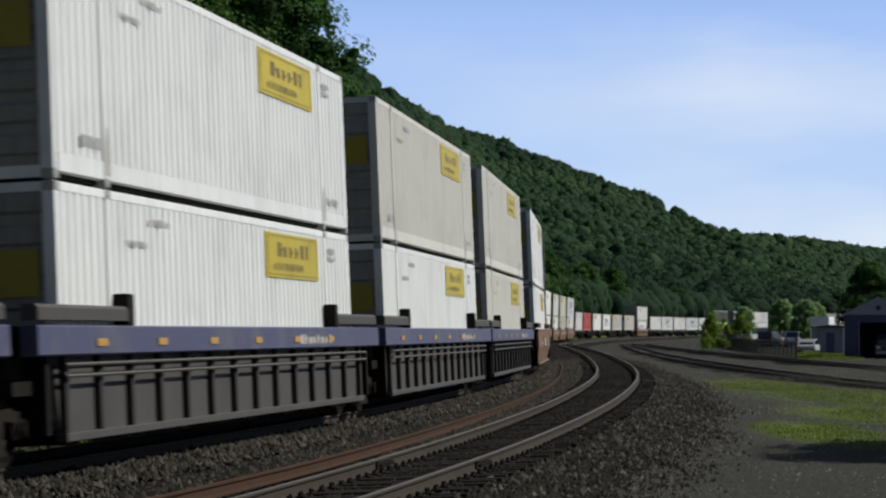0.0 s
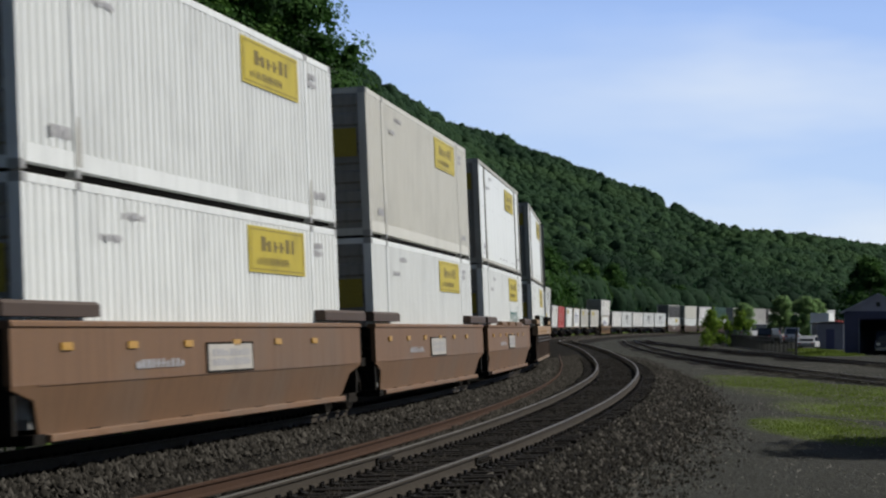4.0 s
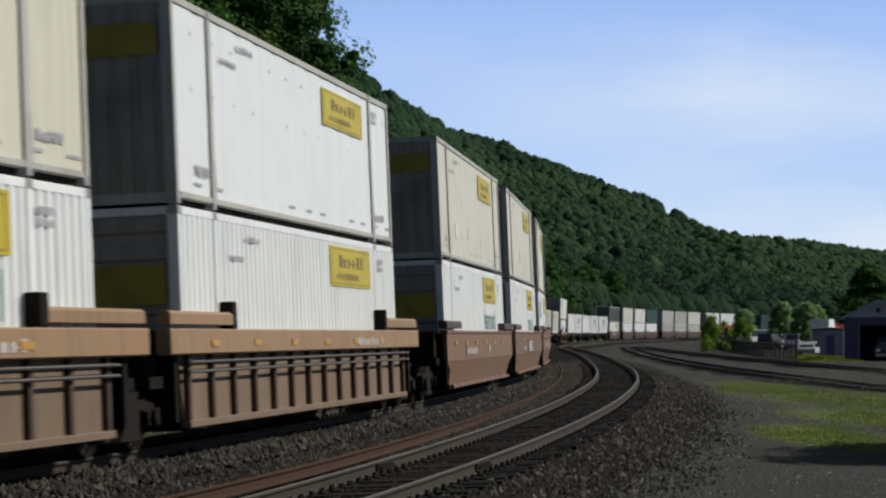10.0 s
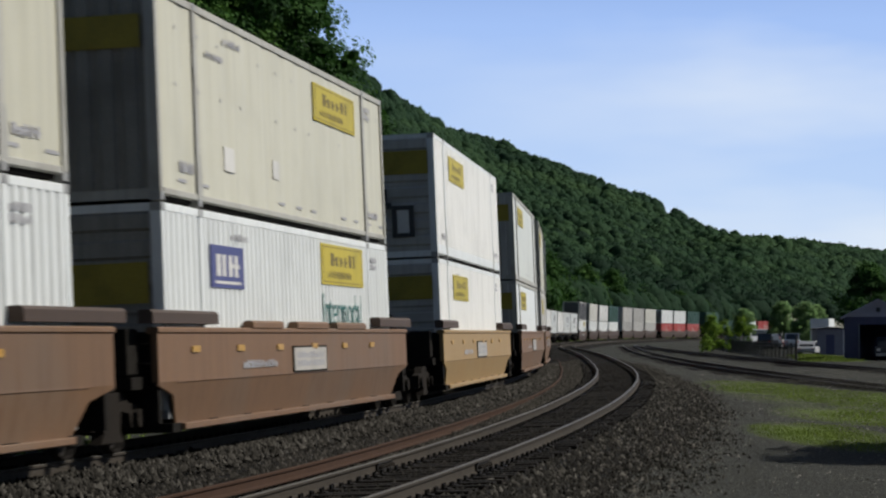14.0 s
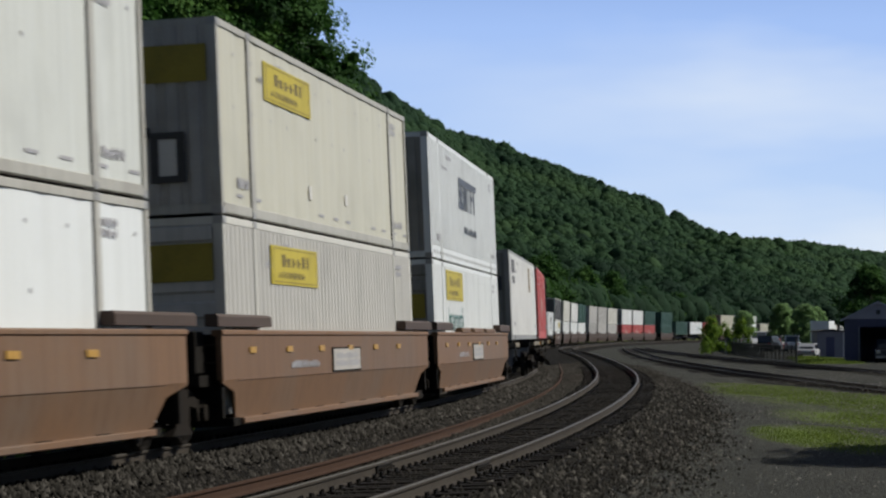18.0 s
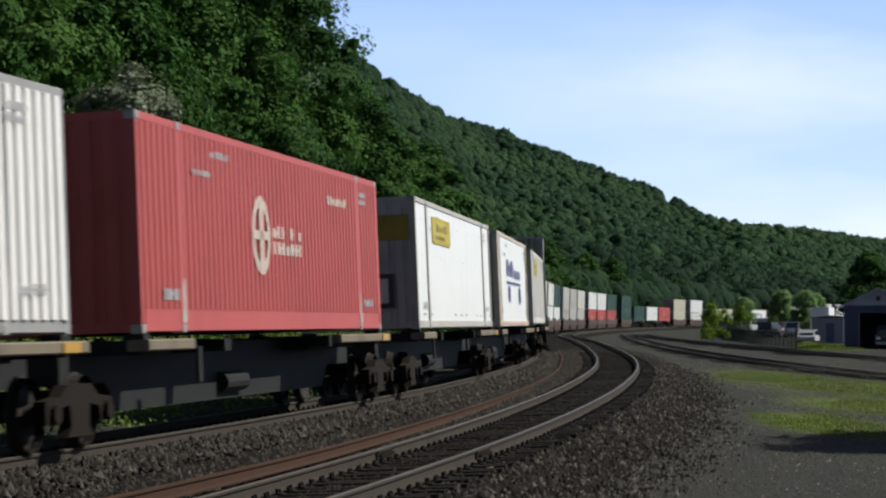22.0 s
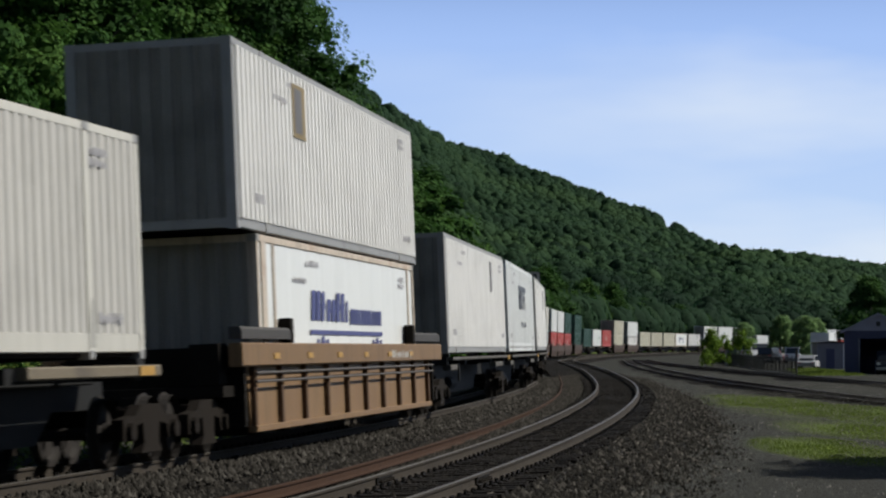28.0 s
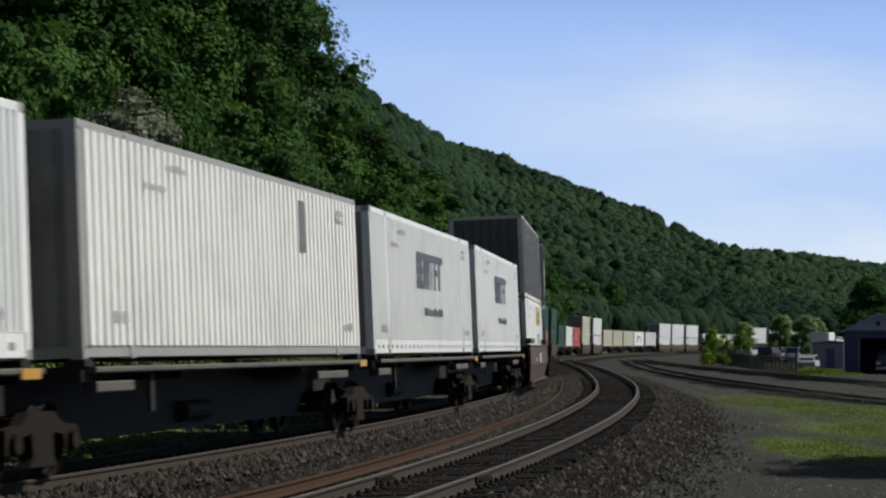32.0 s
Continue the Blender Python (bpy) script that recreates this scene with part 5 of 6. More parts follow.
# terrain of the wooded ridge: columns fan out from the valley, rows run from its foot to its crest and over
RIDGE = [(-1600, 330, 58), (-400, 420, 62), (0, 470, 66), (400, 540, 68), (560, 570, 66), (660, 600, 53.5), (700, 620, 52.5), (755, 660, 52), (880, 750, 52), (1030, 850, 50),
         (1163, 950, 45.5), (1230, 1000, 41.5), (1330, 1050, 38), (1400, 1080, 38), (1480, 1120, 37), (1568, 1160, 35), (1900, 1300, 30), (2600, 1500, 25)]


def set_back(px, d, h):
    """The ridge's near end lies further back than its low far end; trees of about 14 m stand on it."""
    k = float(np.interp(px, (880, 1330), (1.75, 1.0)))
    return px, d * k, (h + 7) * k + float(np.interp(px, (880, 1330), (0.3, -6.7)))


RIDGE = [set_back(*r) for r in RIDGE]
_mask = (LINE_Y > 20) & (LINE_S < 1400)
_lx, _ly, _lt = LINE_X[_mask], LINE_Y[_mask], LINE_T[_mask]
FOOT = 10.0


def foot_distance(px):
    """Distance at which a line of sight leaves the track's far side and meets the hill's foot."""
    bx, by = _lx - FOOT * np.cos(_lt), _ly + FOOT * np.sin(_lt)
    over = np.where(bx > ray_x(px) * by)[0]
    return float(by[over[0]]) if len(over) else 900.0


COLS = np.arange(-1600, 2601, 25)
FOOT_D = np.array([foot_distance(c) for c in COLS])
RIDGE_D = np.interp(COLS, [r[0] for r in RIDGE], [r[1] for r in RIDGE])
RIDGE_H = np.interp(COLS, [r[0] for r in RIDGE], [r[2] for r in RIDGE])
FOOT_D = np.minimum(FOOT_D, RIDGE_D - 120)


def hill_at(px, v):
    """A place on the hill: column and way up (0 foot, 1 crest, up to 1.6 behind it)."""
    f, r, h = np.interp(px, COLS, FOOT_D), np.interp(px, COLS, RIDGE_D), np.interp(px, COLS, RIDGE_H)
    d = f + (r - f) * v
    z0 = GROUND_Z + 0.45 * min(max((d - 90) / 410, 0), 1.3)
    up = d / r * v ** 0.9 if v <= 1 else 1 - (v - 1) * 0.55
    z = z0 - 0.1 + (h - z0) * up
    x, y = ray_x(px) * d, d
    z += noise.noise((x * 0.009 + 3, y * 0.0045, 1)) * 13.0 * math.sin(math.pi * min(v, 1.0)) ** 1.5
    z += noise.noise((x * 0.02, y * 0.012, 5)) * 3.0 * min(1, v * 3) + noise.noise((x * 0.07, y * 0.04, 9)) * 0.8 * min(1, v * 3)
    return x, y, z


def build_hill():
    vs = [0, 0.02, 0.05, 0.1, 0.17, 0.25, 0.34, 0.44, 0.55, 0.66, 0.77, 0.88, 0.95, 1.0, 1.08, 1.25, 1.6, 2.2]
    sh = Shape()
    for v in vs:
        for c in COLS:
            sh.v.append(hill_at(c, v))
    n = len(COLS)
    for j in range(len(vs) - 1):
        for i in range(n - 1):
            sh.f.append((j * n + i, j * n + i + 1, (j + 1) * n + i + 1, (j + 1) * n + i))
    me = sh.mesh("hillside", FLOOR)
    me.shade_smooth()
    tagged(new("hillside", me), "dark wooded hillside rising beyond the railway", "hillside", kind="structure")


build_hill()
# unseen slope added behind the viewpoint; it keeps horizon light off the container ends
_sh = Shape()
for _j, (_y, _z) in enumerate(((-70, -1), (-130, 22), (-200, 46), (-320, 64))):
    for _i in range(25):
        _x = -720 + 60 * _i
        _sh.v.append((_x, _y - abs(_x) * 0.06 - 8 * math.sin(_i), _z + 5 * math.sin(_i * 1.7 + _j)))
for _j in range(3):
    for _i in range(24):
        _sh.f.append((_j * 25 + _i, _j * 25 + _i + 1, _j * 25 + _i + 26, _j * 25 + _i + 25))
tagged(new("hillside", _sh.mesh("hillside", FLOOR)), "unseen slope added behind the viewpoint to block horizon light", "hillside", kind="structure")


def crown_proto(rng, rows, cols, bumps, leaves, leaf):
    """One lumpy broad-leaved crown of height and radius 1: a closed body of rounded boughs, and leaf faces standing out of it."""
    dirs = rng.normal(size=(bumps, 3))
    dirs[:, 2] = np.abs(dirs[:, 2]) * 0.9 - 0.15
    dirs /= np.linalg.norm(dirs, axis=1, keepdims=True)
    amp = rng.uniform(0.14, 0.32, bumps)
    width = rng.uniform(0.22, 0.42, bumps)

    def skin(d):
        ang = np.arccos(np.clip(d @ dirs.T, -1, 1))
        r = 0.74 + np.max(amp * np.exp(-(ang / width) ** 2), axis=-1)
        p = d * r[..., None]
        p[..., 2] = 0.46 + 0.5 * p[..., 2] * np.where(p[..., 2] < 0, 0.9, 1.0)
        return p
    u, a = np.meshgrid(np.linspace(-1.3, 1.57, rows + 1), np.linspace(0, 2 * math.pi, cols, endpoint=False), indexing="ij")
    d = np.stack([np.cos(u) * np.cos(a), np.cos(u) * np.sin(a), np.sin(u)], axis=2)
    d = d + rng.normal(size=d.shape) * 0.03
    d /= np.linalg.norm(d, axis=2, keepdims=True)
    body = skin(d).reshape(-1, 3)
    faces = np.array([(i * cols + j, i * cols + (j + 1) % cols, (i + 1) * cols + (j + 1) % cols, (i + 1) * cols + j) for i in range(rows) for j in range(cols)])
    e = rng.normal(size=(leaves, 3))
    e[:, 2] = np.abs(e[:, 2]) - 0.25
    e /= np.linalg.norm(e, axis=1, keepdims=True)
    q = leaf_quads(rng, skin(e) * rng.uniform(0.96, 1.05, (leaves, 1)), e + rng.normal(size=e.shape) * 0.45, leaf)
    return body, faces, q


def build_woods():
    """The hillside's far woods: broad-leaved crowns of many sizes, larger on the lower slopes."""
    rng = np.random.default_rng(21)
    fine = [crown_proto(rng, 14, 20, 40, 760, 0.05) for _ in range(6)]
    coarse = [crown_proto(rng, 8, 11, 22, 44, 0.085) for _ in range(8)]
    vs, fs, mats, n0, count = [], [], [], 0, 0
    while count < 7000:
        px = rng.uniform(610, 1700)
        v = rng.uniform(0.0, 1.02)
        f, r = np.interp(px, COLS, FOOT_D), np.interp(px, COLS, RIDGE_D)
        d = f + (r - f) * v
        if d < 270 or rng.uniform() > d / 1500:
            continue
        count += 1
        x, y, z = hill_at(px, v)
        low = max(0.0, 1 - v * 1.6) if px < 1230 else max(0.35, 1 - v)
        rad = rng.uniform(3.0, 4.5) + 1.8 * low * rng.uniform(0.2, 1.2)
        h = rad * rng.uniform(1.75, 2.1) + 2.6
        near = d < 430
        # mostly low on the slope, trees take the copy with shade in its colour
        low_shade = noise.noise((x * 0.012, y * 0.006, 21)) * 0.5 + rng.uniform(-0.2, 0.2) + (0.55 - v) * 1.1 > 0.0
        body, faces, leaf = (fine if near else coarse)[rng.integers(6)]
        t = rng.uniform(0, 6.283)
        rot = np.array([(math.cos(t), -math.sin(t), 0), (math.sin(t), math.cos(t), 0), (0, 0, 1)])
        grow = np.array([rad, rad * rng.uniform(0.85, 1.15), h])
        for pts, fc, m in ((body, faces, 2 if near else 4 if low_shade else 0), (leaf, np.arange(len(leaf)).reshape(-1, 4), 3 if near else 4 if low_shade else 1)):
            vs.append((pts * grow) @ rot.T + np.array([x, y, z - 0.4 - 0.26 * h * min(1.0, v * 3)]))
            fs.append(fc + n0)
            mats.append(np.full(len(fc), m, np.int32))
            n0 += len(pts)
    vs, fs, mats = np.concatenate(vs), np.concatenate(fs), np.concatenate(mats)
    me = bpy.data.meshes.new("far_woods")
    me.vertices.add(len(vs))
    me.vertices.foreach_set("co", vs.astype(np.float32).ravel())
    me.loops.add(fs.size)
    me.loops.foreach_set("vertex_index", fs.astype(np.int32).ravel())
    me.polygons.add(len(fs))
    me.polygons.foreach_set("loop_start", np.arange(0, fs.size, 4, dtype=np.int32))
    me.update(calc_edges=True)
    for m in (LEAF_BOUGH, LEAF_HILL, LEAF_NEARBOUGH, LEAF_DARK, LEAF_SHADED):
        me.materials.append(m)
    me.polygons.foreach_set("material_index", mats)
    tagged(new("far_woods", me), "dense dark green deciduous forest on the hillside", "forest", kind="stuff")


build_woods()

# trees close to the line, left of the train
NEAR = [tree("tall dark green deciduous tree beside the railway", 31 + i, h, r, b, 120 if w < 1 else 330, 32400 if w < 1 else 49500, 0.135 if w < 1 else 0.15, 1.25, LEAF_DARK, group="trees beside the railway", belly=w)
        for i, (h, r, b, w) in enumerate(((22, 5.6, 1.0, 0.75), (24, 6.2, 1.5, 0.9), (20, 5.2, 0.5, 0.75), (17, 4.8, 0.5, 0.75), (24.5, 5.6, 1.0, 1.35)))]
NEAR_SPOTS = [(119, -9.6, 4, 160, 0.9), (114, -12.5, 4, 140, 1.0), (106, -9.6, 0, 0, 0.8), (109, -10.9, 1, 60, 1.05), (98, -13.0, 2, 200, 1.05), (88, -14.6, 3, 20, 1.2), (79, -16.4, 0, 130, 0.95), (72, -17.8, 2, 300, 0.9),
              (112, -19.5, 1, 170, 1.1), (124, -16.0, 2, 90, 1.2), (98, -22.5, 0, 250, 1.1), (132, -11.5, 3, 140, 1.15), (84, -23, 1, 10, 1.0), (140, -20, 0, 33, 1.1),
              (146, -4.8, 3, 200, 0.92), (170, -4.4, 3, 75, 0.86), (200, -3.6, 3, 310, 0.82), (64, -20.5, 3, 110, 1.0)]
_used = set()
for y, x, k, turn, sc in NEAR_SPOTS:
    sl = hill_at(784 + x / y * FOCAL, 0.0)
    d0 = np.interp(784 + x / y * FOCAL, COLS, FOOT_D)
    rd = np.interp(784 + x / y * FOCAL, COLS, RIDGE_D)
    z = hill_at(784 + x / y * FOCAL, (y - d0) / (rd - d0))[2] if y > d0 else GROUND_Z
    m = pose(x, y, z - 0.1, 0, 0, turn)
    if k in _used:
        t = copy_thing(NEAR[k], m)
    else:
        t = NEAR[k]
        t.matrix_basis = m
        _used.add(k)
    t.scale = (sc, sc, sc)

# smaller trees in a row along the foot of the hill
ROW = [tree("medium green roadside tree at the foot of the hill", 61 + i, h, r, 0.4, 70, 5600, 0.25, 1.25, LEAF_DARK, group="trees along the foot of the hill")
       for i, (h, r) in enumerate(((12, 4.2), (13.5, 4.0), (10.5, 3.8)))]
def ground_rise(y):
    return GROUND_Z + 0.45 * min(max((y - 90) / 410, 0), 1.3) - 0.1


_rng = random.Random(5)
_s = 172.0
_i = 0
while _s < 640:
    x, y, _h = on_line(_s, -(10.5 + _rng.uniform(0, 4)))
    m = pose(x, y, ground_rise(y), 0, 0, _rng.uniform(0, 360))
    sc = _rng.uniform(0.85, 1.12) * float(np.interp(_s, (172, 420, 640), (1.45, 1.3, 0.9)))
    if _i < 3:
        t = ROW[_i]
        t.matrix_basis = m
    else:
        t = copy_thing(ROW[_i % 3], m)
    t.scale = (sc, sc, sc)
    _s += _rng.uniform(9, 15)
    _i += 1
for _k in range(16):
    x, y, _h = on_line(150 + 14 * _k + _rng.uniform(-4, 4), -_rng.uniform(19, 27))
    t = copy_thing(ROW[_k % 3], pose(x, y, ground_rise(y) + 1.5, 0, 0, _rng.uniform(0, 360)))
    sc = _rng.uniform(1.25, 1.6)
    t.scale = (sc, sc, sc)

# pale-leaved shrub on the bank
_t = tree("pale silvery-leaved shrub among dark trees", 77, 6.5, 2.4, 0.3, 34, 6500, 0.085, 0.75, LEAF_PALE, "shrub", "shrub")
_t.matrix_basis = pose(-9.9, 74, 3.0)
_bank = part("stem", Shape().rod((0, 0, -5), (0.2, 0, 2.5), 0.2, 0.12), BARK, _t)



LEAF_VERGE = foliage("verge_grass_blades", [(0.05, 0.085, 0.02), (0.09, 0.135, 0.03), (0.14, 0.19, 0.045)], 0.8)
VERGE = surface("weedy_verge", (0.10, 0.138, 0.036), 0.95, 0.0, (6, 0.4), (0.5, 0.5), (0.05, 0.06, 0.024), (9, 0.8, 0.06), spec=0.08)


def build_verge():
    # shaded strip of soil and weeds between the main line and the trees
    me = swept([(-2.9, -0.78), (-4.5, -0.7), (-7, -0.5), (-10.5, -0.1), (-13, 0.5)], -40, 640, 4.0, closed=False, cant=False).mesh("verge", VERGE)
    tagged(new("verge", me), "dark weedy verge along the foot of the trees", "verge", kind="structure")
    rng = np.random.default_rng(12)
    n = 30000
    s = 22 + 190 * rng.uniform(size=n) ** 1.3
    o = -(3.6 + 7.5 * rng.uniform(size=n) ** 0.8)
    hgt = (0.25 + 0.25 * (-o - 3.4)) * rng.uniform(0.15, 1, n) * (0.6 + 0.6 * np.sin(s * 0.7 + np.sin(s * 0.23) * 3) ** 2)
    p = np.array([on_line(a, b)[:2] for a, b in zip(s, o)])
    pts = np.column_stack([p, np.array([line_z(a) for a in s]) - 0.7 + hgt + np.maximum(0, -o - 6) * 0.08])
    nor = rng.normal(size=(n, 3)) * 0.6 + np.array([0.5, -0.2, 0.7])
    tagged(new("undergrowth", quad_cloud("undergrowth", leaf_quads(rng, pts, nor, 0.075), LEAF_VERGE)), "weeds and low undergrowth beside the line", "undergrowth", kind="stuff")


build_verge()


DARKSTONE = surface("oily_ballast_stone", (0.03, 0.027, 0.024), 0.9, spec=0.1)
speckled(DARKSTONE, [(0.006, 0.0056, 0.005), (0.011, 0.0098, 0.0083), (0.018, 0.0158, 0.0134), (0.028, 0.025, 0.0215)])
GRAVELSTONE = surface("yard_gravel_stone", (0.05, 0.05, 0.04), 0.9, spec=0.1)
speckled(GRAVELSTONE, [(0.03, 0.03, 0.024), (0.06, 0.06, 0.05), (0.095, 0.093, 0.08), (0.24, 0.23, 0.21)])


# ---- loose stones, ties and rail fastenings ----
def stones(name, rng, n, place_at, size, mat, label):
    """Angular stones scattered over a bed, their undersides left open."""
    base = np.array([(1, 0, -0.3), (0, 1, -0.3), (-1, 0, -0.3), (0, -1, -0.3), (0, 0, 1)], float)
    fac = np.array([(0, 1, 4), (1, 2, 4), (2, 3, 4), (3, 0, 4)])
    p = place_at(rng, n)
    s = size * rng.uniform(0.5, 1.55, (n, 1, 1)) * rng.uniform(0.6, 1.25, (n, 1, 3))
    v = base[None] * rng.uniform(0.7, 1.3, (n, 5, 3)) + rng.normal(size=(n, 5, 3)) * 0.22
    v[:, 4, :2] += rng.uniform(-0.5, 0.5, (n, 2))
    v *= s
    a = rng.uniform(0, 6.283, n)
    ca, sa = np.cos(a)[:, None], np.sin(a)[:, None]
    v = np.stack([v[..., 0] * ca - v[..., 1] * sa, v[..., 0] * sa + v[..., 1] * ca, v[..., 2]], axis=2) + p[:, None, :]
    me = bpy.data.meshes.new(name)
    tri = (fac[None] + (np.arange(n) * 5)[:, None, None]).reshape(-1)
    me.vertices.add(n * 5)
    me.vertices.foreach_set("co", v.astype(np.float32).ravel())
    me.loops.add(len(tri))
    me.loops.foreach_set("vertex_index", tri.astype(np.int32))
    me.polygons.add(len(tri) // 3)
    me.polygons.foreach_set("loop_start", np.arange(0, len(tri), 3, dtype=np.int32))
    me.update(calc_edges=True)
    me.materials.append(mat)
    tagged(new(name, me), label, "ballast", kind="stuff")


def bed_z(s, o):
    """Surface of the ballast beds; o: to the right of the second track's middle."""
    c = np.sin(np.radians(np.interp(s, LINE_S, LINE_C)))
    q = o + second_side(s)
    z1 = np.interp(s, LINE_S, LINE_Z) + q * c
    z2 = second_z(s) + o * c
    mid = np.maximum(z1 - 0.26 - np.maximum(q - 1.4, 0) / 1.6, z2 - np.interp(-o, (1.5, 2.9), (0.27, 0.42)))
    return np.where(q < 1.4, z1 - 0.25, np.where(o < -1.5, mid, z2 + np.interp(o, (-1.5, -0.9, 0, 0.9, 1.4, 2.6, 3.3, 9), (-0.27, -0.205, -0.198, -0.205, -0.24, -0.62, -0.8, -0.8))))


def on_bed(lo, hi, s0, s1, power, fade=1.0, ragged=0.0):
    def f(rng, n):
        s = s0 + (s1 - s0) * rng.uniform(size=n) ** power
        o = lo + (hi - lo) * rng.uniform(size=n) ** fade + rng.normal(size=n) * ragged
        t, q = np.interp(s, LINE_S, LINE_T), o + second_side(s)
        x, y = np.interp(s, LINE_S, LINE_X) + q * np.cos(t), np.interp(s, LINE_S, LINE_Y) - q * np.sin(t)
        g = np.array([ground_at(a, b) for a, b in zip(x, y)])
        return np.column_stack([x, y, np.maximum(bed_z(s, o), g - 0.01) + rng.uniform(-0.012, 0.015, n)])
    return f


stones("ballast_stones", np.random.default_rng(3), 46000, on_bed(-3.75, -1.1, 20, 150, 1.9), 0.032, MIDSTONE, "grey-brown broken stone ballast between the tracks")


def beside_rail(rng, n):
    """Stones heaped over the tie ends along the train's near rail."""
    s = 18 + 90 * rng.uniform(size=n) ** 1.7
    q = rng.uniform(0.83, 1.62, n)
    t, c = np.interp(s, LINE_S, LINE_T), np.sin(np.radians(np.interp(s, LINE_S, LINE_C)))
    z = np.interp(s, LINE_S, LINE_Z) + q * c - np.interp(q, (0.83, 1.3, 1.62), (0.165, 0.165, 0.3)) + rng.uniform(-0.05, 0.012, n)
    return np.column_stack([np.interp(s, LINE_S, LINE_X) + q * np.cos(t), np.interp(s, LINE_S, LINE_Y) - q * np.sin(t), z])


stones("ballast_stones", np.random.default_rng(7), 15000, beside_rail, 0.04, MIDSTONE, "grey-brown broken stone heaped over the tie ends")
stones("ballast_stones", np.random.default_rng(4), 32000, on_bed(1.25, 3.3, 14, 170, 2.2, 1.0, 0.3), 0.036, STONE, "grey-brown broken stone ballast on the shoulder")
stones("ballast_stones", np.random.default_rng(5), 16000, on_bed(-1.3, 1.3, 16, 130, 1.8), 0.028, DARKSTONE, "dark ballast stones between the rails")
stones("gravel_stones", np.random.default_rng(6), 46000, on_bed(3.0, 16.0, 10, 190, 1.7, 1.15, 0.8), 0.016, GRAVELSTONE, "scattered gravel on the yard ground")


JOINTBAR = surface("oily_joint_bar", (0.012, 0.0105, 0.009), 0.7, 0.0, (30, 0.3), (3, 0.4), spec=0.2)


def tie_mesh():
    sh = Shape()
    sh.box(-1.3, 1.3, -0.115, 0.115, -0.18, 0.0, 0.012)
    return sh.mesh("tie", TIE)


def lay_ties(track, side, s0, s1, zf, seed):
    rnd = random.Random(seed)
    me = once("tie_mesh", tie_mesh)
    plates = Shape()
    s = s0
    while s < s1:
        x, y, t = on_line(s, float(side(s)))
        c = float(np.interp(s, LINE_S, LINE_C))
        ob = part("tie", me, None, track)
        # the tie lies across the track; its x axis points to the right
        ob.matrix_basis = pose(x, y, float(zf(s)) - 0.178 + rnd.uniform(-0.012, 0.008), 0, 0, -math.degrees(t) + rnd.uniform(-1.2, 1.2)) @ pose(rnd.uniform(-0.05, 0.05), 0, 0, 0, -c, 0)
        if s < 84:
            # plates and spike heads under both rails
            for r in (-0.7525, 0.7525):
                a = len(plates.v)
                zt = -0.1725
                plates.box(r - 0.17, r + 0.17, -0.09, 0.09, zt - 0.006, zt + 0.006)
                for q, w in ((-0.1, -0.05), (0.1, 0.05), (-0.1, 0.05), (0.1, -0.05)):
                    plates.box(r + q - 0.018, r + q + 0.018, w - 0.018, w + 0.018, zt, zt + 0.045 + rnd.uniform(0, 0.02))
                m = pose(x, y, float(zf(s)), 0, 0, -math.degrees(t)) @ pose(0, 0, 0, 0, -c, 0)
                for i in range(a, len(plates.v)):
                    plates.v[i] = tuple(m @ Vector(plates.v[i]))
        s += 0.51 + rnd.uniform(-0.03, 0.03)
    tagged(part("tie_plate", plates, JOINTBAR, track), kind="stuff")


lay_ties(second_track, second_side, 12, 132, second_z, 1)
lay_ties(main_track, lambda s: 0.0, 14, 66, lambda s: line_z(s), 2)


def joint_bar(s, off, track):
    """A bolted joint bar on the inner face of a rail."""
    x, y, t = on_line(s, off + float(second_side(s)))
    z = float(second_z(s)) + off * math.sin(radians(float(np.interp(s, LINE_S, LINE_C))))
    bar = [(-0.004, -0.158), (0.05, -0.158), (0.05, -0.135), (0.03, -0.12), (0.03, -0.055), (0.046, -0.042), (0.046, -0.03), (-0.004, -0.03)]
    for sd, turn in ((-1, 180), (1, 0)):
        b = part("joint_bar", once("joint_bar", lambda: Shape().along(bar, -0.5, 0.5).mesh("joint_bar", JOINTBAR)), None, track, "dark bolted joint bar")
        b.matrix_basis = pose(x, y, z, 0, 0, 90 - math.degrees(t)) @ pose(0, 0, 0, 0, 0, turn) @ pose(0, 0.012, 0)
        for k in range(6):
            bo = part("bolt", once("bolt", lambda: Shape().rod((0, 0, 0), (0, 0.06, 0), 0.03, 0.026, 6).mesh("bolt", RAILSIDE)), None, b)
            bo.location = (-0.4 + k * 0.16, 0.03, -0.088)


JOINTS = ((34.2, -0.7525), (33.4, 0.7525))

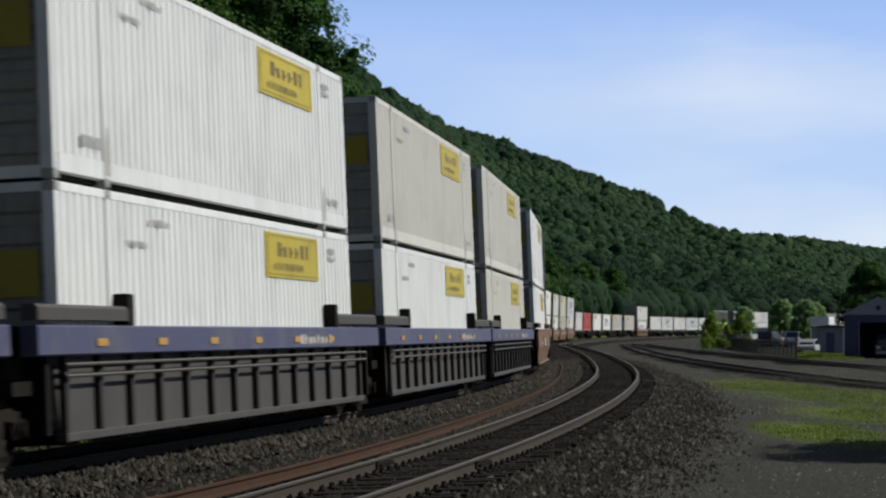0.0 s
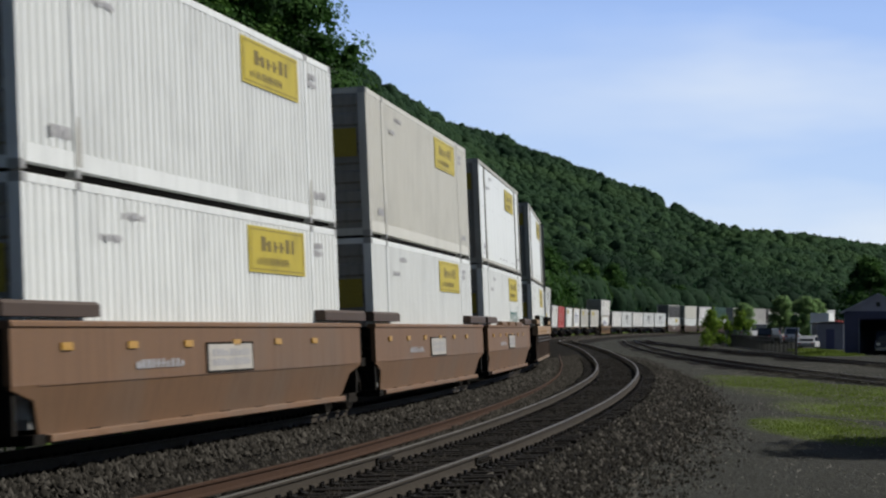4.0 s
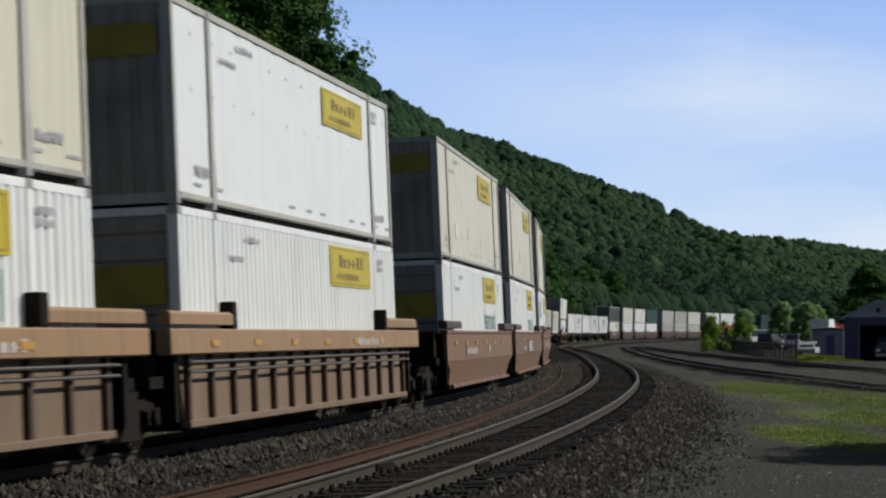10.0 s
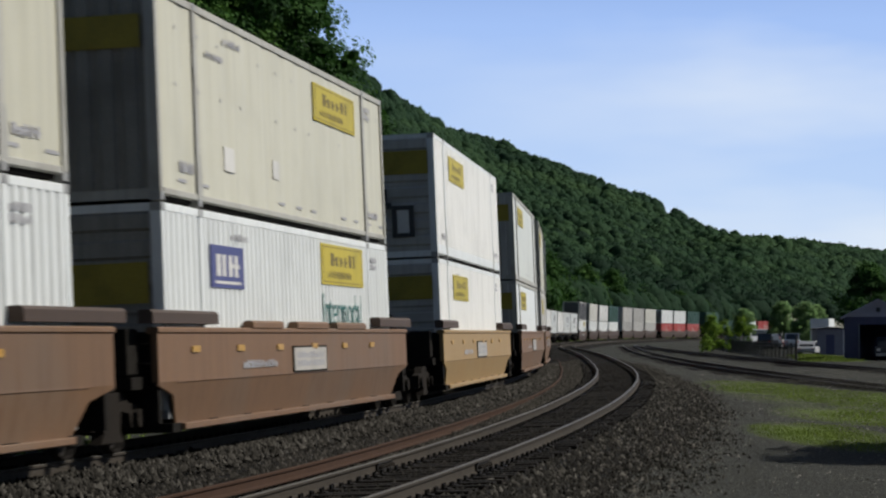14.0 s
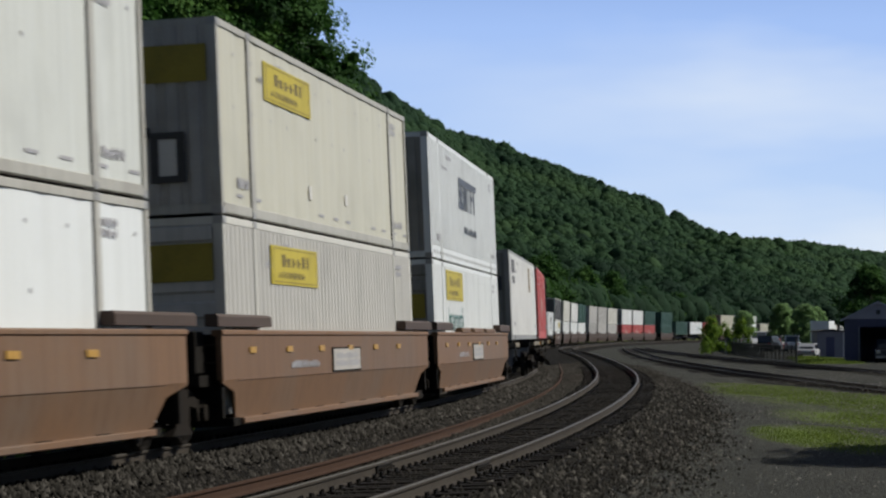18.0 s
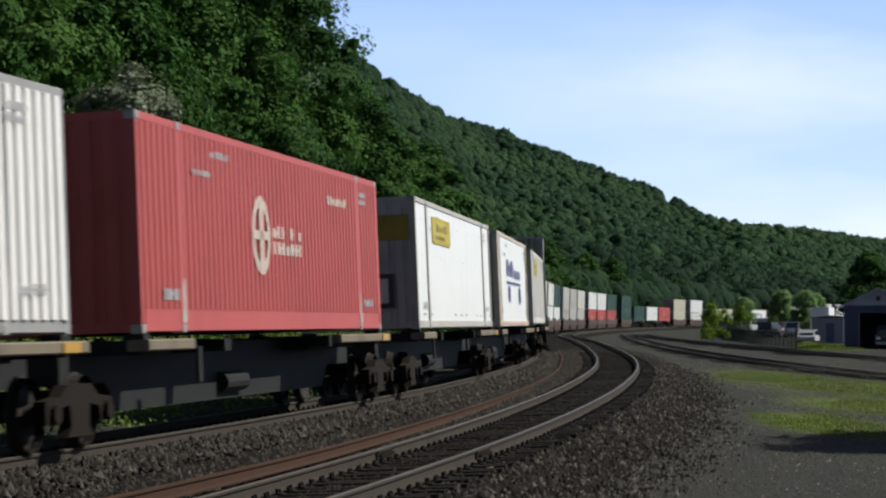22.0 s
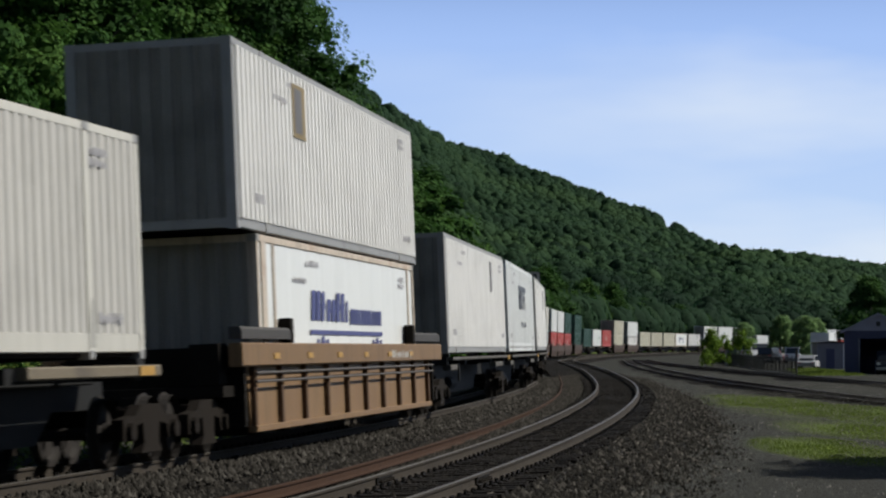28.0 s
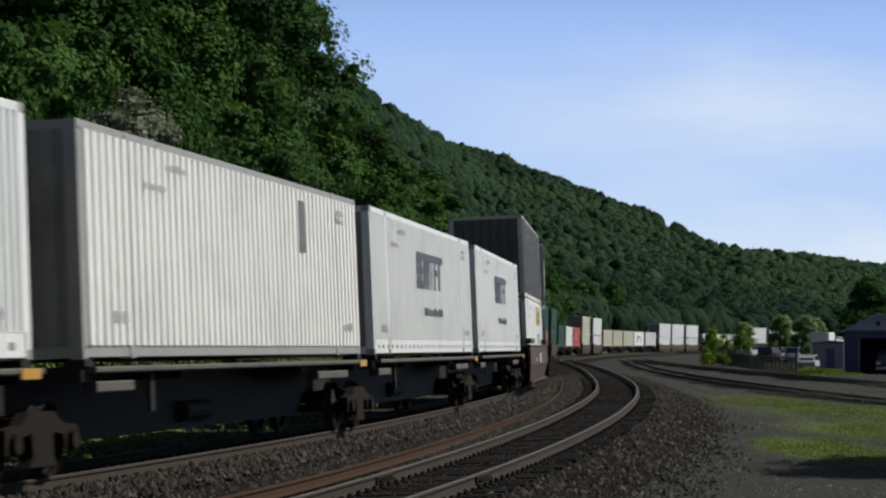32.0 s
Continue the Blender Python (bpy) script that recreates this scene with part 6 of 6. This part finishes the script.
# ---- yard tracks ----
def free_track(points, name_label, z=-0.42, s_step=3.0):
    """A lesser track along a smooth curve through given places (x as a function of y)."""
    ys = [p[1] for p in points]
    co = np.polyfit(ys, [p[0] for p in points], 3)
    tr = tagged(new("railway_track"), name_label, "railway track", kind="structure")
    yy = np.arange(ys[0], ys[-1] + 1, s_step)

    def sweep(profile, lift):
        sh = Shape()
        n = len(profile)
        for y in yy:
            x = np.polyval(co, y)
            t = math.atan(np.polyval(np.polyder(co), y))
            zz = z + lift + 0.45 * min(max((y - 90) / 410, 0), 1)
            for o, h in profile:
                sh.v.append((x + o * math.cos(t), y - o * math.sin(t), zz + h))
        for i in range(len(yy) - 1):
            for j in range(n):
                a, b = i * n + j, i * n + (j + 1) % n
                sh.f.append((a, a + n, b + n, b))
        return sh
    for o in (-0.7525, 0.7525):
        me = sweep([(o + a, h) for a, h in RAIL], 0).mesh("rail", [YARDRAIL, YARDTOP])
        for i, p in enumerate(me.polygons):
            p.material_index = 1 if i % len(RAIL) in (6, 7, 8) else 0
        part("rail", me, None, tr)
    part("track_bed", sweep([(-2.0, -0.5), (2.0, -0.5), (1.5, -0.19), (-1.5, -0.19)], 0), YARDBED, tr)
    return tr


YARDTOP = surface("dull_siding_rail_head", (0.10, 0.095, 0.09), 0.5, 0.4)
YARDRAIL = surface("dark_siding_rail", (0.025, 0.02, 0.018), 0.75, 0.0, (25, 0.2), (2, 0.3), None, (60, 0.3, 0.006), spec=0.1)
YARDBED = surface("oily_siding_bed", (0.018, 0.016, 0.0145), 0.9, 0.0, (10, 0.5), (0.6, 0.4), None, (22, 1.0, 0.06), spec=0.06)
free_track([(17.9, 50), (17.2, 90), (15.9, 130), (17.7, 200), (21.2, 254), (26.6, 340)], "dark siding track curving through the yard")
free_track([(24.3, 70), (24.2, 130), (23.3, 186), (24.4, 240), (26.3, 298), (29.3, 350)], "second dark siding track beside a fence")
for _s, _o in JOINTS:
    joint_bar(_s, _o, second_track)


# ---- yard: grass, fence, sheds, vehicles, young trees ----
GRASSBLADE = foliage("grass_blades", [(0.09, 0.135, 0.026), (0.125, 0.18, 0.034), (0.165, 0.225, 0.046)], 1.2)
BLUEWALL = surface("blue_painted_siding", (0.06, 0.065, 0.13), 0.6, 0.0, (20, 0.1), (0.8, 0.2), None, (40, 0.1, 0.005), 0.0, 0.15)
GABLE = surface("pale_blue_gable_boards", (0.36, 0.36, 0.46), 0.6, 0.0, (20, 0.1), (0.8, 0.2), None, (40, 0.1, 0.005))
SHINGLE = surface("grey_roof_shingles", (0.10, 0.10, 0.11), 0.85, 0.0, (12, 0.3), (1, 0.3), None, (30, 0.4, 0.01))
GREYWALL = surface("blue_grey_shed_boards", (0.20, 0.205, 0.25), 0.7, 0.0, (20, 0.12), (0.8, 0.25), None, (40, 0.1, 0.005), 0.0, 0.2)
TRIM = surface("white_trim", (0.70, 0.70, 0.70), 0.5)
IRON = surface("dark_iron_fence", (0.05, 0.05, 0.05), 0.6, 0.4)
PICKET = surface("weathered_grey_pickets", (0.05, 0.052, 0.045), 0.8, 0.0, (20, 0.2), (2, 0.3), None, (40, 0.2, 0.005), 0.3, spec=0.15)
GALV = surface("galvanised_fence_wire", (0.17, 0.175, 0.175), 0.55, 0.4)
CARWHITE = surface("silver_white_car_paint", (0.62, 0.63, 0.65), 0.25, 0.1, (60, 0.03), (2, 0.08))
CARDARK = surface("black_truck_paint", (0.015, 0.017, 0.022), 0.25, 0.1, (60, 0.05), (2, 0.1))
CARRED = surface("dull_red_truck_paint", (0.26, 0.06, 0.05), 0.4, 0.0, (60, 0.05), (2, 0.15))
TYRE = surface("tyre_rubber", (0.02, 0.02, 0.02), 0.85)
GLASSY = surface("dark_car_glass", (0.02, 0.025, 0.03), 0.08, 0.0, (60, 0.02), (2, 0.05), None, None)


def ground_z(y):
    return GROUND_Z + 0.45 * min(max((y - 90) / 410, 0), 1.3)


def build_grass():
    """Tufts of thin grass in the green patches of the yard."""
    rng = np.random.default_rng(8)
    allq = []
    for cx, cy, rx, ry in GRASS:
        n = int(min(26000, 1500 * rx * ry / max(1, min(cy, 110) / 50) ** 2))
        a, r = rng.uniform(0, 6.283, n), np.sqrt(rng.uniform(0, 1.1, n))
        x, y = cx + rx * r * np.cos(a), cy + ry * r * np.sin(a)
        keep = np.array([noise.noise((u * 0.8, v * 0.09, 2)) + 0.6 * noise.noise((u * 0.25, v * 0.05, 7)) + 0.5 * (1 - math.hypot((u - cx) / rx, (v - cy) / ry)) > rng.uniform(-0.25, 0.4) for u, v in zip(x, y)])
        x, y = x[keep], y[keep]
        n = len(x)
        h = rng.uniform(0.02, 0.065, n) * (4.5 if cy > 100 else 1) * (1.15 - r[keep] * 0.6)
        w = h * rng.uniform(0.2, 0.4, n)
        az = rng.uniform(0, 6.283, n)
        lean = rng.normal(size=(n, 2)) * h[:, None] * 0.5
        z = np.array([ground_at(u, v) for u, v in zip(x, y)]) - 0.008
        dx, dy = np.cos(az) * w, np.sin(az) * w
        b0 = np.column_stack([x - dx, y - dy, z])
        b1 = np.column_stack([x + dx, y + dy, z])
        t1 = np.column_stack([x + dx * 0.3 + lean[:, 0], y + dy * 0.3 + lean[:, 1], z + h])
        t0 = np.column_stack([x - dx * 0.3 + lean[:, 0], y - dy * 0.3 + lean[:, 1], z + h])
        allq.append(np.stack([b0, b1, t1, t0], axis=1).reshape(-1, 3))
    tagged(new("grass", quad_cloud("grass", np.concatenate(allq), GRASSBLADE)), "thin bright green grass growing through gravel", "grass", kind="stuff")


build_grass()

# leaf colour raised further so that it includes distance haze
LEAF_YOUNG = foliage("pale_green_leaves", [(0.14, 0.235, 0.095), (0.18, 0.29, 0.12), (0.22, 0.34, 0.15)], 0.9, 0.65)
# young trees and shrubs
SAPLING = tree("bright green leafy sapling beside the yard fence", 91, 3.7, 1.2, 0.3, 26, 1300, 0.12, 0.55, LEAF_LIGHT, "sapling", "sapling", "saplings by the fence")
SAPLING.matrix_basis = pose(27.6, 243, ground_z(243))
for x, y, r, sc in ((29.3, 246, 100, 0.85), (28.6, 251, 210, 0.95), (31.3, 247, 40, 0.95), (26.5, 238, 300, 0.5)):
    copy_thing(SAPLING, pose(x, y, ground_z(y), 0, 0, r)).scale = (sc, sc, sc)
YOUNG = tree("light green young tree beyond the yard", 95, 6.6, 1.9, 0.4, 80, 8000, 0.16, 0.7, LEAF_YOUNG, "tree", "tree", "young trees beyond the yard", 1.1)
YOUNG.matrix_basis = pose(47.4, 330, ground_z(330))
YOUNG.scale = (0.92, 0.92, 0.92)
for x, y, r, sc in ((50.0, 326, 80, 0.9), (52.6, 333, 190, 0.86), (44.9, 352, 250, 0.8), (53.8, 345, 20, 0.75)):
    copy_thing(YOUNG, pose(x, y, ground_z(y), 0, 0, r)).scale = (sc, sc, sc)
for x, y, r, sc in ((76, 418, 15, 0.7), (84, 412, 120, 0.75), (90, 425, 230, 0.75), (80, 445, 300, 0.8), (93, 440, 60, 0.85)):
    t = copy_thing(ROW[0], pose(x, y, ground_z(y), 0, 0, r))
    t.scale = (sc * 1.6, sc * 1.6, sc * 1.5)
SHRUB = tree("small tree standing beside the gravel yard", 99, 9.4, 5.6, 0.3, 130, 9000, 0.22, 1.5, LEAF_DARK, "tree", "tree")
SHRUB.matrix_basis = pose(17.6, 43.6, ground_z(43))


def fence(points):
    """A wire fence with iron posts and rails."""
    f = tagged(new("fence"), "low grey picket yard fence with dark iron posts", "fence")
    for (x0, y0), (x1, y1) in zip(points, points[1:]):
        ln = math.hypot(x1 - x0, y1 - y0)
        n = max(1, round(ln / 3.0))
        for i in range(n):
            a, b = i / n, (i + 1) / n
            p, q = (x0 + (x1 - x0) * a, y0 + (y1 - y0) * a), (x0 + (x1 - x0) * b, y0 + (y1 - y0) * b)
            zp, zq = ground_z(p[1]), ground_z(q[1])
            part("post", Shape().rod((*p, zp - 0.05), (*p, zp + 1.4), 0.04, 0.05, 8), IRON, f)
            for h in (0.12, 1.32):
                part("fence_rail", Shape().rod((*p, zp + h), (*q, zq + h), 0.025, 0.025, 6), GALV, f)
            for j in range(5):
                u = a + (b - a) * (j + 0.5) / 5
                k = part("picket", once("picket", lambda: Shape().box(-0.022, 0.022, -0.012, 0.015, 0, 1.3, 0.006).mesh("picket", PICKET)), None, f)
                k.matrix_basis = pose(x0 + (x1 - x0) * u, y0 + (y1 - y0) * u, ground_z(y0 + (y1 - y0) * u) + 0.02, 0, 0, 90)
    x, y = points[0]
    part("end_post", Shape().rod((x, y, ground_z(y) - 0.05), (x, y, ground_z(y) + 1.9), 0.08, 0.08, 10), IRON, f)


fence([(25.9, 173), (26.8, 197), (29.6, 240), (32.6, 282), (35.4, 318)])


def garage():
    g = tagged(new("garage"), "blue gabled garage with a dark open doorway", "garage")
    x0, x1, y0, y1, h, ap = 30.8, 35.9, 181.0, 189.0, 3.35, 4.65
    z = ground_z(181)
    mid = (x0 + x1) / 2
    dx0, dx1, dh = 31.95, 35.3, 2.75
    front = Shape().box(x0, dx0, y0, y0 + 0.15, z - 0.1, z + h)
    part("front_wall", front, BLUEWALL, g)
    part("front_wall", Shape().box(dx1, x1, y0, y0 + 0.15, z - 0.1, z + h), BLUEWALL, g)
    part("lintel", Shape().box(dx0, dx1, y0, y0 + 0.15, z + dh, z + h), BLUEWALL, g)
    part("side_wall", Shape().box(x0, x0 + 0.15, y0 + 0.15, y1, z - 0.1, z + h), BLUEWALL, g)
    part("side_wall", Shape().box(x1 - 0.15, x1, y0 + 0.15, y1, z - 0.1, z + h), BLUEWALL, g)
    part("back_wall", Shape().box(x0 + 0.15, x1 - 0.15, y1 - 0.15, y1, z - 0.1, z + h), BLUEWALL, g)
    ga = part("gable", Shape().across([(x0 - 0.1, z + h), (x1 + 0.1, z + h), (mid, z + ap - 0.08)], y0 - 0.02, y0 + 0.12), GABLE, g, "pale blue gable boards")
    part("vent", Shape().box(mid - 0.16, mid + 0.16, y0 - 0.05, y0 - 0.02, z + h + 0.35, z + h + 0.7), DARK, ga)
    part("gable", Shape().across([(x0, z + h), (x1, z + h), (mid, z + ap - 0.08)], y1 - 0.12, y1), GABLE, g)
    for sgn, xe in ((-1, x0 - 0.3), (1, x1 + 0.3)):
        part("roof_slope", Shape().across([(xe, z + h - 0.16), (xe, z + h - 0.06), (mid, z + ap + 0.06), (mid, z + ap - 0.05)], y0 - 0.35, y1 + 0.2), SHINGLE, g)
        part("barge_board", Shape().across([(xe, z + h - 0.22), (xe, z + h - 0.05), (mid, z + ap + 0.07), (mid, z + ap - 0.1)], y0 - 0.39, y0 - 0.352), GABLE, g)
    for a, b in ((dx0 - 0.1, dx0), (dx1, dx1 + 0.1)):
        part("door_trim", Shape().box(a, b, y0 - 0.03, y0, z, z + dh), GREYWALL, g)
    part("floor_slab", Shape().box(x0 - 0.1, x1 + 0.1, y0 - 2.0, y1, z - 0.12, z + 0.02), SLAB, g)
    g.matrix_basis = Matrix.Translation((x0, y0, 0)) @ pose(0, 0, 0, 0, 0, -9.5) @ Matrix.Translation((-x0, -y0, 0))


SLAB = surface("worn_concrete", (0.20, 0.19, 0.175), 0.85, 0.0, (12, 0.2), (0.7, 0.3))
garage()


def shed(x, y, w, d, h, label):
    s = tagged(new("shed"), label, "shed")
    z = ground_z(y)
    part("wall_front", Shape().box(x - w / 2, x + w / 2, y, y + 0.1, z - 0.05, z + h), GREYWALL, s)
    part("wall_back", Shape().box(x - w / 2, x + w / 2, y + d - 0.1, y + d, z - 0.05, z + h), GREYWALL, s)
    for a in (x - w / 2, x + w / 2 - 0.1):
        part("wall_side", Shape().box(a, a + 0.1, y + 0.1, y + d - 0.1, z - 0.05, z + h), GREYWALL, s)
    part("roof", Shape().across([(x - w / 2 - 0.15, z + h - 0.06), (x + w / 2 + 0.15, z + h - 0.06), (x + w / 2 + 0.15, z + h + 0.04), (x, z + h + 0.2), (x - w / 2 - 0.15, z + h + 0.04)], y - 0.2, y + d + 0.2), DARK, s)
    part("door", Shape().box(x - 0.45, x + 0.35, y - 0.03, y, z, z + 1.9), BLUEWALL, s)
    part("corner_board", Shape().box(x + w / 2 - 0.12, x + w / 2 + 0.02, y - 0.03, y + 0.0, z, z + h - 0.08), TRIM, s)


shed(36.8, 224, 2.6, 3.0, 2.45, "blue-grey wooden shed with a dark flat roof")
shed(30.9, 252, 1.3, 1.5, 1.9, "small grey equipment hut behind the fence")


def vehicle(label, category, name, x, y, turn, paint, L, W, H, cabin, bed=False):
    """A parked vehicle; x axis along its length. cabin: front, rear and roof shape."""
    v = tagged(new(name), label, category)
    b = 0.28
    mid = H * 0.58
    lo = [(-L / 2, b + 0.1), (-L / 2 + 0.15, b), (L / 2 - 0.15, b), (L / 2, b + 0.12), (L / 2 - 0.03, mid - 0.1), (L / 2 - 0.25, mid), (-L / 2 + 0.1, mid), (-L / 2, mid - 0.08)]
    part("body", Shape().across(lo, -W / 2, W / 2), paint, v)
    c0, c1, s0, s1 = cabin
    part("cabin", Shape().across([(c0, mid), (c1, mid), (c1 - s1, H), (c0 + s0, H)], -W / 2 + 0.1, W / 2 - 0.1), paint, v)
    for sd in (-1, 1):
        part("side_window", Shape().across([(c0 + 0.18, mid + 0.05), (c1 - 0.18, mid + 0.05), (c1 - s1 - 0.06, H - 0.1), (c0 + s0 + 0.06, H - 0.1)], *sorted((sd * (W / 2 - 0.1), sd * (W / 2 - 0.085)))), GLASSY, v)
        for wx in (-L * 0.31, L * 0.31):
            w = part("wheel", once("tyre", lambda: Shape().rod((0, -0.11, 0), (0, 0.11, 0), 0.33, 0.33, 18).mesh("wheel", TYRE)), None, v)
            w.location = (wx, sd * (W / 2 - 0.1), 0.33)
            h = part("rim", once("rim", lambda: Shape().rod((0, -0.115, 0), (0, 0.115, 0), 0.19, 0.19, 12).mesh("rim", STEEL)), None, w)
    for e, nm in ((-1, "rear_window"), (1, "windscreen")):
        a, t = (c0, c0 + s0) if e < 0 else (c1, c1 - s1)
        part(nm, Shape().add([(a + e * 0.012, -W / 2 + 0.2, mid + 0.06), (a + e * 0.012, W / 2 - 0.2, mid + 0.06), (t + e * 0.03, W / 2 - 0.24, H - 0.1), (t + e * 0.03, -W / 2 + 0.24, H - 0.1)], [(0, 1, 2, 3)]), GLASSY, v)
        part("bumper", Shape().box(*sorted((e * L / 2, e * (L / 2 + 0.1))), -W / 2 + 0.08, W / 2 - 0.08, b + 0.08, b + 0.28, 0.03), STEEL, v)
        for sd in (-1, 1):
            part("lamp", Shape().box(*sorted((e * (L / 2 - 0.02), e * (L / 2 + 0.015))), *sorted((sd * (W / 2 - 0.4), sd * (W / 2 - 0.12))), mid - 0.3, mid - 0.12), RED if e < 0 else PLATE, v)
    v.matrix_basis = pose(x, y, ground_z(y) + 0.01, 0, 0, turn)
    return v


vehicle("silver-white saloon car parked on the yard", "car", "parked_car", 33.9, 219, 75, CARWHITE, 4.2, 1.7, 1.3, (-1.7, 1.1, 0.5, 0.6))
vehicle("black pickup truck backed into the garage", "pickup truck", "pickup_truck", 34.1, 180.4, -103, CARDARK, 5.2, 1.9, 1.8, (-0.6, 1.6, 0.2, 0.5))
vehicle("dull red pickup truck parked behind the fence", "pickup truck", "pickup_truck", 41.8, 300, 62, CARRED, 4.8, 1.8, 1.55, (-0.7, 1.4, 0.2, 0.5))
vehicle("dark van parked behind the fence", "van", "parked_van", 40.4, 292, 65, CARDARK, 4.6, 1.9, 1.9, (-2.2, 1.5, 0.1, 0.6))
vehicle("pale grey van parked behind the fence", "van", "parked_van", 43.2, 306, 78, STEEL, 4.4, 1.9, 1.9, (-2.1, 1.4, 0.1, 0.6))

vehicle("white panel van parked behind the fence", "van", "parked_van", 43.1, 291, 80, CARWHITE, 4.6, 1.9, 1.95, (-2.2, 1.5, 0.1, 0.6))
vehicle("tall white van parked beyond the young trees", "van", "parked_van", 45.2, 338, 40, CARWHITE, 5.4, 2.0, 2.5, (-2.6, 1.9, 0.1, 0.5))
vehicle("tall white van parked beyond the young trees", "van", "parked_van", 49.6, 352, 20, CARWHITE, 5.4, 2.0, 2.5, (-2.6, 1.9, 0.1, 0.5))


def trailer(x, y, turn):
    """A parked box trailer seen end on."""
    v = tagged(new("box_trailer"), "white box trailer parked beyond the shed", "trailer")
    part("body", Shape().box(-4.5, 4.5, -1.2, 1.2, 1.15, 3.85, 0.03), BRIGHT, v)
    for s in (-1, 1):
        part("bottom_rail", Shape().box(-4.5, 4.5, *sorted((s * 1.2, s * 1.225)), 1.1, 1.25), STEEL, v)
        part("rear_door", Shape().box(-4.53, -4.5, *sorted((s * 0.02, s * 1.16)), 1.2, 3.78), BRIGHT, v)
        for wx in (-3.6, -2.4):
            w = part("wheel", once("tyre", lambda: None), None, v)
            w.location, w.scale = (wx, s * 1.05, 0.49), (1.5, 1.3, 1.5)
        part("landing_leg", Shape().box(2.6, 2.72, *sorted((s * 0.8, s * 0.92)), 0, 1.15), STEEL, v)
    part("underframe", Shape().box(-4.3, 4.3, -0.5, 0.5, 0.95, 1.15), UNDER, v)
    v.matrix_basis = pose(x, y, ground_z(y), 0, 0, turn)


trailer(50.2, 312, 76)


motions()
